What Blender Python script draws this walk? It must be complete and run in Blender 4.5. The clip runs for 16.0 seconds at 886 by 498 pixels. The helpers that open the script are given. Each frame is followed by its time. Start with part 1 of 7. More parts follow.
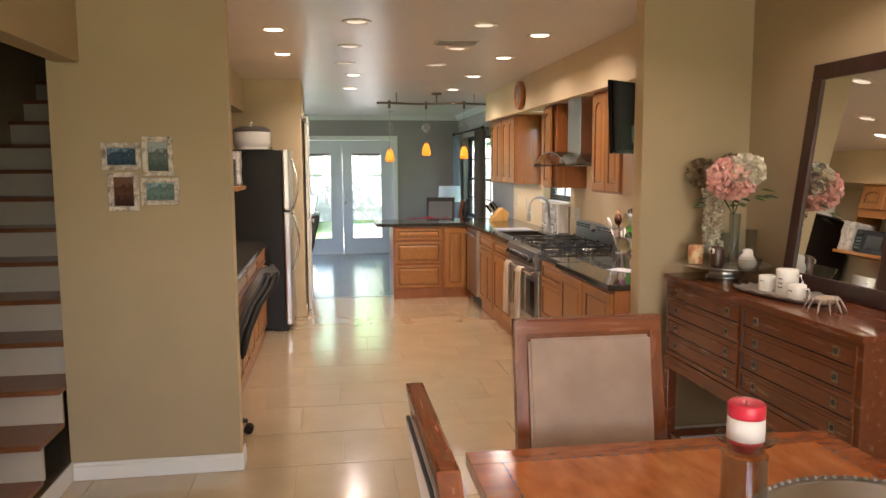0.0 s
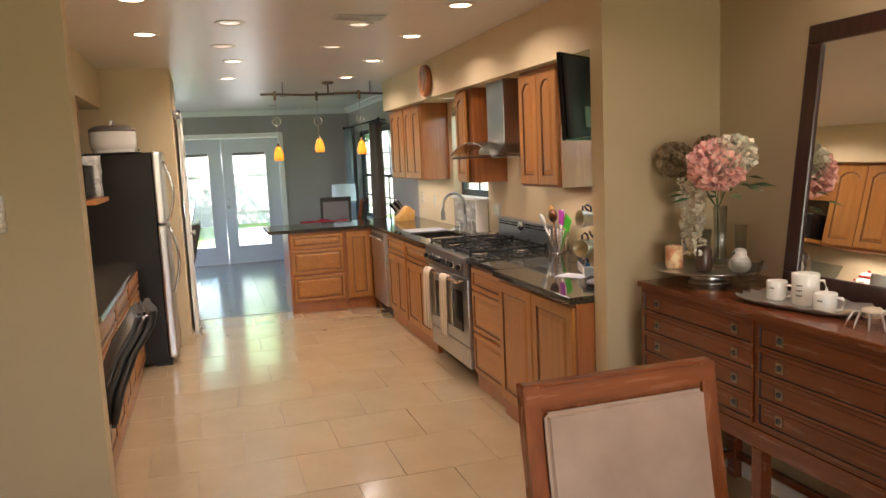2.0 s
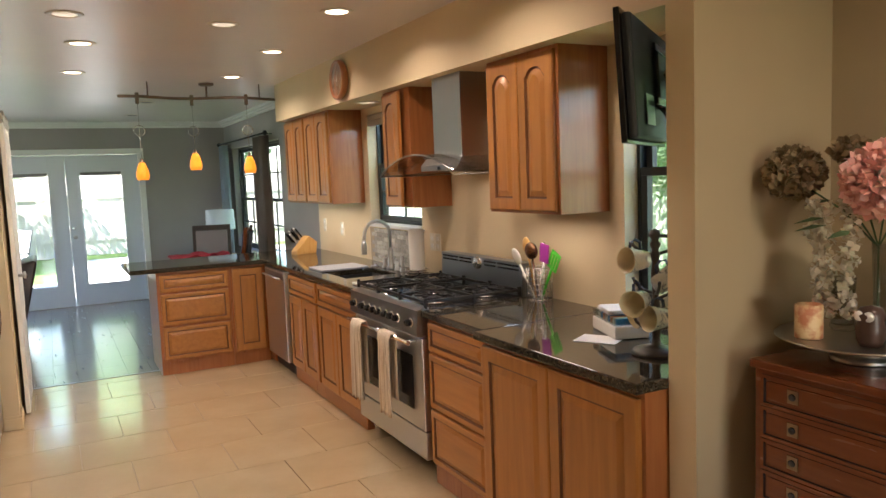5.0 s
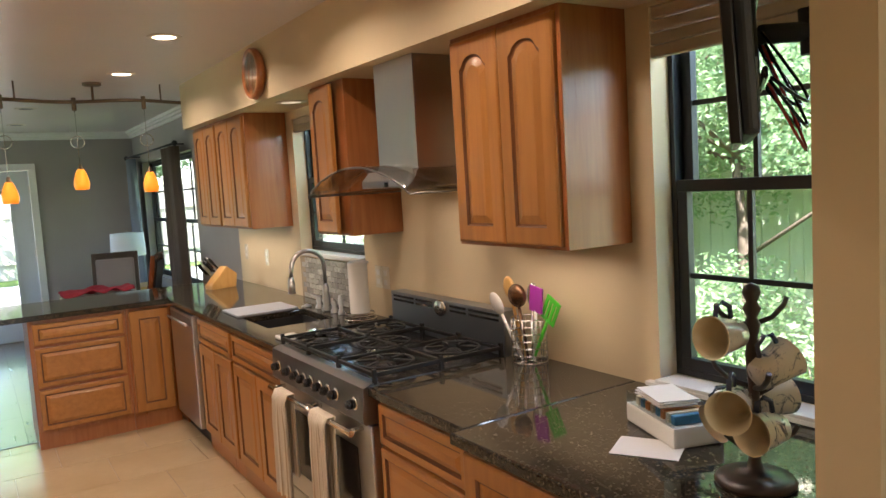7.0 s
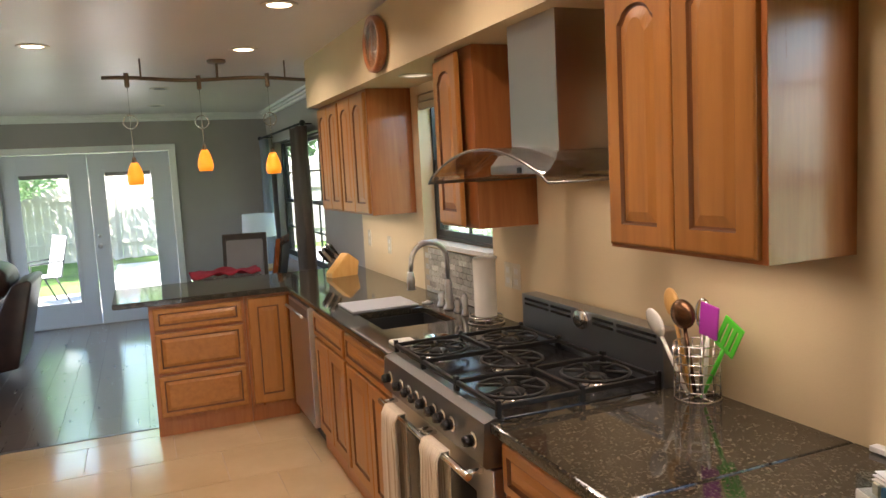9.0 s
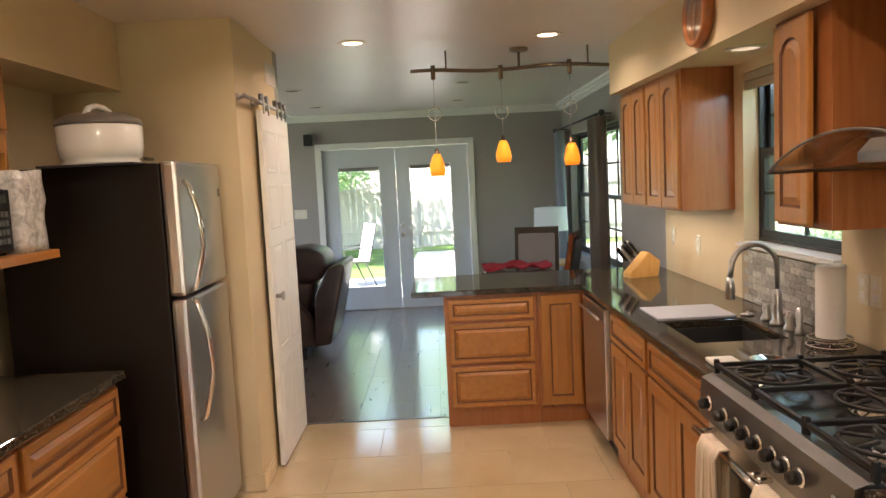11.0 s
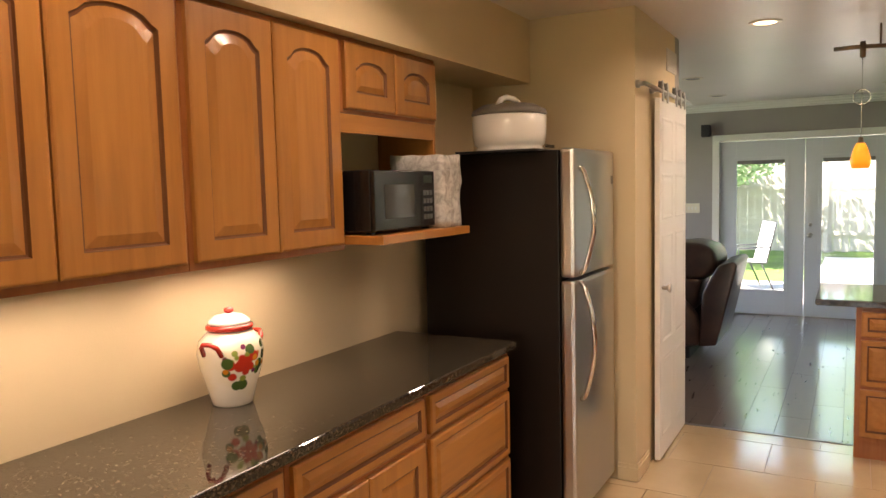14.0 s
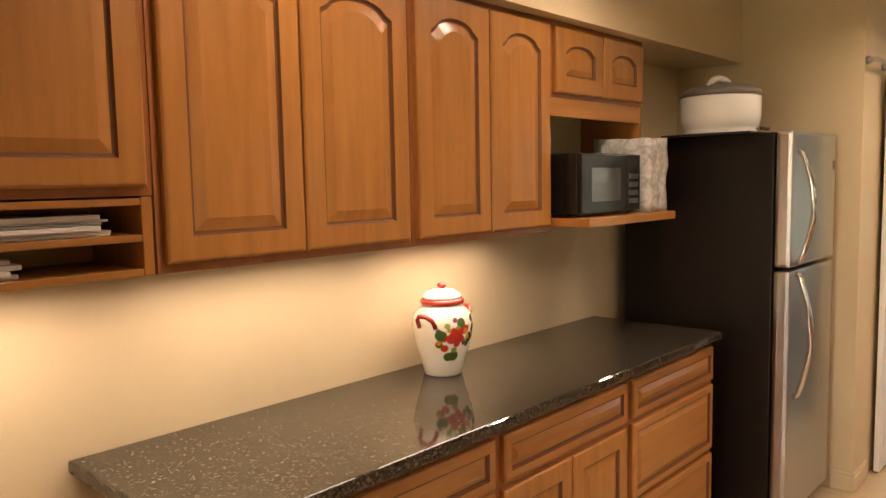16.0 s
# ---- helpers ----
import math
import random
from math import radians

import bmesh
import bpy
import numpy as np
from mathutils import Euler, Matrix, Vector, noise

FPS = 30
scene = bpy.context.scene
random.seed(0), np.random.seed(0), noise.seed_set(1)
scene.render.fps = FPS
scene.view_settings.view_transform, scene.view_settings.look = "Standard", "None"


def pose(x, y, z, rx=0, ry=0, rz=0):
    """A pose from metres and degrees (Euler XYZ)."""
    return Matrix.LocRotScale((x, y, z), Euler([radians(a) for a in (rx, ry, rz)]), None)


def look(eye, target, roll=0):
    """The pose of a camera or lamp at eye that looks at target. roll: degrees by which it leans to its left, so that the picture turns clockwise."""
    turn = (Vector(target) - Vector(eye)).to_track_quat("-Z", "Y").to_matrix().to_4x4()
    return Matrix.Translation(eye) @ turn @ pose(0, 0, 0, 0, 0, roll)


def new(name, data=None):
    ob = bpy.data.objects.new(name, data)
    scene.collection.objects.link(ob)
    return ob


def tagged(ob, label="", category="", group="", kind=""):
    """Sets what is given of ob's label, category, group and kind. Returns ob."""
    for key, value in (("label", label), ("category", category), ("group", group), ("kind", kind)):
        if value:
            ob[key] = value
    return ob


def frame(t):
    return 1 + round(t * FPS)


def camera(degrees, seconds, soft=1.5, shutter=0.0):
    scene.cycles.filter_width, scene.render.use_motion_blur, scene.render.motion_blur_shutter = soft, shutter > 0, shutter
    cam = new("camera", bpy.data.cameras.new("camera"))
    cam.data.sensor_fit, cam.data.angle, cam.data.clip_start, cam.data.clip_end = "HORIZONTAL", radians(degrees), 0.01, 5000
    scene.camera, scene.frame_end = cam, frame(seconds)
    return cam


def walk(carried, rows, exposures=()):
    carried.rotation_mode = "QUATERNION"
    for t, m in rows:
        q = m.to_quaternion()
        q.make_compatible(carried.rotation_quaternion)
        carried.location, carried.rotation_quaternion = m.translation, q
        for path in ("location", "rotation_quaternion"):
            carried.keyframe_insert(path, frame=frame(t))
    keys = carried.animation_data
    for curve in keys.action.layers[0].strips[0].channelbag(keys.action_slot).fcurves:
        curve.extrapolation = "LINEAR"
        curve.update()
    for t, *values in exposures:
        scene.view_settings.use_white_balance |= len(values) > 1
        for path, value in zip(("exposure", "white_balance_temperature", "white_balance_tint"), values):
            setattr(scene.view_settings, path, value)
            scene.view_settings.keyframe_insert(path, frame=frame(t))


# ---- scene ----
cam = camera(61.9, 16.0)
PATH = [
    (0, (1.505, 2.898, 1.588), (1.802, 4.863, 1.363), -0.3),
    (0.5, (1.473, 3.09, 1.614), (1.861, 5.039, 1.389), -1.0),
    (1, (1.423, 3.302, 1.611), (1.897, 5.231, 1.38), -1.9),
    (1.5, (1.426, 3.501, 1.596), (1.967, 5.411, 1.349), -2.4),
    (2, (1.454, 3.745, 1.603), (2.049, 5.638, 1.354), -2.6),
    (2.5, (1.446, 3.96, 1.589), (2.067, 5.843, 1.33), -2.8),
    (3, (1.431, 4.257, 1.612), (2.087, 6.13, 1.366), -2.8),
    (3.2, (1.44, 4.355, 1.615), (2.106, 6.225, 1.37), -2.9),
    (5.3, (1.535, 5.364, 1.569), (2.484, 7.113, 1.373), -2.3),
    (5.5, (1.621, 5.501, 1.593), (2.575, 7.247, 1.396), -2.4),
    (6, (1.779, 5.723, 1.605), (2.78, 7.445, 1.42), -2.7),
    (6.5, (1.881, 5.918, 1.602), (2.92, 7.617, 1.409), -3.1),
    (7, (1.968, 6.142, 1.615), (3.04, 7.821, 1.433), -3.4),
    (7.5, (2.035, 6.269, 1.617), (3.083, 7.962, 1.427), -4.0),
    (8, (2.142, 6.374, 1.63), (3.114, 8.11, 1.426), -4.1),
    (8.2, (2.182, 6.413, 1.633), (3.121, 8.166, 1.425), -3.8),
    (10.3, (2.238, 6.869, 1.619), (2.541, 8.836, 1.426), -2.9),
    (10.5, (2.229, 6.885, 1.611), (2.456, 8.864, 1.422), -2.9),
    (11, (2.212, 6.936, 1.612), (2.223, 8.927, 1.424), -2.8),
    (11.5, (2.237, 6.964, 1.609), (2.039, 8.946, 1.426), -2.6),
    (12, (2.245, 6.974, 1.601), (1.86, 8.928, 1.422), -2.1),
    (12.5, (2.239, 6.974, 1.602), (1.68, 8.886, 1.425), -1.7),
    (13, (2.222, 6.973, 1.591), (1.514, 8.835, 1.42), -1.6),
    (13.5, (2.207, 6.962, 1.589), (1.356, 8.764, 1.418), -1.5),
    (14, (2.197, 6.945, 1.585), (1.228, 8.687, 1.418), -1.4),
    (14.5, (2.187, 6.915, 1.583), (1.106, 8.59, 1.417), -1.2),
    (15, (2.177, 6.89, 1.575), (1.0, 8.498, 1.407), -1.1),
    (15.5, (2.163, 6.867, 1.566), (0.89, 8.399, 1.389), -1.1),
    (16, (2.148, 6.843, 1.563), (0.792, 8.302, 1.378), -1.1),
]
EXPOSURES = [(0, 3.27, 6150, 12), (3, 3.17, 6150, 11), (8, 2.98, 6300, 10.5), (10.5, 3.04, 6550, 13), (12.5, 3.03, 7000, 15.5), (14, 3.0, 7250, 17), (16, 3.08, 7100, 15)]
walk(cam, [(t, look(eye, target, roll)) for t, eye, target, roll in PATH], EXPOSURES)


# ---------- exposure, world, sun ----------
world = bpy.data.worlds.new("world")
scene.world = world
world.use_nodes = True
wn = world.node_tree.nodes
sky = wn.new("ShaderNodeTexSky")
sky.sky_type = "NISHITA"
sky.sun_disc = False
SUN_ELEV, SUN_ROT = 56.0, 232.0
sky.sun_elevation, sky.sun_rotation = radians(SUN_ELEV), radians(SUN_ROT)
sky.air_density, sky.dust_density = 1.0, 0.6
world.node_tree.links.new(sky.outputs[0], wn["Background"].inputs[0])
wn["Background"].inputs[1].default_value = 0.15
scene.view_settings.exposure = 3.2

sun_data = bpy.data.lights.new("sun", "SUN")
sun_data.energy, sun_data.angle, sun_data.color = 5.0, radians(0.6), (1.0, 0.96, 0.9)
sun = new("sun", sun_data)
sa, se = radians(SUN_ROT), radians(SUN_ELEV)
sun_from = Vector((math.sin(sa) * math.cos(se), math.cos(sa) * math.cos(se), math.sin(se)))
sun.matrix_world = look(sun_from * 50, (0, 0, 0))


def area_lamp(name, m, sx, sy, watts, color, spread=180, shape="RECTANGLE"):
    d = bpy.data.lights.new(name, "AREA")
    d.shape, d.size, d.size_y, d.energy, d.color, d.spread = shape, sx, sy, watts, color, radians(spread)
    ob = new(name, d)
    ob.matrix_world = m
    return ob


WARM = (1.0, 0.80, 0.66)
KEY_WATTS = 1.05
UNDER_WATTS = 0.20
DOWNLIGHTS = [(1.16, 7.95), (1.15, 9.02), (2.95, 7.95), (2.95, 9.03), (1.75, 10.33), (1.74, 11.6), (2.95, 10.33), (2.95, 11.62)]
DIM_LIGHTS = [(1.685, 7.62), (1.67, 8.58), (1.65, 9.51), (2.495, 7.64), (2.48, 8.59), (2.455, 9.53)]
LIVING_CANS = [(0.95, 13.75), (0.92, 15.28), (2.50, 13.7), (2.50, 15.22)]
CEIL = 2.475
XR_FACE = 3.82
for px, py in DOWNLIGHTS:
    area_lamp("downlight_lamp", pose(px, py, CEIL - 0.012), 0.11, 0.11, KEY_WATTS, WARM, 150, "DISK")


for ux, uy0, uy1 in ((.42, 8.45, 9.05), (.42, 7.65, 8.35), (.42, 6.95, 7.5), (3.70, 7.9, 8.4), (3.70, 10.95, 11.5), (3.70, 11.55, 12.1)):
    area_lamp("under_cabinet_lamp", pose(3.60 if ux > 1 else .50, (uy0 + uy1) / 2, 1.366 if ux > 1 else 1.358), .14, uy1 - uy0, UNDER_WATTS * (1 if ux > 1 else 2.2), WARM, 160)
area_lamp("hood_lamp", pose(3.6, 8.9, 1.585), .06, .3, .11, WARM, 160)
# Unseen fill for the dining room, at an added south wall opening.
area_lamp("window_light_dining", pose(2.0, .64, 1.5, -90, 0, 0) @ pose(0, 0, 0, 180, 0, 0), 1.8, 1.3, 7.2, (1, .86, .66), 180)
# Unseen bluish fill for the living room, in an invented west opening.
area_lamp("window_light_living", pose(-2.22, 14.2, 1.5, 0, -90, 0), 1.3, 3.0, 2.6, (.66, .76, 1.0), 180)
# Lamp added outside, above view, for sky light and blue floor glare.
area_lamp("window_light_garden_doors", pose(1.72, 18.0, 2.95, -90 + 12, 0, 0), 3.6, 1.3, 6.5, (.50, .66, 1.0), 180)
# Lamps added behind the blinds stand in for sky light at both windows.
area_lamp("window_light_kitchen", pose(XR_FACE + .165, 7.355, 2.05, 0, 50, 0), .10, .8, .7, (.78, .86, 1.0), 180)
area_lamp("window_light_sink", pose(XR_FACE + .165, 10.33, 2.035, 0, 50, 0), .08, .85, .6, (.62, .80, 1.0), 180)
# Fill lamps added over the dining room, where there are no fixtures.
for lx, ly in ((1.0, 4.5), (3.2, 5.6), (1.2, 2.5), (3.2, 2.5)):
    area_lamp("downlight_lamp", pose(lx, ly, CEIL - .012), .11, .11, 1.02, WARM, 150, "DISK")


# ---------- materials ----------
def mat(name, base=(0.5, 0.5, 0.5), rough=0.5, metal=0.0, spec=0.5, coat=0.0, emit=None, strength=0.0):
    m = bpy.data.materials.new(name)
    m.use_nodes = True
    b = m.node_tree.nodes["Principled BSDF"]
    b.inputs["Base Color"].default_value = (*base, 1)
    b.inputs["Roughness"].default_value = rough
    b.inputs["Metallic"].default_value = metal
    b.inputs["Specular IOR Level"].default_value = spec
    b.inputs["Coat Weight"].default_value = coat
    b.inputs["Coat Roughness"].default_value = 0.15
    if emit:
        b.inputs["Emission Color"].default_value = (*emit, 1)
        b.inputs["Emission Strength"].default_value = strength
    return m


class N:
    """Small node helper on one material."""

    def __init__(self, m):
        self.t, self.m = m.node_tree, m
        self.b = self.t.nodes["Principled BSDF"]

    def add(self, kind, **values):
        n = self.t.nodes.new(kind)
        for k, v in values.items():
            if k in n.inputs:
                n.inputs[k].default_value = v
        return n

    def link(self, a, b):
        self.t.links.new(a, b)

    def coords(self, scale=(1, 1, 1), space="Object", shift=True):
        tc = self.add("ShaderNodeTexCoord")
        mp = self.add("ShaderNodeMapping")
        mp.inputs["Scale"].default_value = scale
        self.link(tc.outputs[space], mp.inputs["Vector"])
        if shift:
            oi = self.add("ShaderNodeObjectInfo")
            mul = self.add("ShaderNodeVectorMath")
            mul.operation = "SCALE"
            comb = self.add("ShaderNodeCombineXYZ", X=13.0, Y=7.0, Z=5.0)
            self.link(comb.outputs[0], mul.inputs[0])
            self.link(oi.outputs["Random"], mul.inputs["Scale"])
            self.link(mul.outputs[0], mp.inputs["Location"])
        return mp.outputs[0]

    def noise(self, vec, scale, detail=4.0, rough=0.55, distort=0.0):
        n = self.add("ShaderNodeTexNoise", Scale=scale, Detail=detail, Roughness=rough, Distortion=distort)
        self.link(vec, n.inputs["Vector"])
        return n.outputs["Fac"]

    def ramp(self, fac, *stops):
        r = self.add("ShaderNodeValToRGB")
        e = r.color_ramp.elements
        while len(e) < len(stops):
            e.new(0.5)
        for el, (p, c) in zip(e, stops):
            el.position, el.color = p, (*c, 1)
        self.link(fac, r.inputs[0])
        return r.outputs[0]

    def mix(self, fac, a, b, mode="MIX"):
        n = self.add("ShaderNodeMix")
        n.data_type, n.blend_type = "RGBA", mode
        for sock, v in ((n.inputs["Factor"], fac), (n.inputs[6], a), (n.inputs[7], b)):
            if isinstance(v, (int, float)):
                sock.default_value = v
            elif isinstance(v, tuple):
                sock.default_value = (*v, 1)
            else:
                self.link(v, sock)
        return n.outputs[2]

    def range(self, fac, lo, hi):
        n = self.add("ShaderNodeMapRange")
        n.inputs["To Min"].default_value, n.inputs["To Max"].default_value = lo, hi
        self.link(fac, n.inputs["Value"])
        return n.outputs[0]

    def bump(self, fac, strength, dist=0.002):
        n = self.add("ShaderNodeBump", Strength=strength, Distance=dist)
        self.link(fac, n.inputs["Height"])
        self.link(n.outputs[0], self.b.inputs["Normal"])

    def color(self, c):
        self.link(c, self.b.inputs["Base Color"])

    def rough(self, f):
        self.link(f, self.b.inputs["Roughness"])


def wood(name, dark, mid, light, rough=0.32, grain=(14, 14, 1.0), coat=0.25, band=1.0):
    m = mat(name, mid, rough, coat=coat)
    n = N(m)
    v = n.coords(grain)
    f = n.noise(v, 3.0, 4, 0.55, 0.2)
    c = n.ramp(f, (0.2, dark), (0.5, mid), (0.8, light))
    blot = n.noise(n.coords((1, 1, 0.6)), 2.6 * band, 3, 0.5)
    c2 = n.mix(n.range(blot, 0.0, 0.5), c, n.mix(0.5, c, dark), "MIX")
    oi = n.add("ShaderNodeObjectInfo")
    hv = n.add("ShaderNodeHueSaturation")
    n.link(n.range(oi.outputs["Random"], 0.88, 1.1), hv.inputs["Value"])
    n.link(c2, hv.inputs["Color"])
    n.color(hv.outputs[0])
    n.rough(n.range(f, rough - 0.06, rough + 0.12))
    n.bump(n.noise(n.coords((grain[0] * 5, grain[1] * 5, grain[2] * 3)), 4.0, 3), 0.12, 0.001)
    return m


def paint(name, base, rough=0.6, var=0.06, bump=0.25):
    m = mat(name, base, rough, spec=0.35)
    n = N(m)
    v = n.coords(shift=False)
    f = n.noise(v, 1.3, 3)
    lo = tuple(c * (1 - var) for c in base)
    hi = tuple(min(1, c * (1 + var)) for c in base)
    n.color(n.ramp(f, (0.3, lo), (0.7, hi)))
    n.bump(n.noise(v, 140.0, 4, 0.6), bump, 0.0015)
    return m


WALL = paint("wall_paint_olive", (0.425, 0.335, 0.205), 0.62)
KWALL = paint("wall_paint_cream", (0.66, 0.535, 0.335), 0.6)
LWALL = paint("wall_paint_grey_taupe", (0.345, 0.315, 0.295), 0.62)
CEILM = paint("ceiling_paint", (0.72, 0.66, 0.60), 0.32, 0.03, 0.35)
WHITE = paint("white_trim_paint", (0.78, 0.77, 0.73), 0.4, 0.03, 0.05)
MAPLE = wood("glazed_maple", (0.31, 0.122, 0.025), (0.41, 0.170, 0.036), (0.48, 0.215, 0.050), 0.34, (9, 9, .8))
MAPLEH = wood("glazed_maple_level", (0.31, 0.122, 0.025), (0.41, 0.170, 0.036), (0.48, 0.215, 0.050), 0.34, (9, .8, 9))
GLAZE = mat("dark_glaze", (0.15, 0.055, 0.018), 0.4)
CHERRY = wood("cherry_side", (0.27, 0.085, 0.024), (0.36, 0.125, 0.036), (0.43, 0.17, 0.055), 0.28)
MAHOG = wood("mahogany", (0.12, 0.028, 0.008), (0.165, 0.042, 0.012), (0.21, 0.06, 0.018), 0.22, (14, 1.2, 14), 0.4)
TABLEW = wood("burl_table", (0.24, 0.06, 0.014), (0.42, 0.13, 0.03), (0.58, 0.22, 0.06), 0.18, (5, 2, 5), 0.6, 3)
CHAIRH = wood("chair_mahogany_level", (0.10, 0.025, 0.006), (0.19, 0.048, 0.011), (0.28, 0.08, 0.02), 0.22, (1.0, 10, 10), 0.25)
CHAIRW = wood("chair_mahogany", (0.10, 0.025, 0.006), (0.20, 0.05, 0.012), (0.30, 0.085, 0.02), 0.22, (10, 10, 1.5), 0.25)
STEEL = mat("brushed_steel", (0.55, 0.54, 0.53), 0.28, 1.0)
DSTEEL = mat("dark_steel", (0.25, 0.245, 0.24), 0.3, 1.0)
CHROME = mat("chrome", (0.75, 0.74, 0.72), 0.1, 1.0)
BLACK = mat("black_gloss", (0.011, 0.010, 0.010), 0.22, spec=0.4)
IRON = mat("cast_iron", (0.011, 0.010, 0.009), 0.42, spec=0.3)
BLACKM = mat("black_matt", (0.02, 0.02, 0.02), 0.6)
FRAMEK = mat("black_window_frame", (0.012, 0.014, 0.016), 0.35)
def glass(name, tint, gloss):
    """Thin clear glass: it lets light straight through and mirrors at its rim."""
    m = bpy.data.materials.new(name)
    m.use_nodes = True
    t = m.node_tree
    t.nodes.clear()
    out, mixs = t.nodes.new("ShaderNodeOutputMaterial"), t.nodes.new("ShaderNodeMixShader")
    tr, gl, fr = t.nodes.new("ShaderNodeBsdfTransparent"), t.nodes.new("ShaderNodeBsdfGlossy"), t.nodes.new("ShaderNodeLayerWeight")
    tr.inputs[0].default_value = (*tint, 1)
    gl.inputs["Roughness"].default_value = 0.02
    pw, ma = t.nodes.new("ShaderNodeMath"), t.nodes.new("ShaderNodeMath")
    pw.operation, pw.inputs[1].default_value = "POWER", 4.0
    ma.operation, ma.inputs[1].default_value, ma.inputs[2].default_value = "MULTIPLY_ADD", gloss, 0.05
    t.links.new(fr.outputs["Facing"], pw.inputs[0])
    t.links.new(pw.outputs[0], ma.inputs[0])
    t.links.new(ma.outputs[0], mixs.inputs[0])
    t.links.new(tr.outputs[0], mixs.inputs[1])
    t.links.new(gl.outputs[0], mixs.inputs[2])
    t.links.new(mixs.outputs[0], out.inputs[0])
    return m


GLASS = glass("window_glass", (.97, .98, .98), .5)
CLEAR = glass("clear_glass", (.88, .90, .90), 1.0)
MIRROR = mat("mirror_glass", (0.85, 0.86, 0.85), 0.01, 1.0)

GRANITE = mat("black_granite", (0.02, 0.02, 0.02), 0.06, spec=0.5)
n = N(GRANITE)
v = n.coords(shift=False)
vor = n.add("ShaderNodeTexVoronoi", Scale=190.0)
n.link(v, vor.inputs["Vector"])
sp = n.ramp(vor.outputs["Color"], (0.0, (0.010, 0.009, 0.007)), (0.55, (0.03, 0.024, 0.017)), (0.72, (0.10, 0.08, 0.047)), (0.92, (0.28, 0.22, 0.14)))
big = n.ramp(n.noise(v, 30.0, 3), (0.35, (0.012, 0.012, 0.011)), (0.7, (0.034, 0.027, 0.018)))
n.color(n.mix(0.6, sp, big))

TILE = mat("travertine_tile", (0.6, 0.45, 0.28), 0.3)
TILE.node_tree.nodes["Principled BSDF"].inputs["Coat IOR"].default_value = 1.6
n = N(TILE)
v = n.coords((1, 1, 1))
f = n.noise(v, 3.0, 3, 0.5)
sm = n.range(f, 0.0, 1.0)
tone = n.mix(sm, (0.42, 0.305, 0.165), (0.60, 0.465, 0.29))
fine = n.noise(v, 26.0, 5, 0.6)
n.color(n.mix(n.range(fine, 0.0, 0.35), tone, (0.39, 0.29, 0.17)))
n.rough(n.range(fine, 0.12, 0.24))
n.b.inputs["Coat Weight"].default_value = 0.9
n.b.inputs["Coat Roughness"].default_value = 0.13
GROUT = mat("grout", (0.36, 0.28, 0.19), 0.8)

PLANK = mat("dark_laminate", (0.15, 0.12, 0.105), 0.25, coat=1.0)
n = N(PLANK)
grain = n.noise(n.coords((9, 1.0, 9)), 3.0, 5, 0.6)
broad = n.noise(n.coords((1, 1, 1)), 1.1, 2, 0.5)
oi = n.add("ShaderNodeObjectInfo")
tone = n.mix(grain, (0.10, 0.075, 0.06), (0.17, 0.13, 0.105))
n.color(n.mix(n.range(oi.outputs["Random"], 0.0, 0.45), tone, n.mix(broad, (0.07, 0.05, 0.04), (0.13, 0.10, 0.085))))
n.rough(n.range(grain, 0.26, 0.30))
n.b.inputs["Coat IOR"].default_value = 1.9
n.b.inputs["Coat Roughness"].default_value = 0.16
FABRIC = mat("taupe_velvet", (0.36, 0.25, 0.19), 0.85)
n = N(FABRIC)
v = n.coords()
n.color(n.ramp(n.noise(v, 5.0, 5), (0.3, (0.30, 0.205, 0.155)), (0.7, (0.42, 0.30, 0.235))))
n.bump(n.noise(v, 300.0, 2), 0.3, 0.001)
n.b.inputs["Sheen Weight"].default_value = 0.4
LEATHER = mat("black_leather", (0.018, 0.016, 0.015), 0.38)
n = N(LEATHER)
n.bump(n.noise(n.coords(), 60.0, 4), 0.3, 0.003)
CREAM = mat("cream_ceramic", (0.78, 0.72, 0.58), 0.15, coat=0.5)
WHITEC = mat("white_ceramic", (0.8, 0.78, 0.72), 0.2, coat=0.4)
RED = mat("red_glaze", (0.45, 0.03, 0.02), 0.2, coat=0.5)
LAMPON = mat("lamp_glow", (1, 0.9, 0.7), 0.5, emit=(1.0, 0.80, 0.55), strength=.95)
AMBER = mat("amber_glass", (0.9, 0.35, 0.03), 0.3, emit=(1.0, 0.22, 0.01), strength=0.125)


# ---------- mesh helpers ----------
def box(bm, x0, x1, y0, y1, z0, z1, bevel=0.0, slot=0):
    vs = [bm.verts.new((x, y, z)) for x in (x0, x1) for y in (y0, y1) for z in (z0, z1)]
    quads = [(0, 1, 3, 2), (4, 6, 7, 5), (0, 4, 5, 1), (2, 3, 7, 6), (0, 2, 6, 4), (1, 5, 7, 3)]
    fs = [bm.faces.new([vs[i] for i in q]) for q in quads]
    for fc in fs:
        fc.material_index = slot
    if bevel:
        es = list({e for fc in fs for e in fc.edges})
        r = bmesh.ops.bevel(bm, geom=es, offset=bevel, segments=2, profile=0.6, affect="EDGES")
        for fc in r["faces"]:
            fc.material_index = slot
    return vs


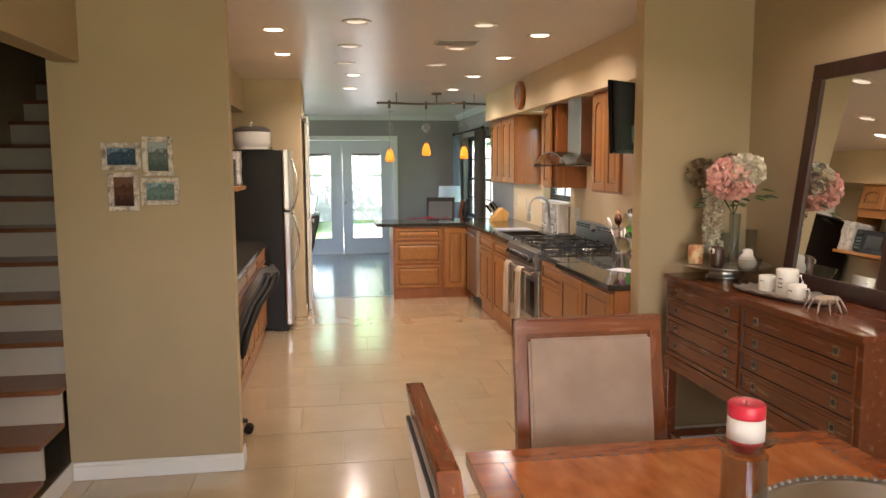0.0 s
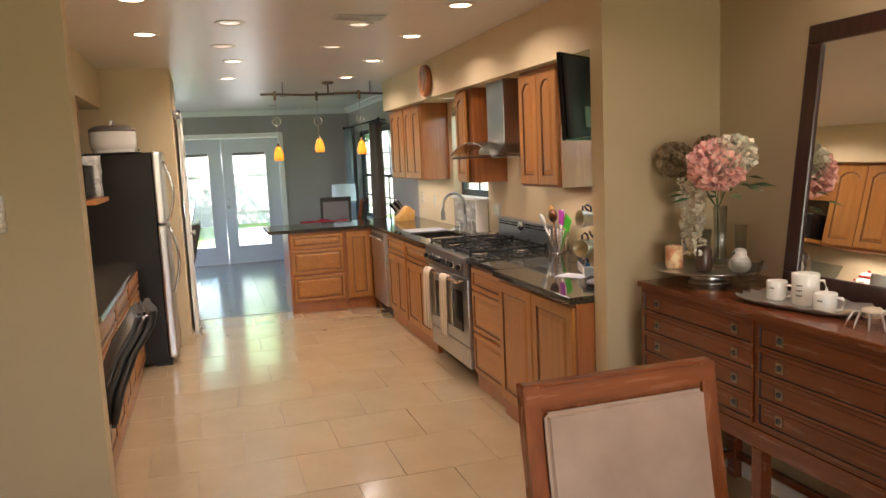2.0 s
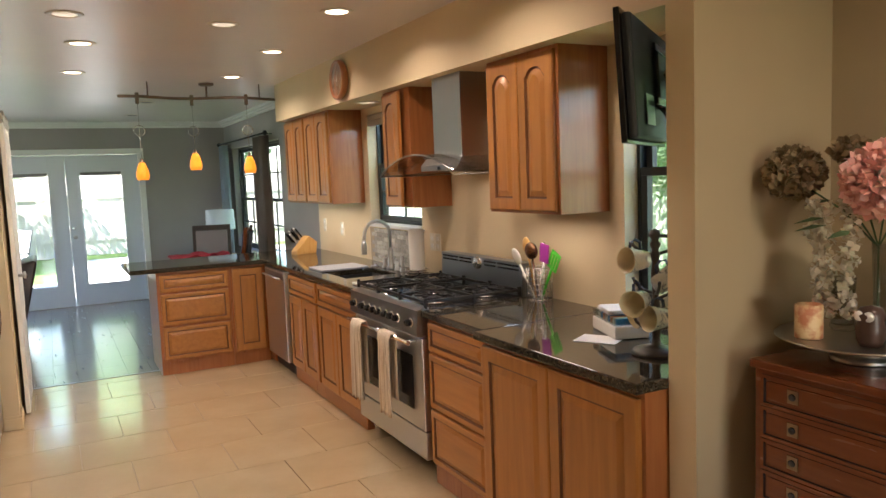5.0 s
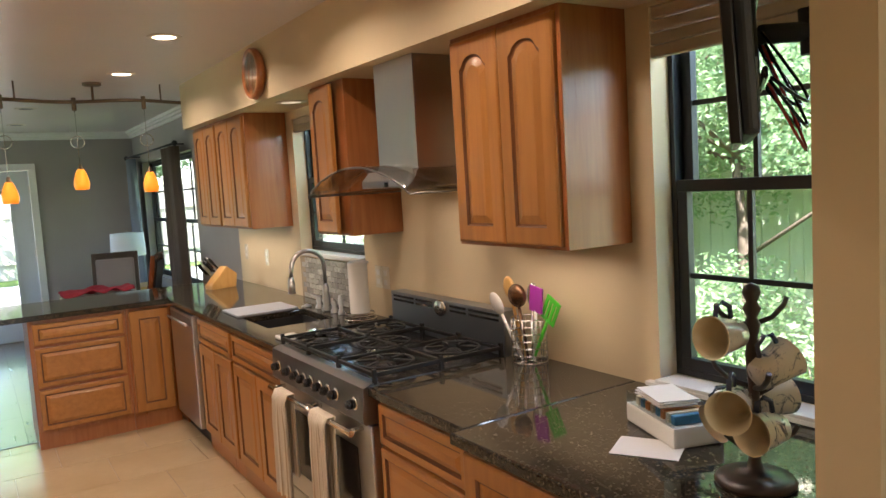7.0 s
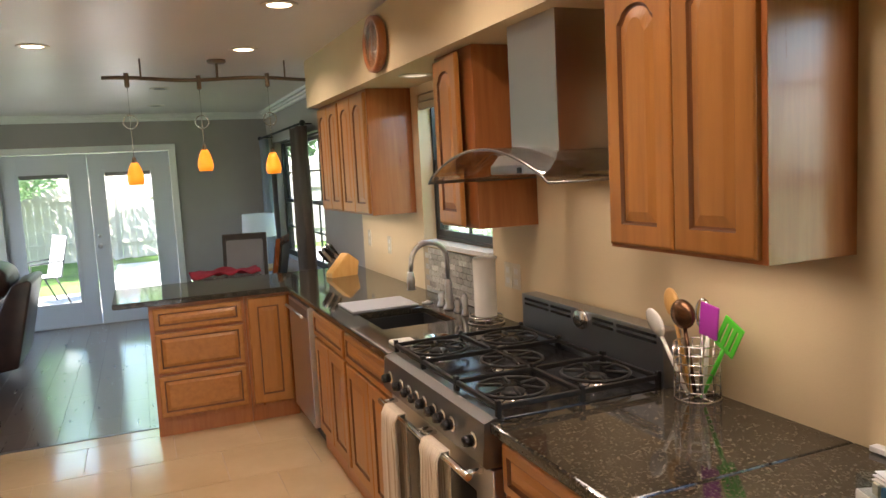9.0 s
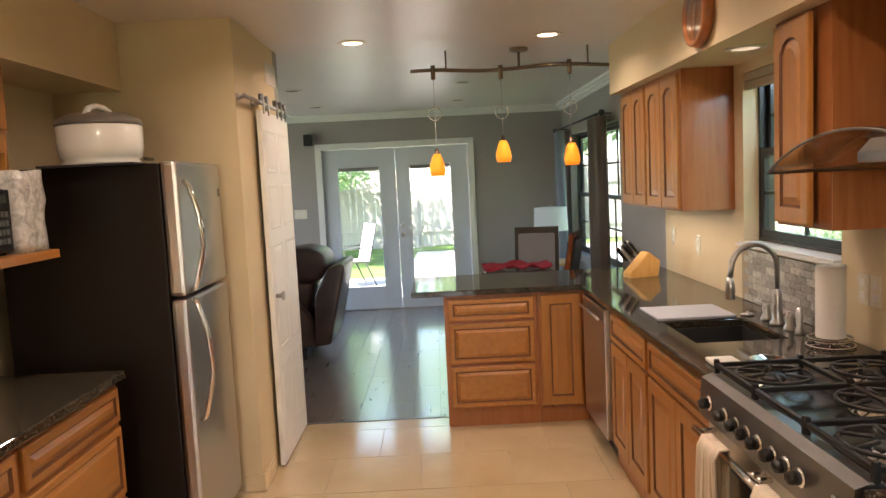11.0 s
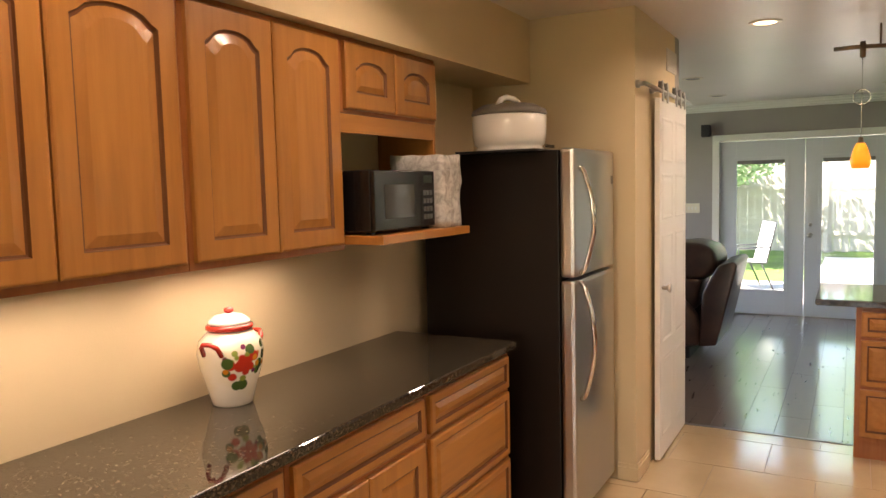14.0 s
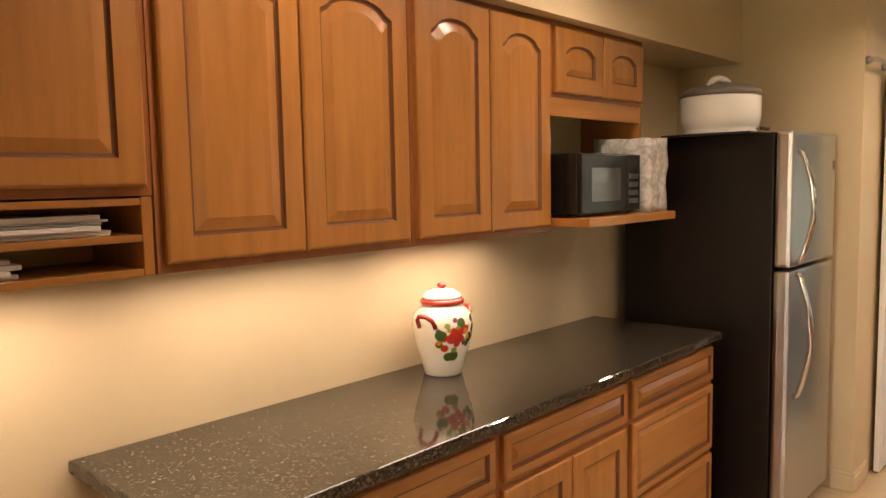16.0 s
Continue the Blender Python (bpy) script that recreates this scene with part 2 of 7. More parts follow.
def lathe(bm, profile, seg=24, cx=0.0, cy=0.0, cz=0.0, slot=0, smooth=True, axis="z", caps=True):
    rings = []
    for r, z in profile:
        ring = []
        for i in range(seg):
            a = 2 * math.pi * i / seg
            p = (r * math.cos(a), r * math.sin(a), z)
            if axis == "x":
                p = (p[2], p[0], p[1])
            if axis == "y":
                p = (p[0], p[2], p[1])
            ring.append(bm.verts.new((cx + p[0], cy + p[1], cz + p[2])))
        rings.append(ring)
    for a, b in zip(rings, rings[1:]):
        for i in range(seg):
            fc = bm.faces.new((a[i], a[(i + 1) % seg], b[(i + 1) % seg], b[i]))
            fc.smooth, fc.material_index = smooth, slot
    for ring, keep in ((rings[0], profile[0][0] > 1e-5), (rings[-1], profile[-1][0] > 1e-5)):
        if keep and caps:
            bm.faces.new(ring).material_index = slot


def tube(bm, pts, r, seg=8, slot=0, closed=False):
    pts = [Vector(p) for p in pts]
    rings = []
    up = Vector((0, 0, 1))
    for i, p in enumerate(pts):
        a = pts[max(i - 1, 0)] if not closed else pts[i - 1]
        b = pts[min(i + 1, len(pts) - 1)] if not closed else pts[(i + 1) % len(pts)]
        d = (b - a).normalized()
        s = d.cross(up)
        if s.length < 1e-3:
            s = d.cross(Vector((0, 1, 0)))
        s.normalize()
        t = s.cross(d)
        rr = r[i] if isinstance(r, (list, tuple)) else r
        rings.append([bm.verts.new(p + s * rr * math.cos(2 * math.pi * k / seg) + t * rr * math.sin(2 * math.pi * k / seg)) for k in range(seg)])
    pairs = list(zip(rings, rings[1:])) + ([(rings[-1], rings[0])] if closed else [])
    for a, b in pairs:
        for k in range(seg):
            fc = bm.faces.new((a[k], a[(k + 1) % seg], b[(k + 1) % seg], b[k]))
            fc.smooth, fc.material_index = True, slot
    if not closed:
        bm.faces.new(rings[0]).material_index = slot
        bm.faces.new(rings[-1]).material_index = slot


def finish(bm, name, mats, parent=None, loc=None):
    bmesh.ops.recalc_face_normals(bm, faces=bm.faces)
    me = bpy.data.meshes.new(name)
    bm.to_mesh(me)
    bm.free()
    for m in mats if isinstance(mats, (list, tuple)) else [mats]:
        me.materials.append(m)
    ob = new(name, me)
    if parent is not None:
        ob.parent = parent
    if loc:
        ob.location = loc
    return ob


def part(name, bm, material, parent, label="", loc=None):
    return tagged(finish(bm, name, material, parent, loc), label)


def pbox(name, b, material, parent, bevel=0.003, label=""):
    bm = bmesh.new()
    box(bm, *b, bevel=bevel)
    return part(name, bm, material, parent, label)


def thing(name, x, y, z, label, category, group="", rz=0.0):
    e = new(name)
    e.empty_display_size = 0.1
    e.matrix_world = pose(x, y, z, 0, 0, rz)
    return tagged(e, label, category, group)


def structure(name, bm, mats, label=""):
    return tagged(finish(bm, name, mats), label, kind="structure")


def wall_mesh(bm, axis, a0, a1, u0, u1, z0, z1, holes=()):
    """A wall between a0 and a1 along axis, from u0 to u1 along the other, with rectangular holes (u0, u1, z0, z1)."""
    us = sorted({u0, u1, *[h[0] for h in holes], *[h[1] for h in holes]})
    zs = sorted({z0, z1, *[h[2] for h in holes], *[h[3] for h in holes]})
    us, zs = [u for u in us if u0 <= u <= u1], [z for z in zs if z0 <= z <= z1]

    def solid(i, k):
        if not (0 <= i < len(us) - 1 and 0 <= k < len(zs) - 1):
            return False
        um, zm = (us[i] + us[i + 1]) / 2, (zs[k] + zs[k + 1]) / 2
        return not any(h[0] < um < h[1] and h[2] < zm < h[3] for h in holes)

    def P(a, u, z):
        return bm.verts.new((a, u, z) if axis == "x" else (u, a, z))

    for i in range(len(us) - 1):
        for k in range(len(zs) - 1):
            if not solid(i, k):
                continue
            A, B, C, D = us[i], us[i + 1], zs[k], zs[k + 1]
            for a in (a0, a1):
                bm.faces.new((P(a, A, C), P(a, B, C), P(a, B, D), P(a, A, D)))
            for (di, dk, (p, q)) in ((-1, 0, ((A, C), (A, D))), (1, 0, ((B, C), (B, D))), (0, -1, ((A, C), (B, C))), (0, 1, ((A, D), (B, D)))):
                if not solid(i + di, k + dk):
                    bm.faces.new((P(a0, *p), P(a1, *p), P(a1, *q), P(a0, *q)))
    bmesh.ops.remove_doubles(bm, verts=bm.verts, dist=1e-5)


# ---------- structure ----------
XR, XL, YF = 3.82, 0.29, 16.24
WIN_R = (6.95, 7.768, 0.922, 2.12)
WIN_S = (9.86, 10.80, 1.20, 2.08)
WIN_L = (13.38, 15.75, 0.70, 2.06)
DOOR = (0.80, 2.63, 0.0, 2.04)


def wall(name, axis, a0, a1, u0, u1, material, holes=(), z0=-0.02, z1=CEIL + 0.06):
    bm = bmesh.new()
    wall_mesh(bm, axis, a0, a1, u0, u1, z0, z1, holes)
    return structure(name, bm, material)


wall("wall_east_dining", "x", XR, XR + 0.16, 0.6, 6.757, WALL)
wall("wall_east_kitchen", "x", XR, XR + 0.16, 6.757, 12.13, KWALL, (WIN_R, WIN_S))
wall("wall_east_living", "x", XR, XR + 0.16, 12.13, YF + 0.16, LWALL, (WIN_L,))
wall("wall_north", "y", YF, YF + 0.16, -2.2, XR, LWALL, (DOOR,))
# Its hole is made up to hold the living room's fill lamp.
wall("wall_living_west", "x", -2.36, -2.2, 11.84, YF + 0.16, LWALL, ((12.7, 15.7, .85, 2.15),))
wall("wall_living_south", "y", 11.72, 11.84, -2.2, 1.215, LWALL)
wall("wall_kitchen_west", "x", XL - 0.11, XL, 6.87, 10.76, KWALL)
wall("wall_pier", "y", 10.76, 10.88, XL - 0.11, 1.215, KWALL)
wall("wall_pantry_side", "x", 1.1, 1.215, 10.88, 11.72, KWALL)
for stub, side in ((wall("wall_stub_pictures", "y", 6.755, 6.87, 0.18, 1.008, WALL, z1=CEIL - .001), 1), (wall("wall_stub_dresser", "y", 6.757, 6.869, 3.19, XR, WALL), -1)):
    # the ends and kitchen faces of both stub walls carry the kitchen's cream paint
    stub.data.materials.append(KWALL)
    for face in stub.data.polygons:
        if face.normal.x * side > .9 or face.normal.y > .9:
            face.material_index = 1
wall("wall_dining_west", "x", 0.21, 0.32, 0.6, 6.755, WALL, ((5.2, 6.755, -0.02, 2.09),))
# The opening is added out of view for the dining fill lamp.
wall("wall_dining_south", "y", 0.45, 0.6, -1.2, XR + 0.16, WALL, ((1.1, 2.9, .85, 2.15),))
wall("wall_stair_far", "x", -1.0, -0.85, 0.6, 11.72, WALL, z1=5.0)
wall("wall_stair_inner", "x", 0.168, 0.1795, 6.757, 11.72, WALL, z1=5.0)
wall("wall_stair_end", "y", 11.5, 11.72, -0.85, 0.17, WALL, z1=5.0)
bm = bmesh.new()
box(bm, XL, 0.645, 6.8705, 10.755, 2.135, CEIL + 0.03)
structure("soffit_west", bm, KWALL)
bm = bmesh.new()
box(bm, 3.45, XR, 6.8695, 12.13, 2.135, CEIL + 0.03)
structure("soffit_east", bm, KWALL)
bm = bmesh.new()
box(bm, XL + .0005, XR + 0.16, 0.45, 12.3, CEIL, CEIL + 0.12)
box(bm, XL - .12, XL, 0.45, 6.2, CEIL, CEIL + .12)
box(bm, XL - .12, XL, 6.871, 12.3, CEIL, CEIL + .12)
box(bm, -2.36, XR + 0.16, 12.3, YF + 0.16, CEIL, CEIL + 0.12)
box(bm, -2.36, XL - 0.12, 11.5, 12.3, CEIL, CEIL + 0.12)
box(bm, -1.0, XL - 0.12, 0.45, 6.2, CEIL, CEIL + 0.12)
structure("ceiling", bm, CEILM)
wall("wall_stair_upper_south", "y", 6.08, 6.2, -1.0, XL, WALL, z0=CEIL + .12, z1=5.0)
wall("wall_stair_upper_east", "x", XL - .12, XL, 6.2, 6.87, WALL, z0=CEIL + .0, z1=5.0)
bm = bmesh.new()
box(bm, -1.0, XL, 6.08, 11.72, 5.0, 5.1)
structure("ceiling_stairwell", bm, CEILM)
bm = bmesh.new()
box(bm, -1.0, XR + 0.16, 0.45, 11.84, -0.12, -0.006)
structure("floor_slab", bm, GROUT)
bm = bmesh.new()
box(bm, -2.36, XR + 0.16, 11.84, YF + 0.16, -0.12, -0.006)
structure("floor_slab_living", bm, BLACKM)


# ---------- cabinets ----------
def put(face, at, u, v, w):
    if face == "W":
        return (at - w, u, v)
    if face == "E":
        return (at + w, u, v)
    return (u, at - w, v)


def panel(bm, face, at, u0, u1, v0, v1, arch=0.0, t=0.02, rail=0.055, top=0):
    """A raised panel door or drawer front, its back in the plane at."""
    K = 12
    slope = min(.038, .12 * (v1 - v0)) if rail > .04 else .03

    def loop(i, d, sh):
        pts = [(u0 + i, v0 + i), (u1 - i, v0 + i)]
        for k in range(K + 1):
            s = k / K
            u = (u1 - i) + s * ((u0 + i) - (u1 - i))
            q = (2 * s - 1) / 0.86
            rise = arch * math.sqrt(max(0.0, 1 - q * q)) if sh else 0.0
            pts.append((u, v1 - i - (arch if sh else 0) + rise))
        return [bm.verts.new(put(face, at, u, v, d)) for u, v in pts]

    rings = [(0, 0, 0, 0), (0, t - 0.005, 0, 0), (0.005, t - 0.001, 0, 0), (0.009, t, 0, 0), (rail, t, 1, 0), (rail + 0.004, t - 0.008, 1, 1), (rail + 0.010, t - 0.009, 1, 1), (rail + slope, t - 0.001, 1, 0), (rail + slope + .002, t - 0.001, 1, 0)]
    loops = [loop(i, d, sh) for i, d, sh, _ in rings]
    for (a, b, r) in zip(loops, loops[1:], rings[1:]):
        for k in range(len(a)):
            fc = bm.faces.new((a[k], a[(k + 1) % len(a)], b[(k + 1) % len(a)], b[k]))
            fc.material_index = r[3]
    bm.faces.new(loops[-1])
    bm.faces.new(loops[0])


def front(parent, name, face, at, u0, u1, v0, v1, arch=0.0, rail=0.055, org=(0, 0, 0), level=False):
    bm = bmesh.new()
    panel(bm, face, at, u0, u1, v0, v1, arch, rail=rail)
    bmesh.ops.translate(bm, verts=bm.verts, vec=(-org[0], -org[1], -org[2]))
    return part(name, bm, [MAPLEH if level else MAPLE, GLAZE], parent)


def cabinet(name, face, at, back, u0, u1, z0, z1, fronts, label, group, toe=0.0, side=None, category="cabinet", low=0.0):
    """A cabinet unit; at: the plane of its face frame; fronts: (name, u0, u1, v0, v1, arch)."""
    org = {"W": ((at + back) / 2, (u0 + u1) / 2, z0), "E": ((at + back) / 2, (u0 + u1) / 2, z0), "S": ((u0 + u1) / 2, (at + back) / 2, z0)}[face]
    e = thing(name, *org, label, category, group)
    bm = bmesh.new()
    lo, hi = min(at, back), max(at, back)
    if face == "S":
        box(bm, u0, u1, lo, hi, z0 + toe, z1, 0.002)
    else:
        box(bm, lo, hi, u0, u1, z0 + toe, z1 - low, 0.002)
        if low:
            box(bm, lo, lo + .018, u0, u1, z1 - low, z1)
            if u0 < 9.5:
                box(bm, lo + .018, hi, u0, u0 + .016, z1 - low, z1)
    bmesh.ops.translate(bm, verts=bm.verts, vec=[-c for c in org])
    part("body", bm, side or CHERRY, e)
    if toe:
        bm = bmesh.new()
        s = 0.012
        if face == "S":
            box(bm, u0, u1, at + s, back, z0, z0 + toe)
        elif face == "W":
            box(bm, at + s, back, u0, u1, z0, z0 + toe)
        else:
            box(bm, back, at - s, u0, u1, z0, z0 + toe)
        bmesh.ops.translate(bm, verts=bm.verts, vec=[-c for c in org])
        part("toe_kick", bm, CHERRY, e)
    for nm, a, b, c, d, arch in fronts:
        front(e, nm, face, at, a, b, c, d, arch, 0.06 if nm == "door" else 0.03, org, nm != "door")
    return e


def doors(u0, u1, v0, v1, n, arch, gap=0.006, m=0.018):
    w = (u1 - u0 - 2 * m - (n - 1) * gap) / n
    return [("door", u0 + m + i * (w + gap), u0 + m + i * (w + gap) + w, v0, v1, arch) for i in range(n)]


UB, UT, UF = 1.375, 2.135, 3.535
cabinet("wall_cabinet", "W", UF, XR - 0.002, 10.905, 11.53, UB, UT, doors(10.905, 11.53, UB + .012, UT - .02, 2, 0.035), "honey maple wall cabinet with arched doors above the corner counter", "wall cabinets")
cabinet("wall_cabinet", "W", UF, XR - 0.002, 11.532, 12.13, UB, UT, doors(11.532, 12.13, UB + .012, UT - .02, 2, 0.035), "honey maple wall cabinet with arched doors ending the run", "wall cabinets")
ajar = cabinet("wall_cabinet", "W", UF, XR - 0.002, 9.40, 9.80, UB, UT, doors(9.45, 9.80, UB + .012, UT - .02, 1, 0.045), "narrow honey maple wall cabinet with one arched door beside the hood", "wall cabinets")
for leaf in ajar.children:
    # its door hangs a few degrees open on the far hinge
    if leaf.name.startswith("door"):
        hinge = Matrix.Translation((UF - (UF + XR - .002) / 2, 9.79 - 9.60, 0))
        leaf.data.transform(hinge @ Matrix.Rotation(radians(-5), 4, "Z") @ hinge.inverted())
cabinet("wall_cabinet", "W", UF, XR - 0.002, 7.865, 8.465, UB, UT, doors(7.865, 8.465, UB + .012, UT - .02, 2, 0.045), "honey maple wall cabinet with two arched doors near the window", "wall cabinets")
BF, TOE, BT = 3.14, 0.10, 0.868
LABR = "maple base cabinet under the black granite worktop"
cabinet("base_cabinet", "W", BF, XR - .002, 10.2, 10.905, 0, BT, [("drawer_front", 10.22, 10.89, .70, .845, 0)] + doors(10.2, 10.905, .12, .685, 2, 0), LABR + " at the sink", "base cabinets", TOE, low=.17)
cabinet("base_cabinet", "W", BF, XR - .002, 9.40, 10.198, 0, BT, [("drawer_front", 9.42, 10.18, .70, .845, 0)] + doors(9.4, 10.198, .12, .685, 2, 0), LABR + " beside the range", "base cabinets", TOE, low=.17)
cabinet("base_cabinet", "W", BF, XR - .002, 7.87, 8.46, 0, BT, [("drawer_front", 7.89, 8.44, .70, .845, 0), ("drawer_front", 7.89, 8.44, .41, .685, 0), ("drawer_front", 7.89, 8.44, .12, .395, 0)], "maple base cabinet with three drawers beside the range", "base cabinets", TOE)
cabinet("base_cabinet", "W", 3.10, XR - .002, 6.88, 7.868, 0, BT, doors(6.88, 7.868, .12, .845, 2, 0), "deep maple base cabinet with two tall doors by the wall end", "base cabinets", TOE)
PY = 11.62
cabinet("base_cabinet", "S", PY, PY + .6, 2.225, 2.82, 0, BT, [("drawer_front", 2.25, 2.80, .70, .84, 0), ("drawer_front", 2.25, 2.80, .42, .68, 0), ("drawer_front", 2.25, 2.80, .13, .40, 0)], "maple peninsula base cabinet with three drawers", "base cabinets", TOE)
cabinet("base_cabinet", "S", PY, PY + .6, 2.822, 3.14, 0, BT, doors(2.822, 3.12, .12, .845, 1, 0), "narrow maple corner base cabinet with one door", "base cabinets", TOE)
cabinet("base_cabinet", "W", 3.16, XR - .002, 11.54, 12.2, 0, BT, [], "blind corner base cabinet hidden by the peninsula", "base cabinets")
LF, LB = 0.585, 1.367
LG = "wall cabinets opposite the range"
cabinet("wall_cabinet", "E", LF, XL + .002, 9.11, 9.80, 1.86, UT, doors(9.11, 9.80, 1.875, UT - .02, 2, 0.03), "small maple wall cabinet with two arched doors above the microwave", LG)
cabinet("wall_cabinet", "E", LF, XL + .002, 8.39, 9.108, LB, UT, doors(8.39, 9.108, LB + .022, UT - .02, 2, 0.045), "maple wall cabinet with two arched doors over the counter", LG)
cabinet("wall_cabinet", "E", LF, XL + .002, 7.60, 8.388, LB, UT, doors(7.60, 8.388, LB + .022, UT - .02, 2, 0.045), "maple wall cabinet with two tall arched doors over the counter", LG)
cabinet("wall_cabinet", "E", LF, XL + .002, 6.88, 7.598, 1.542, UT, doors(6.88, 7.598, 1.562, UT - .02, 1, 0.045), "maple wall cabinet over the paper slots", LG)
BLF = 0.87
LGB = "base cabinets opposite the range"
cabinet("base_cabinet", "E", BLF, XL + .002, 9.16, 9.89, 0, BT, [("drawer_front", 9.18, 9.87, .70, .84, 0), ("drawer_front", 9.18, 9.87, .40, .68, 0), ("drawer_front", 9.18, 9.87, .12, .38, 0)], "maple base cabinet with three drawers beside the refrigerator", LGB, TOE)
cabinet("base_cabinet", "E", BLF, XL + .002, 8.42, 9.158, 0, BT, [("drawer_front", 8.44, 9.14, .70, .84, 0)] + doors(8.42, 9.158, .12, .68, 2, 0), "maple base cabinet with one drawer over two doors", LGB, TOE)
cabinet("base_cabinet", "E", BLF, XL + .002, 7.62, 8.418, 0, BT, [("drawer_front", 7.64, 8.40, .70, .84, 0)] + doors(7.62, 8.418, .12, .68, 2, 0), "maple base cabinet with drawer at the rounded counter end", LGB, TOE)


def slab(name, pts, z0, z1, material, label, category, bevel=0.008):
    cx, cy = sum(p[0] for p in pts) / len(pts), sum(p[1] for p in pts) / len(pts)
    bm = bmesh.new()
    lo = [bm.verts.new((x - cx, y - cy, 0)) for x, y in pts]
    f0 = bm.faces.new(lo)
    r = bmesh.ops.extrude_face_region(bm, geom=[f0])
    up = [g for g in r["geom"] if isinstance(g, bmesh.types.BMVert)]
    bmesh.ops.translate(bm, verts=up, vec=(0, 0, z1 - z0))
    bmesh.ops.recalc_face_normals(bm, faces=bm.faces)
    es = [e for e in bm.edges if abs(e.verts[0].co.z - e.verts[1].co.z) < 1e-6]
    bmesh.ops.bevel(bm, geom=es, offset=bevel, segments=3, profile=0.6, affect="EDGES")
    return tagged(finish(bm, name, material, None, (cx, cy, z0)), label, category)


CT = 0.905
SINK = (9.72, 10.52, 3.22, 3.64)
slab("worktop", [(3.10, 7.87), (XR - .003, 7.87), (XR - .003, 8.462), (3.10, 8.462)], BT + .001, CT, GRANITE, "polished black granite worktop beside the range", "worktop")
slab("worktop", [(3.055, 6.87), (XR - .003, 6.87), (XR - .003, 7.867), (3.055, 7.867)], BT + .001, CT, GRANITE, "polished black granite worktop by the window", "worktop")
WT = "polished black granite worktop with sink cut-out and peninsula"
bm = bmesh.new()
S0 = (9.86, 10.30, 3.235, 3.60)
xs, ys = [2.02, 3.10, S0[2], S0[3], XR - .003], [9.402, S0[0], S0[1], 11.57, 12.32]


def top_here(i, j):
    if not (0 <= i < 4 and 0 <= j < 4):
        return False
    return j == 3 or (i >= 1 and not (i == 2 and j == 1))


for i in range(4):
    for j in range(4):
        if top_here(i, j):
            X0, X1, Y0, Y1 = xs[i], xs[i + 1], ys[j], ys[j + 1]
            za, zb = BT + .001, CT
            for z in (za, zb):
                bm.faces.new([bm.verts.new(p) for p in ((X0, Y0, z), (X1, Y0, z), (X1, Y1, z), (X0, Y1, z))])
            for di, dj, (p, q) in ((-1, 0, ((X0, Y0), (X0, Y1))), (1, 0, ((X1, Y0), (X1, Y1))), (0, -1, ((X0, Y0), (X1, Y0))), (0, 1, ((X0, Y1), (X1, Y1)))):
                if not top_here(i + di, j + dj):
                    bm.faces.new([bm.verts.new(c) for c in ((*p, za), (*q, za), (*q, zb), (*p, zb))])
bmesh.ops.remove_doubles(bm, verts=bm.verts, dist=1e-5)
bmesh.ops.recalc_face_normals(bm, faces=bm.faces)
bmesh.ops.bevel(bm, geom=[q for q in bm.edges if len(q.link_faces) == 2 and q.calc_face_angle(0) > 1], offset=.006, segments=3, affect="EDGES")
tagged(finish(bm, "worktop", GRANITE), WT, "worktop")
slab("worktop", [(XL + .003, 7.49), (0.80, 7.49), (0.85, 7.497), (0.89, 7.52), (0.91, 7.56), (0.915, 7.61), (0.915, 9.89), (XL + .003, 9.89)], BT + .001, CT, GRANITE, "polished dark speckled granite worktop with a rounded corner", "worktop")

# sink and tap
e = thing("sink", 3.42, 10.08, CT - .19, "dark undermount kitchen sink beside the range", "sink")
bm = bmesh.new()
for a, b in ((-.215, .215),):
    x0, x1, y0, y1 = -.183, .178, a, b
    box(bm, x0, x1, y0, y1, 0, .004)
    box(bm, x0 - .004, x0, y0, y1, 0, .155)
    box(bm, x1, x1 + .004, y0, y1, 0, .155)
    box(bm, x0, x1, y0 - .004, y0, 0, .155)
    box(bm, x0, x1, y1, y1 + .004, 0, .155)
part("bowl", bm, BLACKM, e)
pbox("divider", (-.18, .17, -.01, .01, .005, .12), BLACKM, e)
bm = bmesh.new()
box(bm, 3.21, 3.58, 10.31, 10.62, CT + .001, CT + .014, .004)
tagged(finish(bm, "drainboard", mat("grey_drainboard", (.36, .37, .40), .3)), "pale grey drainboard lying beside the sink", "drainboard")
e = thing("kitchen_tap", 3.68, 10.12, CT, "brushed nickel gooseneck tap with side spray", "tap")
bm = bmesh.new()
lathe(bm, [(.032, 0), (.032, .012), (.02, .03), (.024, .06), (.017, .10), (.02, .13), (.013, .16)], 16)
part("tap_base", bm, STEEL, e)
bm = bmesh.new()
pts = [(0, 0, .14), (0, 0, .26)] + [(-.1 + .1 * math.cos(a), 0, .26 + .1 * math.sin(a)) for a in [math.pi * k / 10 for k in range(1, 11)]]
pts += [(-.205, 0, .22)]
tube(bm, pts, .0125, 10)
part("neck", bm, STEEL, e)
bm = bmesh.new()
lathe(bm, [(.014, .22), (.02, .19), (.022, .16), (.018, .145), (.022, .13), (.02, .125)], 14, -.206)
part("spray_head", bm, STEEL, e)
for k, dy in enumerate((.11, -.11)):
    bm = bmesh.new()
    lathe(bm, [(.024, 0), (.024, .01), (.014, .03), (.018, .055), (.012, .075)], 14, 0, dy)
    tube(bm, [(0, dy, .07), (-.03, dy * 1.4, .085)], .007, 8)
    part("tap_handle", bm, STEEL, e)
bm = bmesh.new()
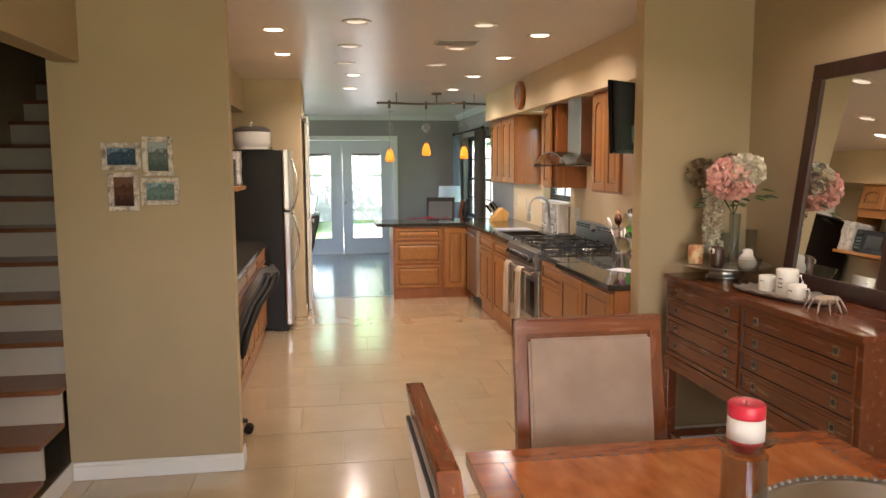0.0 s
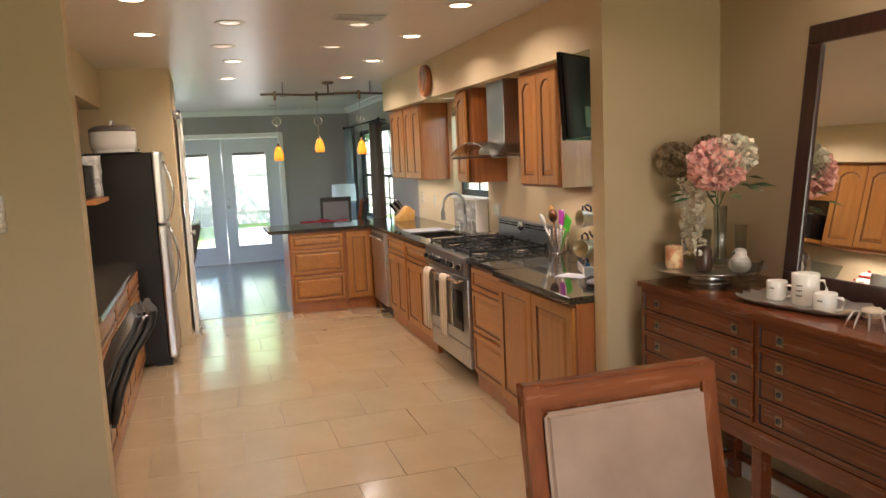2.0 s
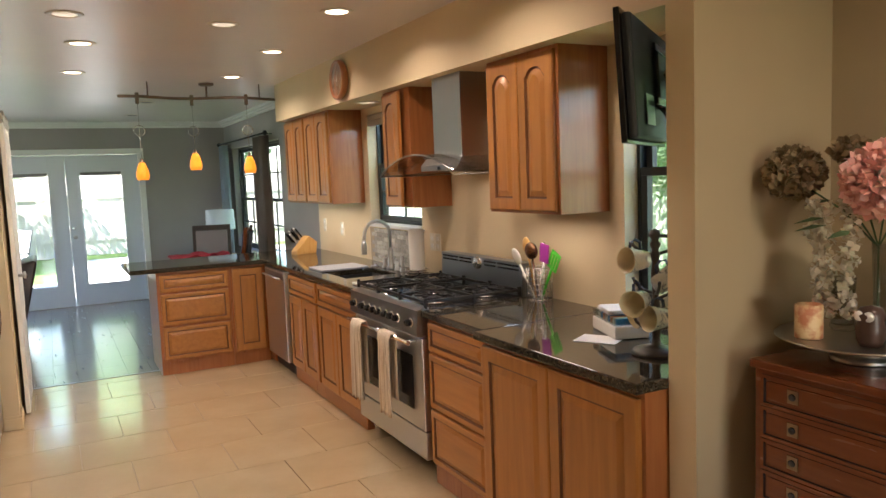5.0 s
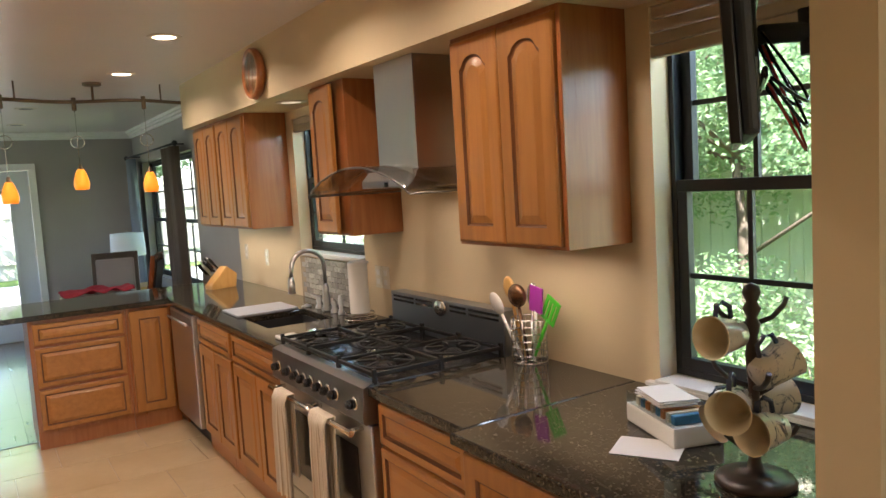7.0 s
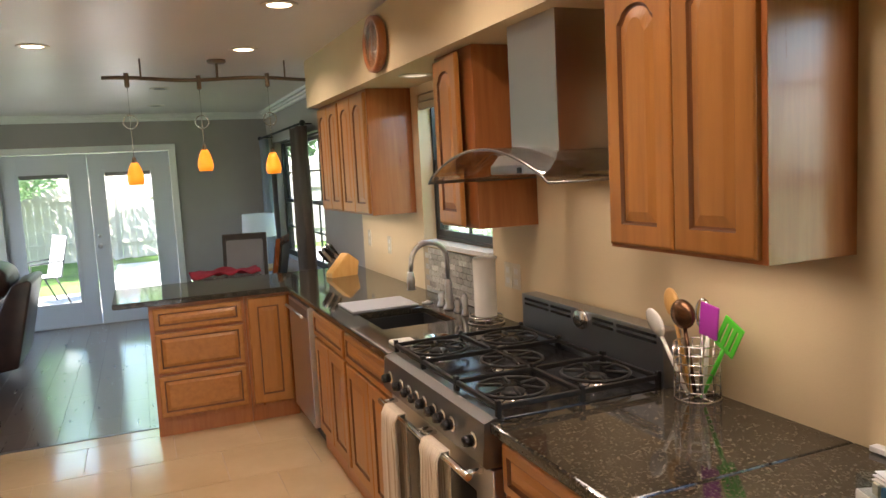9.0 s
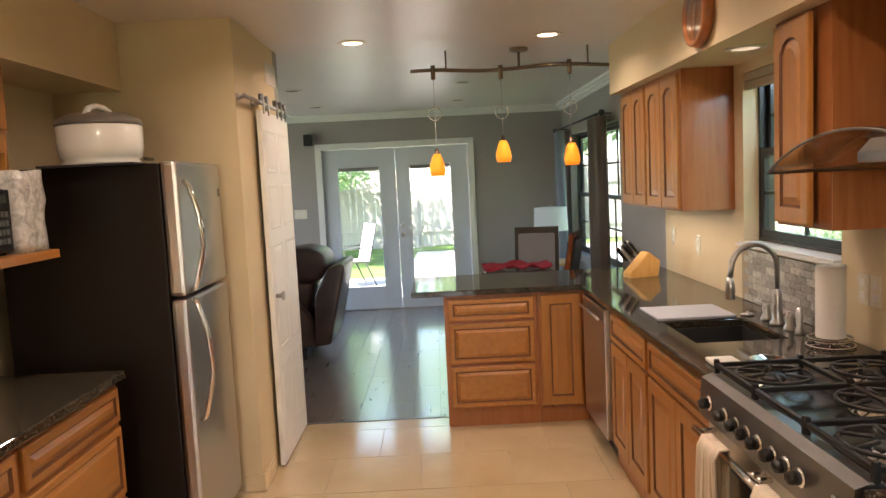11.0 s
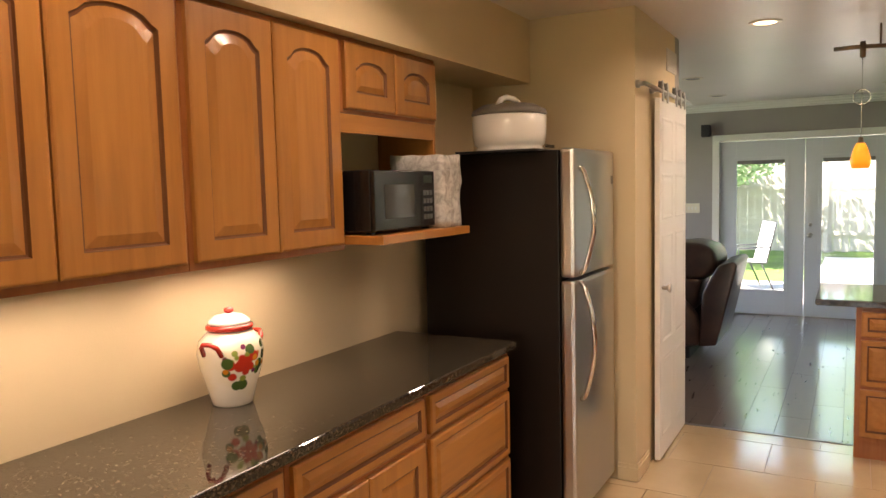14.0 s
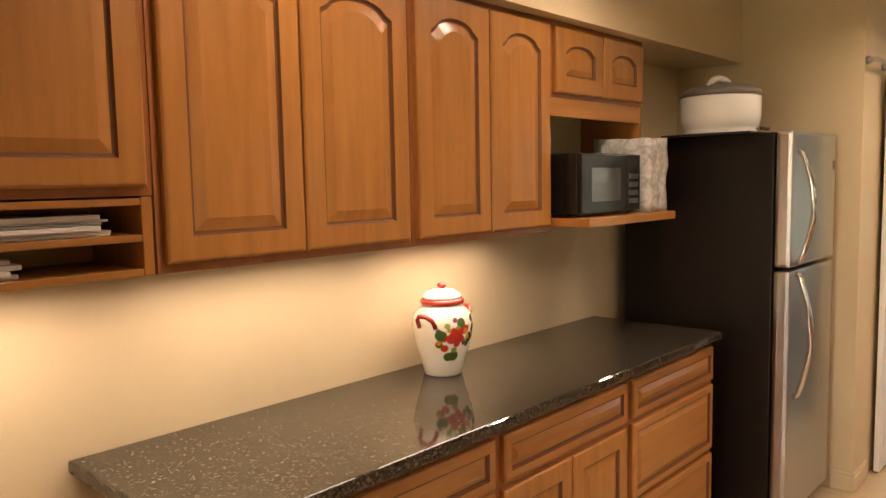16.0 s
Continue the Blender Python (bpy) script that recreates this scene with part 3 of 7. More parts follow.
lathe(bm, [(.02, 0), (.02, .01), (.012, .03), (.016, .09), (.01, .11)], 14, 0, -.20)
part("side_spray", bm, STEEL, e)
bm = bmesh.new()
lathe(bm, [(.03, 0), (.032, .006), (.012, .012), (.0, .02)], 16, -.03, .24)
part("sink_stopper", bm, STEEL, e)

# dishwasher
e = thing("dishwasher", 3.45, 11.2, 0, "stainless steel dishwasher under the granite worktop", "dishwasher")
pbox("body", (-.30, .36, -.29, .335, .1, .867), DSTEEL, e)
pbox("door", (-.355, -.302, -.288, .30, .12, .86), STEEL, e, .006)
pbox("toe_kick", (-.28, .3, -.28, .33, 0, .1), BLACKM, e)
pbox("control_strip", (-.358, -.3565, -.26, .28, .79, .84), DSTEEL, e, .0)
bm = bmesh.new()
tube(bm, [(-.38, -.24, .80), (-.38, .26, .80)], .009, 8)
part("handle", bm, STEEL, e)

# Steel whose colour holds the blue that the backguard reflects.
GUARD = mat("blue_tinted_steel", (.36, .38, .42), .3, 1.0)
# range
RY0, RY1 = 8.47, 9.395
RYC = (RY0 + RY1) / 2
W2 = (RY1 - RY0) / 2
e = thing("gas_range", 3.42, RYC, 0, "stainless steel gas range with black grates and two towels", "range")
pbox("body", (-.27, .385, -W2, W2, .11, .885), DSTEEL, e)
pbox("oven_door", (-.315, -.272, -W2 + .004, W2 - .004, .27, .755), STEEL, e, .006)
pbox("oven_window", (-.319, -.3155, -W2 + .12, W2 - .12, .36, .65), BLACK, e, .001, "black glass oven window")
pbox("bottom_drawer", (-.312, -.272, -W2 + .004, W2 - .004, .115, .262), STEEL, e, .006)
bm = bmesh.new()
vs = [(-.345, .775), (-.335, .90), (-.30, .912), (-.27, .912), (-.27, .765), (-.335, .765)]
a = [bm.verts.new((x, -W2, z)) for x, z in vs]
b = [bm.verts.new((x, W2, z)) for x, z in vs]
bm.faces.new(a)
bm.faces.new(b)
for i in range(len(vs)):
    bm.faces.new((a[i], a[(i + 1) % len(vs)], b[(i + 1) % len(vs)], b[i]))
part("control_panel", bm, DSTEEL, e)
for yy in (-.40, -.24, -.165, -.09, .0, .075, .15, .24, .37):
    bm = bmesh.new()
    lathe(bm, [(.024, -.340), (.025, -.347), (.018, -.349)], 16, 0, yy, .835, axis="x")
    k = part("knob_ring", bm, CHROME, e)
    bm = bmesh.new()
    lathe(bm, [(.018, -.346), (.0175, -.37), (.014, -.378), (.0, -.379)], 16, 0, yy, .835, axis="x")
    part("knob", bm, BLACK, e)
bm = bmesh.new()
tube(bm, [(-.375, -W2 + .04, .735), (-.375, W2 - .04, .735)], .012, 10)
for yy in (-.02, .02, -W2 + .07, W2 - .07):
    tube(bm, [(-.31, yy, .735), (-.375, yy, .735)], .009, 8)
part("oven_handle", bm, CHROME, e)
pbox("cooktop", (-.30, .30, -W2 + .005, W2 - .005, .8855, .905), BLACK, e, .004, "black enamel cooktop")
for x in (-.22, .3):
    for y in (-W2 + .05, W2 - .05):
        bm = bmesh.new()
        lathe(bm, [(.018, 0), (.022, .01), (.022, .11)], 12, x, y)
        part("foot", bm, CHROME, e)
BURN = [(-.16, -.31, .045), (.15, -.31, .04), (0, 0, .06), (-.16, .31, .045), (.15, .31, .04)]
for bx, by, br in BURN:
    bm = bmesh.new()
    lathe(bm, [(br + .02, .905), (br + .02, .911), (br, .915), (br, .923), (br - .006, .925)], 20, bx, by)
    bo = part("burner_ring", bm, CHROME, e)
    bm = bmesh.new()
    lathe(bm, [(br - .006, .9245), (br - .006, .932), (br - .016, .937), (0, .938)], 20, bx, by)
    part("burner_cap", bm, IRON, e)
for gy in (-.305, 0, .305):
    bm = bmesh.new()
    h = .150
    for s in (-1, 1):
        box(bm, -.29, .29, gy + s * h - .007, gy + s * h + .007, .932, .948, .003)
        box(bm, s * .285 - .007, s * .285 + .007, gy - h, gy + h, .932, .947, .003)
        for xx in (-.285, 0, .285):
            box(bm, xx - .008, xx + .008, gy + s * h - .008, gy + s * h + .008, .905, .96, .003)
    box(bm, -.008, .008, gy - h, gy + h, .932, .947, .003)
    for cx in ((-.16, .15) if gy else (0,)):
        for k in range(6):
            a = math.pi / 3 * k + .3
            r0, r1 = .035, .11
            tube(bm, [(cx + r0 * math.cos(a), gy + r0 * math.sin(a), .946), (cx + r1 * math.cos(a), gy + r1 * math.sin(a), .942)], .006, 6)
        ring = [(cx + .112 * math.cos(t), gy + .112 * math.sin(t), .941) for t in [2 * math.pi * j / 20 for j in range(20)]]
        tube(bm, ring, .006, 6, closed=True)
    part("grate", bm, IRON, e, "black cast iron grate")
pbox("backguard", (.30, .375, -W2, W2, .886, 1.085), GUARD, e, .004)
for row, zz in enumerate((1.065, 1.045)):
    for ys in ((-W2 + .03, -.22), (-.20, -.075), (.075, .22), (.24, W2 - .03)):
        pbox("vent_slot", (.2965, .2995, ys[0], ys[1], zz - .005, zz + .005), BLACK, e, 0)
bm = bmesh.new()
lathe(bm, [(.05, .2995), (.05, .292), (.044, .288), (.0, .288)], 24, 0, 0, 1.048, axis="x")
for v in bm.verts:
    v.co.z = 1.048 + (v.co.z - 1.048) * .75
part("oval_badge", bm, CHROME, e, "blank chrome oval badge")

TOWEL = mat("towel_cotton", (.66, .58, .46), .9)
n = N(TOWEL)
w = n.add("ShaderNodeTexWave", Scale=10.0)
w.bands_direction = "Y"
n.link(n.coords(shift=False), w.inputs["Vector"])
n.color(n.ramp(w.outputs["Fac"], (.0, (.62, .52, .40)), (.5, (.68, .60, .47)), (.85, (.42, .30, .19)), (.95, (.70, .62, .50))))
n.bump(n.noise(n.coords(), 220.0, 3), .5, .002)
for ty, wd, ln in ((.235, .15, .46), (-.17, .16, .45)):
    bm = bmesh.new()
    NY, NZ = 22, 16
    random.seed(int(ty * 100) + 60)
    g = []
    for side in (0, 1):
        rows = []
        for j in range(NZ + 1):
            z = .752 - (ln if side == 0 else ln * .8) * j / NZ
            row = []
            for i in range(NY + 1):
                s = i / NY - .5
                fold = .010 * math.sin(s * 17 + ty * 9) * min(1, j / 5) + .006 * math.sin(s * 31 + 1) * j / NZ
                squeeze = 1 - .16 * min(1, j / 6) + .05 * j / NZ
                row.append(bm.verts.new((-.392 - .016 * (j > 0) + fold if side == 0 else -.360 + fold * .5 + .0 * j, ty + s * wd * squeeze, z)))
            rows.append(row)
        g.append(rows)
    for rows in g:
        for j in range(NZ):
            for i in range(NY):
                bm.faces.new((rows[j][i], rows[j][i + 1], rows[j + 1][i + 1], rows[j + 1][i])).smooth = True
    for i in range(NY):
        bm.faces.new((g[0][0][i], g[0][0][i + 1], g[1][0][i + 1], g[1][0][i]))
    for v in g[0][0] + g[1][0]:
        v.co.z += .003
    bmesh.ops.translate(bm, verts=bm.verts, vec=(0, -ty, -.30))
    ob = finish(bm, "dish_towel", TOWEL, None, (3.42, RYC + ty, .30))
    so = ob.modifiers.new("thick", "SOLIDIFY")
    so.thickness = .004
    tagged(ob, "cream striped dish towel hanging on the oven handle", "towel", "dish towels")

# hood
e = thing("range_hood", 3.82, 8.89, 1.575, "stainless chimney range hood with curved glass canopy", "hood")
pbox("chimney", (-.30, -.001, -.165, .165, .10, .559), STEEL, e, .003)
bm = bmesh.new()
K = 24
top, bot = [], []
for i in range(K + 1):
    y = -.43 + .94 * i / K
    q = (i / K - .5) * 2
    z = .115 * (math.cos(q * math.pi / 2)) ** .8 if abs(q) < 1 else 0
    top.append([bm.verts.new((x, y, z + .006)) for x in (-.50, -.001)])
    bot.append([bm.verts.new((x, y, z)) for x in (-.50, -.001)])
for i in range(K):
    for g_ in (top, bot):
        bm.faces.new((g_[i][0], g_[i + 1][0], g_[i + 1][1], g_[i][1])).smooth = True
    for s in (0, 1):
        bm.faces.new((top[i][s], top[i + 1][s], bot[i + 1][s], bot[i][s]))
for i in (0, K):
    bm.faces.new((top[i][0], top[i][1], bot[i][1], bot[i][0]))
part("glass_canopy", bm, CLEAR, e, "clear curved glass canopy")
bm = bmesh.new()
edge = [(-.502, -.43 + .94 * i / K, .003 + (.115 * (math.cos((i / K - .5) * math.pi)) ** .8 if 0 < i < K else 0)) for i in range(K + 1)]
tube(bm, [(-.001, -.432, .003)] + edge + [(-.001, .512, .003)], .0042, 6)
part("canopy_edge", bm, DSTEEL, e)
pbox("filter_box", (-.34, -.001, -.19, .27, .025, .060), STEEL, e, .006)
bm = bmesh.new()
vs = [(-.345, .062), (-.31, .10), (-.001, .10), (-.001, .062)]
a = [bm.verts.new((x, -.18, z)) for x, z in vs]
b = [bm.verts.new((x, .25, z)) for x, z in vs]
bm.faces.new(a)
bm.faces.new(b)
for i in range(4):
    bm.faces.new((a[i], a[(i + 1) % 4], b[(i + 1) % 4], b[i]))
bmesh.ops.translate(bm, verts=bm.verts, vec=(0, 0, -.003))
part("hood_cover", bm, STEEL, e)
pbox("display", (-.344, -.3405, .02, .05, .03, .05), BLACK, e, 0)

# refrigerator
e = thing("refrigerator", .745, 10.385, 0, "black refrigerator with stainless doors, a cooker on top", "refrigerator")
FBK = mat("black_textured_side", (.011, .007, .005), .32, spec=.25)
n = N(FBK)
n.bump(n.noise(n.coords(), 260.0, 2), .25, .001)
n.rough(n.range(n.noise(n.coords((1, 1, 1)), 3.0, 4), .25, .55))
pbox("body", (-.39, .305, -.31, .31, .02, 1.738), FBK, e, .006)
pbox("freezer_door", (.309, .378, -.31, .31, 1.166, 1.745), STEEL, e, .018)
pbox("fridge_door", (.309, .378, -.31, .31, .06, 1.154), STEEL, e, .018)
pbox("base_grille", (.20, .33, -.30, .30, .0, .055), BLACKM, e)
for nm, z0, z1 in (("freezer_handle", 1.18, 1.66), ("fridge_handle", .60, 1.145)):
    bm = bmesh.new()
    tube(bm, [(.380, -.245, z0), (.40, -.245, z0 + .02)] + [(.40 + .046 * math.sin(math.pi * k / 10), -.245, z0 + .02 + (z1 - z0 - .04) * k / 10) for k in range(1, 10)] + [(.40, -.245, z1 - .02), (.380, -.245, z1)], .012, 10)
    part(nm, bm, CHROME, e, "curved chrome handle")
pbox("badge", (.3785, .381, .25, .28, 1.58, 1.62), DSTEEL, e, 0)

# slow cooker
e = thing("rice_cooker", .78, 10.16, 1.744, "cream rice cooker with grey lid on the refrigerator", "cooker")
bm = bmesh.new()
lathe(bm, [(.155, 0), (.16, .01), (.15, .02), (.165, .03), (.172, .07), (.174, .16), (.168, .165)], 36)
part("pot", bm, WHITEC, e, "cream enamel pot")
GREYP = mat("grey_plastic", (.16, .14, .12), .35)
bm = bmesh.new()
lathe(bm, [(.172, .1655), (.178, .17), (.17, .19), (.12, .215), (0, .225)], 36)
part("lid", bm, GREYP, e)
bm = bmesh.new()
pts = [(.0, -.13, .195), (.0, -.09, .232), (.0, -.03, .248), (0, .05, .248), (0, .11, .235), (0, .15, .20)]
tube(bm, pts, .014, 8)
part("handle", bm, WHITEC, e)
pbox("control_panel", (.168, .178, .02, .12, .012, .026), BLACK, e, .001)
pbox("trivet", (-.2, .2, -.17, .19, -.008, .0005), BLACKM, e, .002)


# ---------- windows, doors, trim ----------
def window(name, y0, y1, z0, z1, material, cols, meet, x=XR + .12, label=""):
    """A double-hung window in the east wall: frame, two sashes with bars, panes."""
    e = thing(name, x, (y0 + y1) / 2, z0, label, "", "")
    e["kind"] = "structure"
    h, w = z1 - z0, (y1 - y0) / 2
    bm = bmesh.new()
    f = .020
    for b in ((-.04, .035, -w, w, 0, f), (-.04, .035, -w, w, h - f, h), (-.04, .035, -w, -w + f, f, h - f), (-.04, .035, w - f, w, f, h - f)):
        box(bm, *b, bevel=.002)
    part("window_frame", bm, material, e)
    for nm, a, b, dx in (("upper_sash", meet - .02, h - f - .001, .012), ("lower_sash", f + .001, meet + .02, -.022)):
        bm = bmesh.new()
        s = .038
        t0, t1 = dx - .015, dx + .015
        yy0, yy1 = -w + f + .001, w - f - .001
        box(bm, t0, t1, yy0, yy1, a, a + s, .002)
        box(bm, t0, t1, yy0, yy1, b - s, b, .002)
        box(bm, t0, t1, yy0, yy0 + s, a + s, b - s, .002)
        box(bm, t0, t1, yy1 - s, yy1, a + s, b - s, .002)
        for c in range(1, cols):
            yc = yy0 + (yy1 - yy0) * c / cols
            box(bm, dx - .008, dx + .008, yc - .008, yc + .008, a + s, b - s)
        zc = (a + b) / 2
        box(bm, dx - .0075, dx + .0075, yy0 + s, yy1 - s, zc - .008, zc + .008)
        part(nm, bm, material, e)
        g = pbox("pane", (dx - .003, dx + .003, yy0 + s - .004, yy1 - s + .004, a + s - .004, b - s + .004), GLASS, e, 0)
        g.visible_shadow = False
    return e


window("window_kitchen", WIN_R[0], WIN_R[1], WIN_R[2] + .012, WIN_R[3], FRAMEK, 3, .62, label="black framed double-hung window over the granite worktop")
window("window_sink", WIN_S[0], WIN_S[1], WIN_S[2] + .012, WIN_S[3], FRAMEK, 2, .46, label="black framed double-hung window over the sink")
WIN_L = (13.38, 15.75, 0.70, 2.06)
window("window_living", WIN_L[0], WIN_L[1], WIN_L[2], WIN_L[3], FRAMEK, 4, .66, label="black framed wide window behind grey curtains")
for nm, W in (("sill_kitchen", WIN_R), ("sill_sink", WIN_S)):
    bm = bmesh.new()
    box(bm, XR - .03, XR + .078, W[0] + .001, W[1] - .001, W[2] - .0, W[2] + .012, .003)
    box(bm, XR - .03, XR - .001, W[0] - .04, W[1] + .04, W[2] - .014, W[2] + .0, .003)
    structure(nm, bm, WHITE)
BLIND = paint("roman_blind_cloth", (.42, .36, .27), .8, .1, .6)
e = thing("roman_blind", XR + .02, 7.355, 1.96, "folded beige roman blind at the head of the window", "blind")
for i in range(4):
    pbox("fold", (-.018 + .003 * i, .016, -.418, .418, .001 + .04 * i, .038 + .04 * i + .0), BLIND, e, .008)
e = thing("roman_blind", XR + .02, 10.33, 1.99, "folded beige roman blind over the sink window", "blind")
for i in range(2):
    pbox("fold", (-.018 + .003 * i, .016, -.463, .463, .001 + .044 * i, .043 + .044 * i), BLIND, e, .008)

# marble mosaic splashback under the sink window
MARB = mat("marble_mosaic", (.5, .46, .42), .25)
n = N(MARB)
c = n.ramp(n.noise(n.coords((1, 3, 3)), 8, 6, .7, 1.5), (.3, (.32, .29, .27)), (.55, (.52, .48, .43)), (.75, (.66, .62, .56)))
oi = n.add("ShaderNodeObjectInfo")
hv = n.add("ShaderNodeHueSaturation")
n.link(n.range(oi.outputs["Random"], .6, 1.15), hv.inputs["Value"])
n.link(c, hv.inputs["Color"])
n.color(hv.outputs[0])
e = thing("splashback", XR - .012, 10.33, CT, "grey marble mosaic splashback below the sink window", "splashback")
pbox("backing", (.0, .010, -.47, .47, .001, .27), GROUT, e, 0)
bm0 = bmesh.new()
box(bm0, -.006, 0, -.048, .048, .0, .032, .0015)
me0 = bpy.data.meshes.new("mosaic_tile")
bm0.to_mesh(me0)
bm0.free()
me0.materials.append(MARB)
for r in range(8):
    for c_ in range(10):
        yy = -.47 + .05 + .1 * c_ - (.05 if r % 2 else 0)
        if abs(yy) < .425:
            o = new("mosaic_tile", me0)
            o.parent = e
            o.location = (0, yy, .003 + .0335 * r)

# french doors
DX0, DX1 = DOOR[0], DOOR[1]
bm = bmesh.new()
for b in ((DX0 - .075, DX0 + .004, YF - .018, YF - .001, 0, 2.04), (DX1 - .004, DX1 + .075, YF - .018, YF - .001, 0, 2.04), (DX0 - .075, DX1 + .075, YF - .02, YF - .001, 2.041, 2.115)):
    box(bm, *b, bevel=.004)
structure("door_casing", bm, WHITE)
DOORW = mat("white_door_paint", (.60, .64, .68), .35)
split = 1.718
for nm, a, b, l0, l1 in (("french_door_west", DX0 + .006, split - .003, .99, 1.515), ("french_door_east", split + .003, DX1 - .006, 1.885, 2.41)):
    e = thing(nm, (a + b) / 2, YF + .04, .012, "white french door with one tall glass pane and blind", "")
    e["kind"] = "structure"
    cx = (a + b) / 2
    z0, z1 = .28, 1.80
    bm = bmesh.new()
    for q in ((a - cx, l0 - cx, -.022, .022, 0, 2.02), (l1 - cx, b - cx, -.022, .022, 0, 2.02), (l0 - cx, l1 - cx, -.0215, .0215, 0, z0), (l0 - cx, l1 - cx, -.0215, .0215, z1, 2.02)):
        box(bm, *q, bevel=.002)
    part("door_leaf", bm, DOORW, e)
    bm = bmesh.new()
    for q in ((l0 - cx - .03, l0 - cx + .006, -.032, -.023, z0 - .03, z1 + .03), (l1 - cx - .006, l1 - cx + .03, -.032, -.023, z0 - .03, z1 + .03), (l0 - cx - .03, l1 - cx + .03, -.033, -.023, z0 - .03, z0 + .006), (l0 - cx - .03, l1 - cx + .03, -.033, -.023, z1 - .006, z1 + .03)):
        box(bm, *q, bevel=.003)
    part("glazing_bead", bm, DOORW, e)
    g = pbox("pane", (l0 - cx, l1 - cx, -.003, .003, z0, z1), GLASS, e, 0)
    g.visible_shadow = False
    pbox("raised_blind", (l0 - cx + .01, l1 - cx - .01, -.018, -.006, z1 - .05, z1 - .005), mat("grey_blind", (.2, .2, .19), .6), e, .002)
    for hz in (.25, 1.0, 1.75):
        hx = (a - cx + .004) if "west" in nm else (b - cx - .004)
        pbox("hinge", (hx - .008, hx + .008, -.03, -.0225, hz, hz + .09), STEEL, e, .002)
    if "east" in nm:
        for kz, kr in ((.93, .028), (1.05, .022)):
            bm = bmesh.new()
            lathe(bm, [(kr, -.023), (kr, -.03), (.01, -.034), (.01, -.05), (kr * .9, -.058), (kr, -.07), (kr * .6, -.08), (0, -.081)] if kz < 1 else [(kr, -.023), (kr, -.034), (0, -.036)], 16, a - cx + .055, 0, kz, axis="y")
            part("door_knob" if kz < 1 else "deadbolt", bm, STEEL, e)
bm = bmesh.new()
box(bm, DX0, DX1, YF - .01, YF + .16, -.005, .011, .003)
structure("door_threshold", bm, DSTEEL)
bm = bmesh.new()
for i, (d, z) in enumerate(((.08, .03), (.055, .055), (.03, .085))):
    box(bm, -2.2, XR, YF - d, YF - .0005 * (i + 1), CEIL - z, CEIL - (.0 if i == 0 else (.03, .055)[i - 1]) - .0005, .004)
    box(bm, XR - d, XR - .0005 * (i + 1), 12.14, YF, CEIL - z, CEIL - (.0 if i == 0 else (.03, .055)[i - 1]) - .0005, .004)
structure("crown_molding", bm, WHITE)


def baseboard(name, *segs, material=WHITE):
    bm = bmesh.new()
    for x0, x1, y0, y1 in segs:
        box(bm, x0, x1, y0, y1, 0.0015, .075, .003)
        g = .3
        dx, dy = x1 - x0, y1 - y0
        if dx < dy:
            box(bm, x0 + dx * g, x1 - dx * g, y0 + .001, y1 - .001, .074, .095, .003)
        else:
            box(bm, x0 + .001, x1 - .001, y0 + dy * g, y1 - dy * g, .074, .095, .003)
    return structure(name, bm, material)


baseboard("baseboard_dining", (.18, 1.024, 6.739, 6.7545), (1.0085, 1.024, 6.755, 6.885), (3.174, 3.1895, 6.741, 6.869), (3.19, XR, 6.741, 6.7565), (XR - .016, XR - .0005, .6, 6.74))
baseboard("baseboard_pantry", (1.12, 1.23, 10.744, 10.7595), (1.2155, 1.231, 10.76, 11.0), material=KWALL)
baseboard("baseboard_living", (-2.2, DX0 - .08, YF - .016, YF - .0005), (DX1 + .08, XR, YF - .016, YF - .0005), (XR - .016, XR - .0005, 12.4, YF - .02), (-2.2, 1.2, 11.8405, 11.856))
bm = bmesh.new()
box(bm, .17, .1795, 5.5, 6.755, .0, .10, .002)
structure("stair_skirting", bm, WHITE)

# sliding pantry door on its rail
e = thing("pantry_door", 1.255, 11.44, .012, "white panelled sliding pantry door on a steel rail", "door")
bm = bmesh.new()
box(bm, -.016, .012, -.36, .36, 0, 2.03, .003)
part("door_slab", bm, WHITE, e)
for y0, y1 in ((-.31, -.04), (.04, .31)):
    for z0, z1 in ((.12, .58), (.66, 1.28), (1.36, 1.62), (1.68, 1.93)):
        bm = bmesh.new()
        rings = []
        for ins, w in ((0, .0122), (.012, .0175), (.024, .0125), (.045, .0165)):
            rings.append([bm.verts.new((w, yy, zz)) for yy, zz in ((y0 + ins, z0 + ins), (y1 - ins, z0 + ins), (y1 - ins, z1 - ins), (y0 + ins, z1 - ins))])
        for a, b in zip(rings, rings[1:]):
            for k in range(4):
                bm.faces.new((a[k], a[(k + 1) % 4], b[(k + 1) % 4], b[k]))
        bm.faces.new(rings[-1])
        part("door_panel", bm, WHITE, e)
bm = bmesh.new()
lathe(bm, [(.012, .012), (.012, .04), (.026, .05), (.026, .06), (0, .065)], 14, 0, -.30, .98, axis="x")
part("door_knob", bm, STEEL, e)
e = thing("door_rail", 1.2155, 11.38, 2.085, "brushed steel barn door rail with rollers", "rail")
bm = bmesh.new()
tube(bm, [(.045, -.62, 0), (.045, .62, 0)], .011, 10)
part("rail", bm, STEEL, e)
for yy in (-.60, -.30, .0, .45):
    bm = bmesh.new()
    lathe(bm, [(.02, 0), (.02, .02), (.012, .022), (.012, .045)], 12, 0, yy, 0, axis="x")
    part("bracket", bm, STEEL, e)
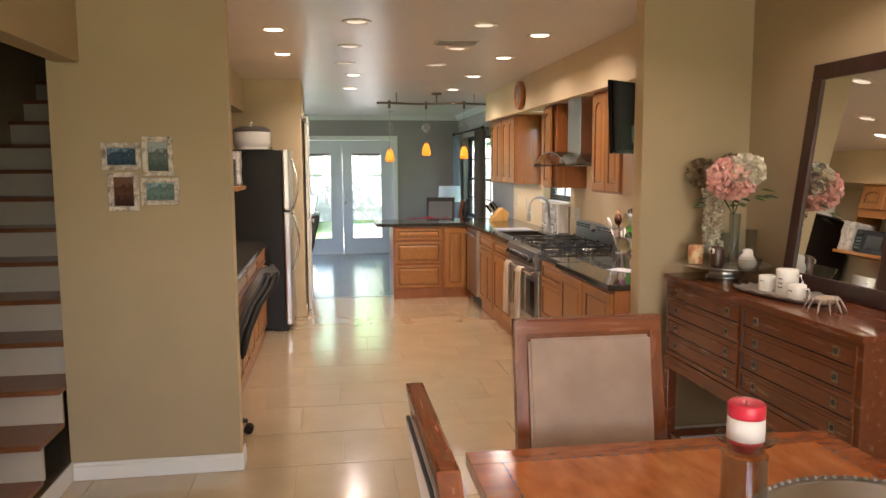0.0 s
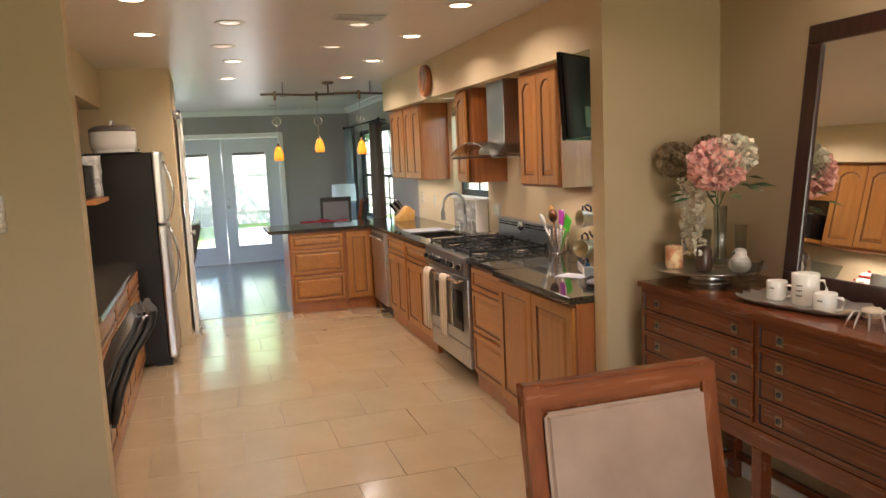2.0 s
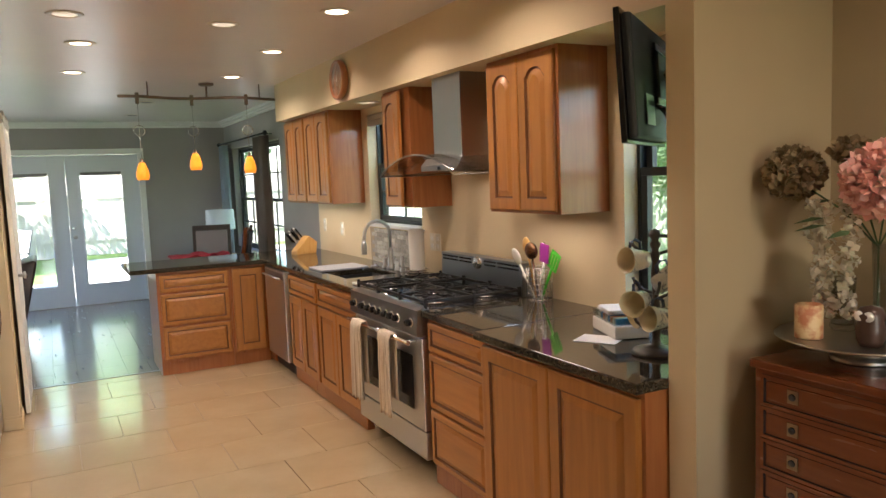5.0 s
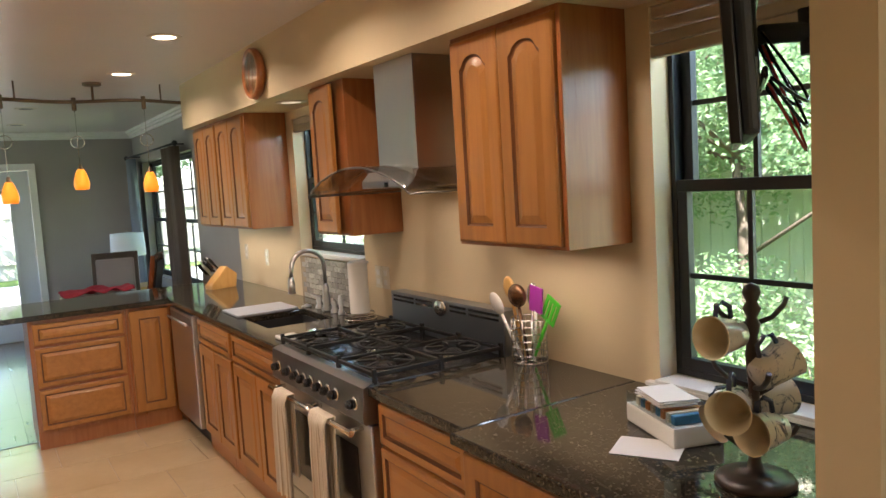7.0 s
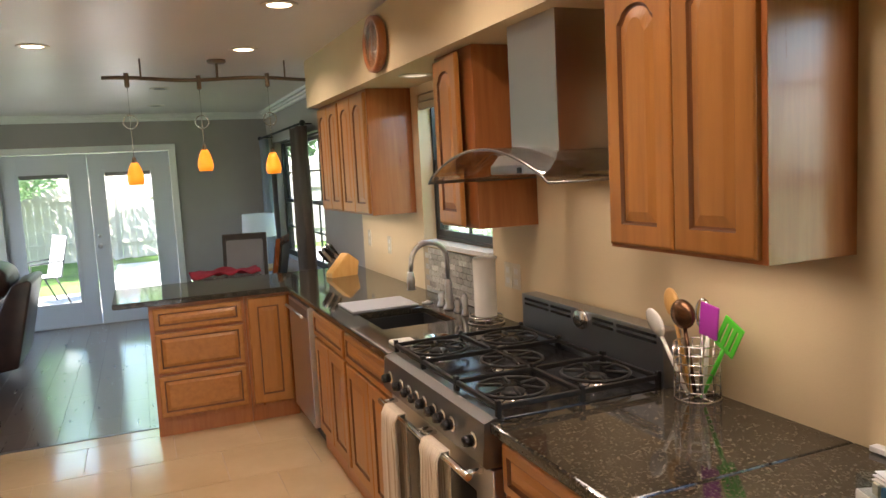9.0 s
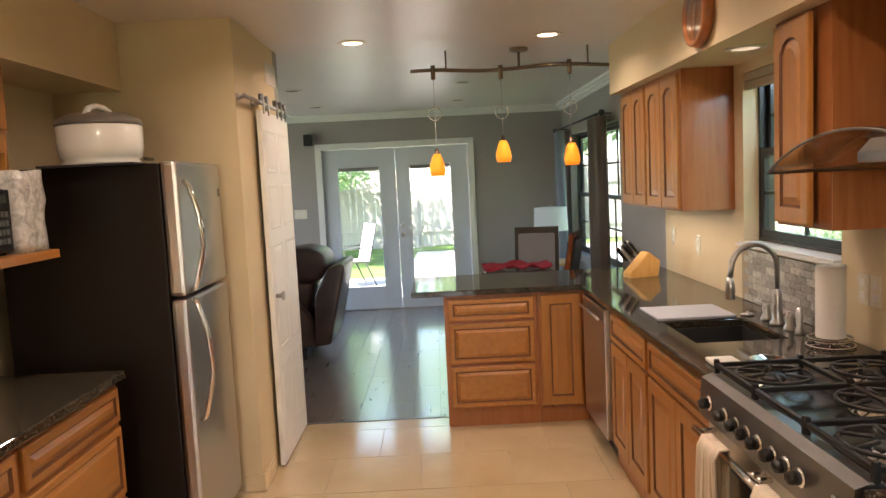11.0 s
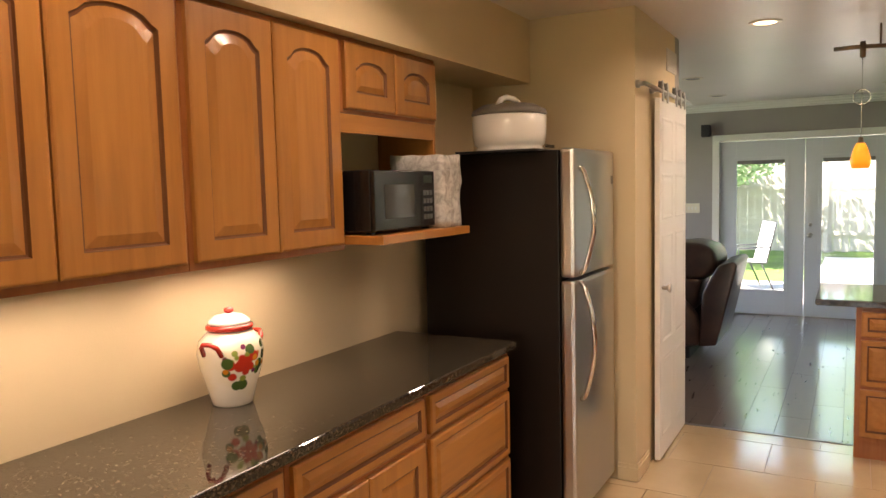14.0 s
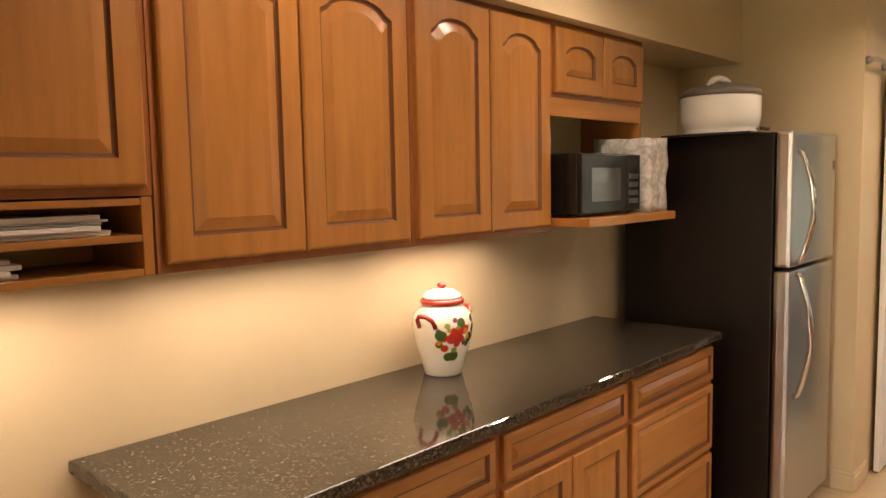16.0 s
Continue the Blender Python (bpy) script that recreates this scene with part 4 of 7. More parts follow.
for yy in (-.24, -.12, .12, .24, .36):
    bm = bmesh.new()
    lathe(bm, [(.0, .034), (.034, .036), (.028, .045), (.034, .054), (0, .056)], 16, 0, yy, .022, axis="x")
    part("roller", bm, DSTEEL, e)
    pbox("strap", (.052, .06, yy - .015, yy + .015, -.06, .02), STEEL, e, .001)
VENTW = paint("vent_white", (.62, .58, .52), .5)
e = thing("wall_vent", 1.2155, 11.60, 2.24, "small painted wall vent above the pantry door", "vent")
pbox("frame", (0, .008, -.13, .13, .0, .13), VENTW, e, .002)
for i in range(7):
    pbox("slat", (.006, .012, -.115, .115, .015 + .015 * i, .022 + .015 * i), VENTW, e, 0)

# stairs
e = thing("staircase", -.33, 6.085, -.0285, "staircase with polished brown treads and pale risers", "staircase")
TREAD = wood("stair_tread", (.13, .04, .015), (.22, .08, .03), (.32, .13, .05), .3, (1.0, 14, 14))
RISER = paint("riser_paint", (.50, .44, .36), .5)
for i in range(15):
    y, z = .05 + .275 * i, .178 * (i + 1)
    x1 = .50 if i else .49
    pbox("riser", (-.515, .497, y, y + .02, .178 * i, z - .028), RISER, e, 0)
    pbox("tread", (-.515, x1, y - .03, y + .29, z - .0275, z), TREAD, e, .006)

# track light with pendants
BRONZE = mat("brushed_bronze", (.23, .17, .12), .35, 1.0)
PENDANTS = ((-.59, 1.72), (-.123, 1.795), (.332, 1.752))
TRACK = (2.82, 12.07)


def track_y(x):
    """How far the wavy rail lies from its middle line, at x from the canopy."""
    return .07 * math.sin((x + TRACK[0] - 2.4) / .9 * 2 * math.pi)


e = thing("track_light", *TRACK, CEIL, "curved bronze monorail with three amber glass pendants", "ceiling light")
bm = bmesh.new()
tube(bm, [(-.74 + 1.60 * k / 32, track_y(-.74 + 1.60 * k / 32), -.13) for k in range(33)], .013, 8)
part("rail", bm, BRONZE, e)
bm = bmesh.new()
lathe(bm, [(.065, -.001), (.065, -.018), (.05, -.025), (0, -.026)], 24, 0, 0)
tube(bm, [(0, 0, -.02), (0, track_y(0), -.135)], .009, 8)
part("canopy", bm, BRONZE, e)
for sx in (-.5, .47):
    bm = bmesh.new()
    tube(bm, [(sx, track_y(sx), -.001), (sx, track_y(sx), -.13)], .006, 8)
    part("standoff", bm, BRONZE, e)
for px, pz in PENDANTS:
    yy = track_y(px)
    zc = pz - CEIL
    bm = bmesh.new()
    lathe(bm, [(.016, -.10), (.016, -.19), (.009, -.195), (.009, -.10)], 12, px, yy)
    part("connector", bm, BRONZE, e)
    bm = bmesh.new()
    tube(bm, [(px, yy, -.19), (px, yy, zc + .09)], .0022, 6)
    part("cord", bm, CHROME, e)
    bm = bmesh.new()
    for lap in range(2):
        tube(bm, [(px + .045 * math.cos(a), yy + .01 * lap, -.42 + .045 * math.sin(a)) for a in [2 * math.pi * j / 20 for j in range(20)]], .0035, 6, closed=True)
    part("cord_coil", bm, CHROME, e)
    bm = bmesh.new()
    lathe(bm, [(.012, zc + .10), (.016, zc + .07), (.024, zc + .062)], 14, px, yy)
    part("cap", bm, BRONZE, e)
    bm = bmesh.new()
    lathe(bm, [(.022, zc + .065), (.038, zc + .03), (.052, zc - .02), (.055, zc - .05), (.046, zc - .085), (.040, zc - .085), (.048, zc - .05)], 24, px, yy)
    part("glass_shade", bm, AMBER, e, "glowing amber glass shade")

# recessed lights
RINGM = mat("downlight_trim", (.7, .62, .5), .3)
DIMM = mat("dim_lens", (.6, .55, .5), .4, emit=(1.0, .78, .55), strength=.10)
DARKL = mat("unlit_recess", (.12, .12, .12), .5)


def recessed(x, y, lens, label, z=CEIL):
    e = thing("recessed_light", x, y, z, label, "ceiling light", "recessed lights")
    bm = bmesh.new()
    lathe(bm, [(.062, -.001), (.066, -.007), (.088, -.005), (.093, -.0005)], 32)
    part("trim_ring", bm, RINGM, e)
    bm = bmesh.new()
    lathe(bm, [(.0615, -.0035), (.0, -.0036)], 24)
    part("lens", bm, lens, e)


for x, y in DOWNLIGHTS:
    recessed(x, y, LAMPON, "lit recessed ceiling light with a metal ring")
for x, y in DIM_LIGHTS:
    recessed(x, y, DIMM, "small dim recessed ceiling light with a metal ring")
for x, y in LIVING_CANS:
    recessed(x, y, DARKL, "unlit recessed ceiling light in the living room")
recessed(3.64, 10.33, DIMM, "recessed light in the soffit over the sink", 2.135)
e = thing("ceiling_vent", 2.43, 8.32, CEIL, "white ceiling air vent with slats", "vent")
pbox("frame", (-.16, .16, -.10, .10, -.007, -.0005), VENTW, e, .002)
for i in range(9):
    pbox("slat", (-.14, .14, -.08 + .018 * i, -.072 + .018 * i, -.012, -.0065), VENTW if i % 2 else DSTEEL, e, 0)

# clock
e = thing("wall_clock", 3.449, 10.32, 2.29, "round wooden wall clock with a pale dial", "clock")
bm = bmesh.new()
lathe(bm, [(.13, 0), (.145, -.02), (.14, -.05), (.125, -.055), (.115, -.04)], 40, axis="x")
part("case", bm, CHERRY, e)
bm = bmesh.new()
lathe(bm, [(.118, -.03), (0, -.0301)], 40, axis="x")
part("dial", bm, mat("clock_dial", (.55, .55, .5), .3), e)
for a, l in ((.6, .06), (2.4, .085)):
    bm = bmesh.new()
    tube(bm, [(-.036, 0, 0), (-.036, l * math.sin(a), l * math.cos(a))], .003, 6)
    part("hand_pointer", bm, BLACK, e)
bm = bmesh.new()
lathe(bm, [(.116, -.044), (0, -.0445)], 40, axis="x")
part("glass", bm, CLEAR, e)


def outlet(y, z, x=XR, label="cream double wall outlet plate"):
    e = thing("wall_outlet", x, y, z, label, "outlet")
    pbox("plate", (-.006, -.0005, -.037, .037, -.06, .06), CREAM, e, .002)
    for zz in (-.025, .025):
        pbox("socket", (-.009, -.006, -.016, .016, zz - .014, zz + .014), WHITEC, e, .001)


outlet(11.48, 1.13)
outlet(9.62, 1.12)
outlet(9.70, 1.12, label="cream wall switch plate beside the outlet")
outlet(11.95, 1.15)


# ---------- microwave nook and paper slots ----------
e = thing("microwave_shelf", .44, 9.45, 1.385, "maple open shelf with sides for the microwave", "shelf")
pbox("shelf_board", (-.148, .31, -.335, .34, .0, .032), MAPLEH, e, .003)
pbox("side_panel", (-.148, .145, .33, .348, .0325, .474), MAPLE, e, .002)
pbox("front_rail", (.127, .145, -.34, .329, .405, .474), MAPLEH, e, .002)
e = thing("microwave", .58, 9.36, 1.4185, "black microwave oven on the maple shelf", "microwave")
pbox("body", (-.23, .10, -.215, .225, .008, .235), BLACK, e, .006)
pbox("door", (.101, .118, -.213, .11, .012, .232), BLACK, e, .004)
pbox("door_window", (.1185, .1195, -.15, .06, .055, .18), mat("dark_glass", (.05, .048, .042), .08), e, 0)
pbox("control_panel", (.101, .116, .114, .222, .012, .232), BLACK, e, .003)
pbox("display", (.1165, .1175, .135, .2, .185, .215), mat("display_green", (.03, .04, .03), .2), e, 0)
for r in range(4):
    for c in range(3):
        pbox("button", (.1165, .1185, .132 + .025 * c, .151 + .025 * c, .04 + .032 * r, .06 + .032 * r), DSTEEL, e, .001)
for r in range(7):
    pbox("side_vent", (-.14, -.06, -.2165, -.2155, .09 + .016 * r, .095 + .016 * r), BLACKM, e, 0)
for x in (-.2, .08):
    for y in (-.19, .2):
        pbox("foot", (x - .012, x + .012, y - .012, y + .012, 0, .009), BLACKM, e, 0)
PLASTIC = mat("crumpled_plastic_wrap", (.62, .6, .56), .25, coat=.5)
n = N(PLASTIC)
n.color(n.ramp(n.noise(n.coords(), 22, 5, .7, .8), (.35, (.35, .33, .3)), (.6, (.7, .68, .63))))
n.bump(n.noise(n.coords(), 40, 5, .7), .9, .01)
bm = bmesh.new()
box(bm, -.13, .12, -.08, .07, 0, .30)
bmesh.ops.subdivide_edges(bm, edges=bm.edges, cuts=7, use_grid_fill=True)
for v in bm.verts:
    d = noise.noise_vector(v.co * 14)
    v.co += Vector((d.x, d.y, d.z if v.co.z > .02 else 0)) * .014
    if v.co.z < .001:
        v.co.z = 0
for f in bm.faces:
    f.smooth = True
tagged(finish(bm, "wrapped_package", PLASTIC, None, (.60, 9.70, 1.4175)), "crumpled clear plastic package beside the microwave", "package")

e = thing("paper_slots", .44, 7.24, 1.368, "maple paper slots under the wall cabinet", "shelf")
pbox("back_panel", (-.147, -.13, -.355, .355, .0, .172), MAPLEH, e, .001)
for z in (0, .075, .154):
    pbox("slot_board", (-.129, .145, -.335, .33, z, z + .016), MAPLEH, e, .002)
pbox("side_panel", (-.129, .145, .331, .355, .0, .172), MAPLE, e, .002)
pbox("side_panel", (-.129, .145, -.355, -.336, .0, .172), MAPLE, e, .002)
PAPER = paint("paper_white", (.72, .70, .68), .7, .04, .1)
random.seed(4)
for base, count, y0, y1 in ((1.4595, 6, 6.98, 7.52), (1.3845, 4, 6.95, 7.34)):
    z = base
    for i in range(count):
        t = random.uniform(.004, .011)
        a = random.uniform(0, .03)
        bm = bmesh.new()
        box(bm, -.12, .115 + random.uniform(-.02, .02), -(y1 - y0) / 2 + a, (y1 - y0) / 2 - a * 1.2, 0, t, .0015)
        tagged(finish(bm, "envelope", PAPER, None, (.44, (y0 + y1) / 2, z)), "white envelope in the stacked paper slots", "paper", "papers in the slots")
        z += t + .0006

# jar
JARM = mat("painted_jar_ceramic", (.75, .68, .52), .15, coat=.5)
n = N(JARM)
tc = n.add("ShaderNodeTexCoord")
sep = n.add("ShaderNodeSeparateXYZ")
n.link(tc.outputs["Object"], sep.inputs[0])


def dist_mask(cx, cy, cz, r, soft=.004):
    d = n.add("ShaderNodeVectorMath")
    d.operation = "DISTANCE"
    n.link(tc.outputs["Object"], d.inputs[0])
    d.inputs[1].default_value = (cx, cy, cz)
    m_ = n.add("ShaderNodeMapRange")
    m_.inputs["From Min"].default_value, m_.inputs["From Max"].default_value = r - soft, r + soft
    m_.inputs["To Min"].default_value, m_.inputs["To Max"].default_value = 1, 0
    n.link(d.outputs["Value"], m_.inputs["Value"])
    return m_.outputs[0]


col = n.ramp(n.noise(tc.outputs["Object"], 9, 2), (.3, (.74, .66, .47)), (.6, (.80, .76, .66)))
random.seed(11)
for i in range(44):
    a = -.36 + random.gauss(0, .33)
    z = .128 + random.gauss(0, .026)
    rr = .088 if z > .1 else .078
    kind = random.random()
    leaf_ = abs(a + .36) > .45 or abs(z - .128) > .036
    c = (.05, .10, .02) if leaf_ and kind < .35 else (.50, .03, .015) if kind < .4 else (.16, .015, .07) if kind < .6 else (.60, .22, .02) if kind < .78 else (.22, .28, .04)
    col = n.mix(dist_mask(rr * math.cos(a), rr * math.sin(a), z, random.uniform(.007, .010) if kind > .4 else random.uniform(.011, .017), .0015), col, c)
n.color(col)
e = thing("ceramic_jar", .445, 8.665, CT, "cream ceramic lidded jar painted with red fruit", "jar")
e.matrix_world = e.matrix_world @ Matrix.Scale(1.12, 4)
bm = bmesh.new()
lathe(bm, [(.055, 0), (.058, .004), (.070, .05), (.088, .11), (.094, .15), (.088, .185), (.066, .208), (.060, .214)], 48)
part("body", bm, JARM, e)
bm = bmesh.new()
lathe(bm, [(.060, .2145), (.067, .219), (.067, .228), (.062, .232)], 40)
part("rim_band", bm, RED, e)
bm = bmesh.new()
lathe(bm, [(.061, .2325), (.058, .242), (.04, .256), (.012, .262), (0, .262)], 40)
part("lid", bm, WHITEC, e)
bm = bmesh.new()
lathe(bm, [(.008, .262), (.014, .268), (.013, .276), (0, .281)], 20)
part("lid_knob", bm, RED, e)
for s in (-1, 1):
    bm = bmesh.new()
    a0 = -.1 if s < 0 else math.pi - .1
    dr = Vector((math.cos(-1.35) * 1, math.sin(-1.35), 0)) if s < 0 else Vector((math.cos(1.6), math.sin(1.6), 0))
    sd = Vector((-dr.y, dr.x, 0))
    tube(bm, [dr * .088 + sd * w * .028 + Vector((0, 0, z)) + dr * o for w, z, o in ((-1, .155, 0), (-.9, .18, .015), (-.4, .192, .026), (.4, .192, .026), (.9, .18, .015), (1, .155, 0))], .007, 8)
    part("handle", bm, RED, e)

# knife block
YWOOD = wood("pale_wood", (.50, .27, .07), (.62, .36, .11), (.70, .44, .16), .35, (10, 10, 2))
e = thing("knife_block", 3.55, 11.80, CT, "pale wooden knife block full of black knives", "knife block", rz=0)
bm = bmesh.new()
prof = [(.11, 0), (-.10, 0), (-.115, .10), (-.03, .165), (.11, .03)]
a = [bm.verts.new((-.05, -y, z)) for y, z in prof]
b = [bm.verts.new((.05, -y, z)) for y, z in prof]
bm.faces.new(a)
bm.faces.new(b)
for i in range(5):
    bm.faces.new((a[i], a[(i + 1) % 5], b[(i + 1) % 5], b[i]))
bmesh.ops.bevel(bm, geom=bm.edges, offset=.004, segments=2, affect="EDGES")
bmesh.ops.rotate(bm, verts=bm.verts, cent=(0, 0, 0), matrix=Matrix.Rotation(radians(-75), 3, "Z"))
part("block", bm, YWOOD, e)
for r in range(3):
    for c in range(3):
        bm = bmesh.new()
        base = Vector((-.032 + .032 * c, .098 - .03 * r, .112 + .022 * r))
        d = Vector((0, .62, .78))
        tube(bm, [base, base + d * .03, base + d * .09, base + d * (.105 + .01 * ((r + c) % 2))], [.008, .008, .010, .007], 8)
        bmesh.ops.rotate(bm, verts=bm.verts, cent=(0, 0, 0), matrix=Matrix.Rotation(radians(-75), 3, "Z"))
        bmesh.ops.rotate(bm, verts=bm.verts, cent=(0, 0, 0), matrix=Matrix.Rotation(radians(180), 3, "Z"))
        part("knife_handle", bm, BLACK if (r + c) % 3 else STEEL, e)

# paper towel
e = thing("paper_towel_holder", 3.69, 9.70, CT, "paper towel roll on a chrome wire stand", "paper towel")
bm = bmesh.new()
for rr, zz in ((.085, .006), (.06, .02), (.078, .034)):
    tube(bm, [(rr * math.cos(t), rr * math.sin(t), zz) for t in [2 * math.pi * j / 28 for j in range(28)]], .004, 6, closed=True)
for j in range(6):
    t = 2 * math.pi * j / 6
    tube(bm, [(.085 * math.cos(t), .085 * math.sin(t), .006), (.0, 0, .012)], .003, 6)
part("wire_base", bm, CHROME, e)
bm = bmesh.new()
lathe(bm, [(.012, .036), (.052, .036), (.053, .04), (.053, .305), (.05, .31), (.018, .31), (.018, .30)], 32)
part("paper_roll", bm, paint("paper_towel", (.78, .74, .68), .85, .03, .6), e)
e = thing("glass_bottle", 3.73, 9.83, CT, "clear glass bottle beside the paper towel", "bottle")
bm = bmesh.new()
lathe(bm, [(.0, .003), (.034, .003), (.036, .01), (.036, .14), (.02, .18), (.014, .20), (.014, .23)], 20)
part("bottle_body", bm, CLEAR, e)
bm = bmesh.new()
lathe(bm, [(.016, .2305), (.016, .25), (0, .252)], 16)
part("stopper", bm, STEEL, e)

# spoon rests
e = thing("spoon_rest", 3.36, 9.50, CT, "round silver spoon rest beside the range", "dish")
bm = bmesh.new()
lathe(bm, [(.0, .004), (.035, .003), (.055, .014), (.062, .018), (.055, .017), (.035, .007), (0, .008)], 28)
part("dish", bm, CHROME, e)
bm = bmesh.new()
box(bm, 3.16, 3.26, 9.46, 9.57, CT + .001, CT + .018, .007)
tagged(finish(bm, "soap_dish", WHITEC), "small white ceramic dish beside the range", "dish")

# utensils
e = thing("utensil_holder", 3.738, 8.335, CT, "round chrome wire utensil holder beside the range", "utensil holder")
bm = bmesh.new()
R = .068
bm.free()
for zz in (.004, .032, .06, .088, .116, .144, .17):
    bm = bmesh.new()
    tube(bm, [(R * math.cos(t), R * math.sin(t), zz) for t in [2 * math.pi * j / 28 for j in range(28)]], .0024, 6, closed=True)
    part("hoop", bm, CHROME, e)
for j in range(12):
    t = 2 * math.pi * j / 12
    bm = bmesh.new()
    tube(bm, [(R * math.cos(t), R * math.sin(t), .004), (R * math.cos(t), R * math.sin(t), .17)], .0022, 6)
    part("upright_wire", bm, CHROME, e)
for a, b in (((-R, 0, .004), (R, 0, .004)), ((0, -R, .004), (0, R, .004))):
    bm = bmesh.new()
    tube(bm, [a, b], .0024, 6)
    part("bottom_wire", bm, CHROME, e)


def utensil(name, dx, dy, lean, kind, material, label, L=.30, hm=None):
    L += .025
    e = thing(name, 3.738 + dx, 8.335 + dy, CT + .008, label, "utensil", "utensils in the wire holder")
    d = Vector((lean[0], lean[1], 1)).normalized()
    bm = bmesh.new()
    tube(bm, [d * .0, d * L * .4, d * L * .72], [.006, .007, .006], 8)
    part("shaft", bm, hm or material, e)
    bm = bmesh.new()
    if kind == "spoon":
        bmesh.ops.create_uvsphere(bm, u_segments=16, v_segments=10, radius=1)
        for v in bm.verts:
            v.co = Vector((v.co.x * .012, v.co.y * .034, v.co.z * .048))
    elif kind == "ladle":
        bmesh.ops.create_uvsphere(bm, u_segments=20, v_segments=12, radius=.046)
        for v in bm.verts:
            v.co.x *= .6
    elif kind == "spatula":
        box(bm, -.004, .004, -.036, .036, -.05, .05, .004)
    else:
        for k in range(4):
            box(bm, -.003, .003, -.038 + .021 * k, -.024 + .021 * k, -.040, .035, .002)
        box(bm, -.0031, .0031, -.038, .039, .033, .05, .002)
        box(bm, -.0031, .0031, -.038, .039, -.05, -.038, .002)
    q = Vector((0, 0, 1)).rotation_difference(d).to_matrix()
    for v in bm.verts:
        v.co = q @ v.co + d * (L * .72 + .046)
    for f in bm.faces:
        f.smooth = kind in ("spoon", "ladle")
    part("head", bm, material, e)


utensil("wooden_spoon", 0, .03, (0, .30), "spoon", YWOOD, "pale wooden spoon leaning in the wire holder", .30)
utensil("white_spoon", -.02, .02, (-.25, .36), "spoon", WHITEC, "white plastic spoon leaning in the wire holder", .24)
utensil("ladle", -.01, .0, (-.08, .10), "ladle", mat("bronze_ladle", (.16, .08, .04), .25, .8), "dark bronze ladle standing in the wire holder", .26)
utensil("purple_spatula", 0, -.025, (-.04, -.16), "spatula", mat("purple_silicone", (.38, .04, .36), .45), "purple spatula with a white handle", .25, WHITEC)
utensil("green_turner", .0, -.02, (.0, -.55), "turner", mat("green_silicone", (.08, .55, .03), .4), "bright green slotted turner leaning out", .235)
utensil("steel_spoon", .02, .01, (.1, .05), "spoon", CHROME, "steel serving spoon standing in the wire holder", .25)

# pod box, papers, mug tree
e = thing("storage_tray", 3.50, 7.47, CT, "white storage box with clear top and packets", "box", rz=-20)
pbox("tray_body", (-.055, .09, -.13, .13, 0.001, .055), WHITEC, e, .008)
bm = bmesh.new()
for b in ((-.053, -.051, -.128, .128, .0555, .088), (.086, .088, -.128, .128, .0555, .088), (-.051, .086, -.128, -.126, .0555, .088), (-.051, .086, .126, .128, .0555, .088)):
    box(bm, *b)
part("clear_wall", bm, CLEAR, e)
PK = [mat("packet_blue", (.05, .22, .42), .4), mat("packet_cream", (.6, .55, .42), .5), mat("packet_orange", (.55, .2, .05), .4)]
for i in range(8):
    pbox("packet", (-.04, .07, -.11 + .027 * i, -.092 + .027 * i, .0556, .08), PK[i % 3], e, .003)
random.seed(8)
for i in range(5):
    bm = bmesh.new()
    box(bm, -.05, .055, -.09, .06, 0, .003, .001)
    o = finish(bm, "folded_napkin", PAPER, None)
    o.matrix_world = pose(3.51, 7.49, CT + .0895 + .0034 * i, 0, 0, -20 + random.uniform(-7, 7))
    tagged(o, "folded white paper stacked on the storage box", "paper", "papers on the storage box")
bm = bmesh.new()
box(bm, -.065, .065, -.085, .085, 0, .0015)
o = finish(bm, "note_card", PAPER)
o.matrix_world = pose(3.37, 7.42, CT + .001, 0, 0, 30)
tagged(o, "blank white card lying on the worktop", "paper")

MUG = mat("mug_ceramic", (.66, .56, .36), .18, coat=.6)
MUGP = mat("mug_toile_print", (.6, .6, .58), .18, coat=.6)
n = N(MUGP)
n.color(n.ramp(n.noise(n.coords(), 30, 6, .65, 1.2), (.36, (.10, .11, .14)), (.41, (.40, .39, .38)), (.45, (.68, .63, .55))))
e = thing("mug_tree", 3.385, 7.125, CT, "dark wooden mug tree on the granite worktop", "mug tree")
DKW = wood("dark_stained_wood", (.015, .01, .008), (.03, .018, .012), (.06, .03, .02), .3)
bm = bmesh.new()
lathe(bm, [(.085, 0), (.088, .008), (.08, .018), (.05, .026), (.018, .035), (.013, .06), (.018, .09), (.012, .12), (.016, .17), (.011, .22), (.016, .29), (.011, .33), (.018, .36), (.011, .375), (.02, .395), (.012, .41), (.02, .43), (.016, .445), (0, .452)], 20)
part("post", bm, DKW, e)
PEGS = [(.40, 160, .31), (.40, 340, .31), (.26, 110, .2), (.26, 235, .2), (.24, 350, .2), (.13, 300, .11), (.13, 170, .11)]
for z, a, _ in PEGS:
    d = Vector((math.cos(radians(a)), math.sin(radians(a)), 0))
    bm = bmesh.new()
    tube(bm, [d * .01 + Vector((0, 0, z - .04)), d * .05 + Vector((0, 0, z - .03)), d * .08 + Vector((0, 0, z - .005)), d * .088 + Vector((0, 0, z + .012))], .006, 8)
    part("peg", bm, DKW, e)


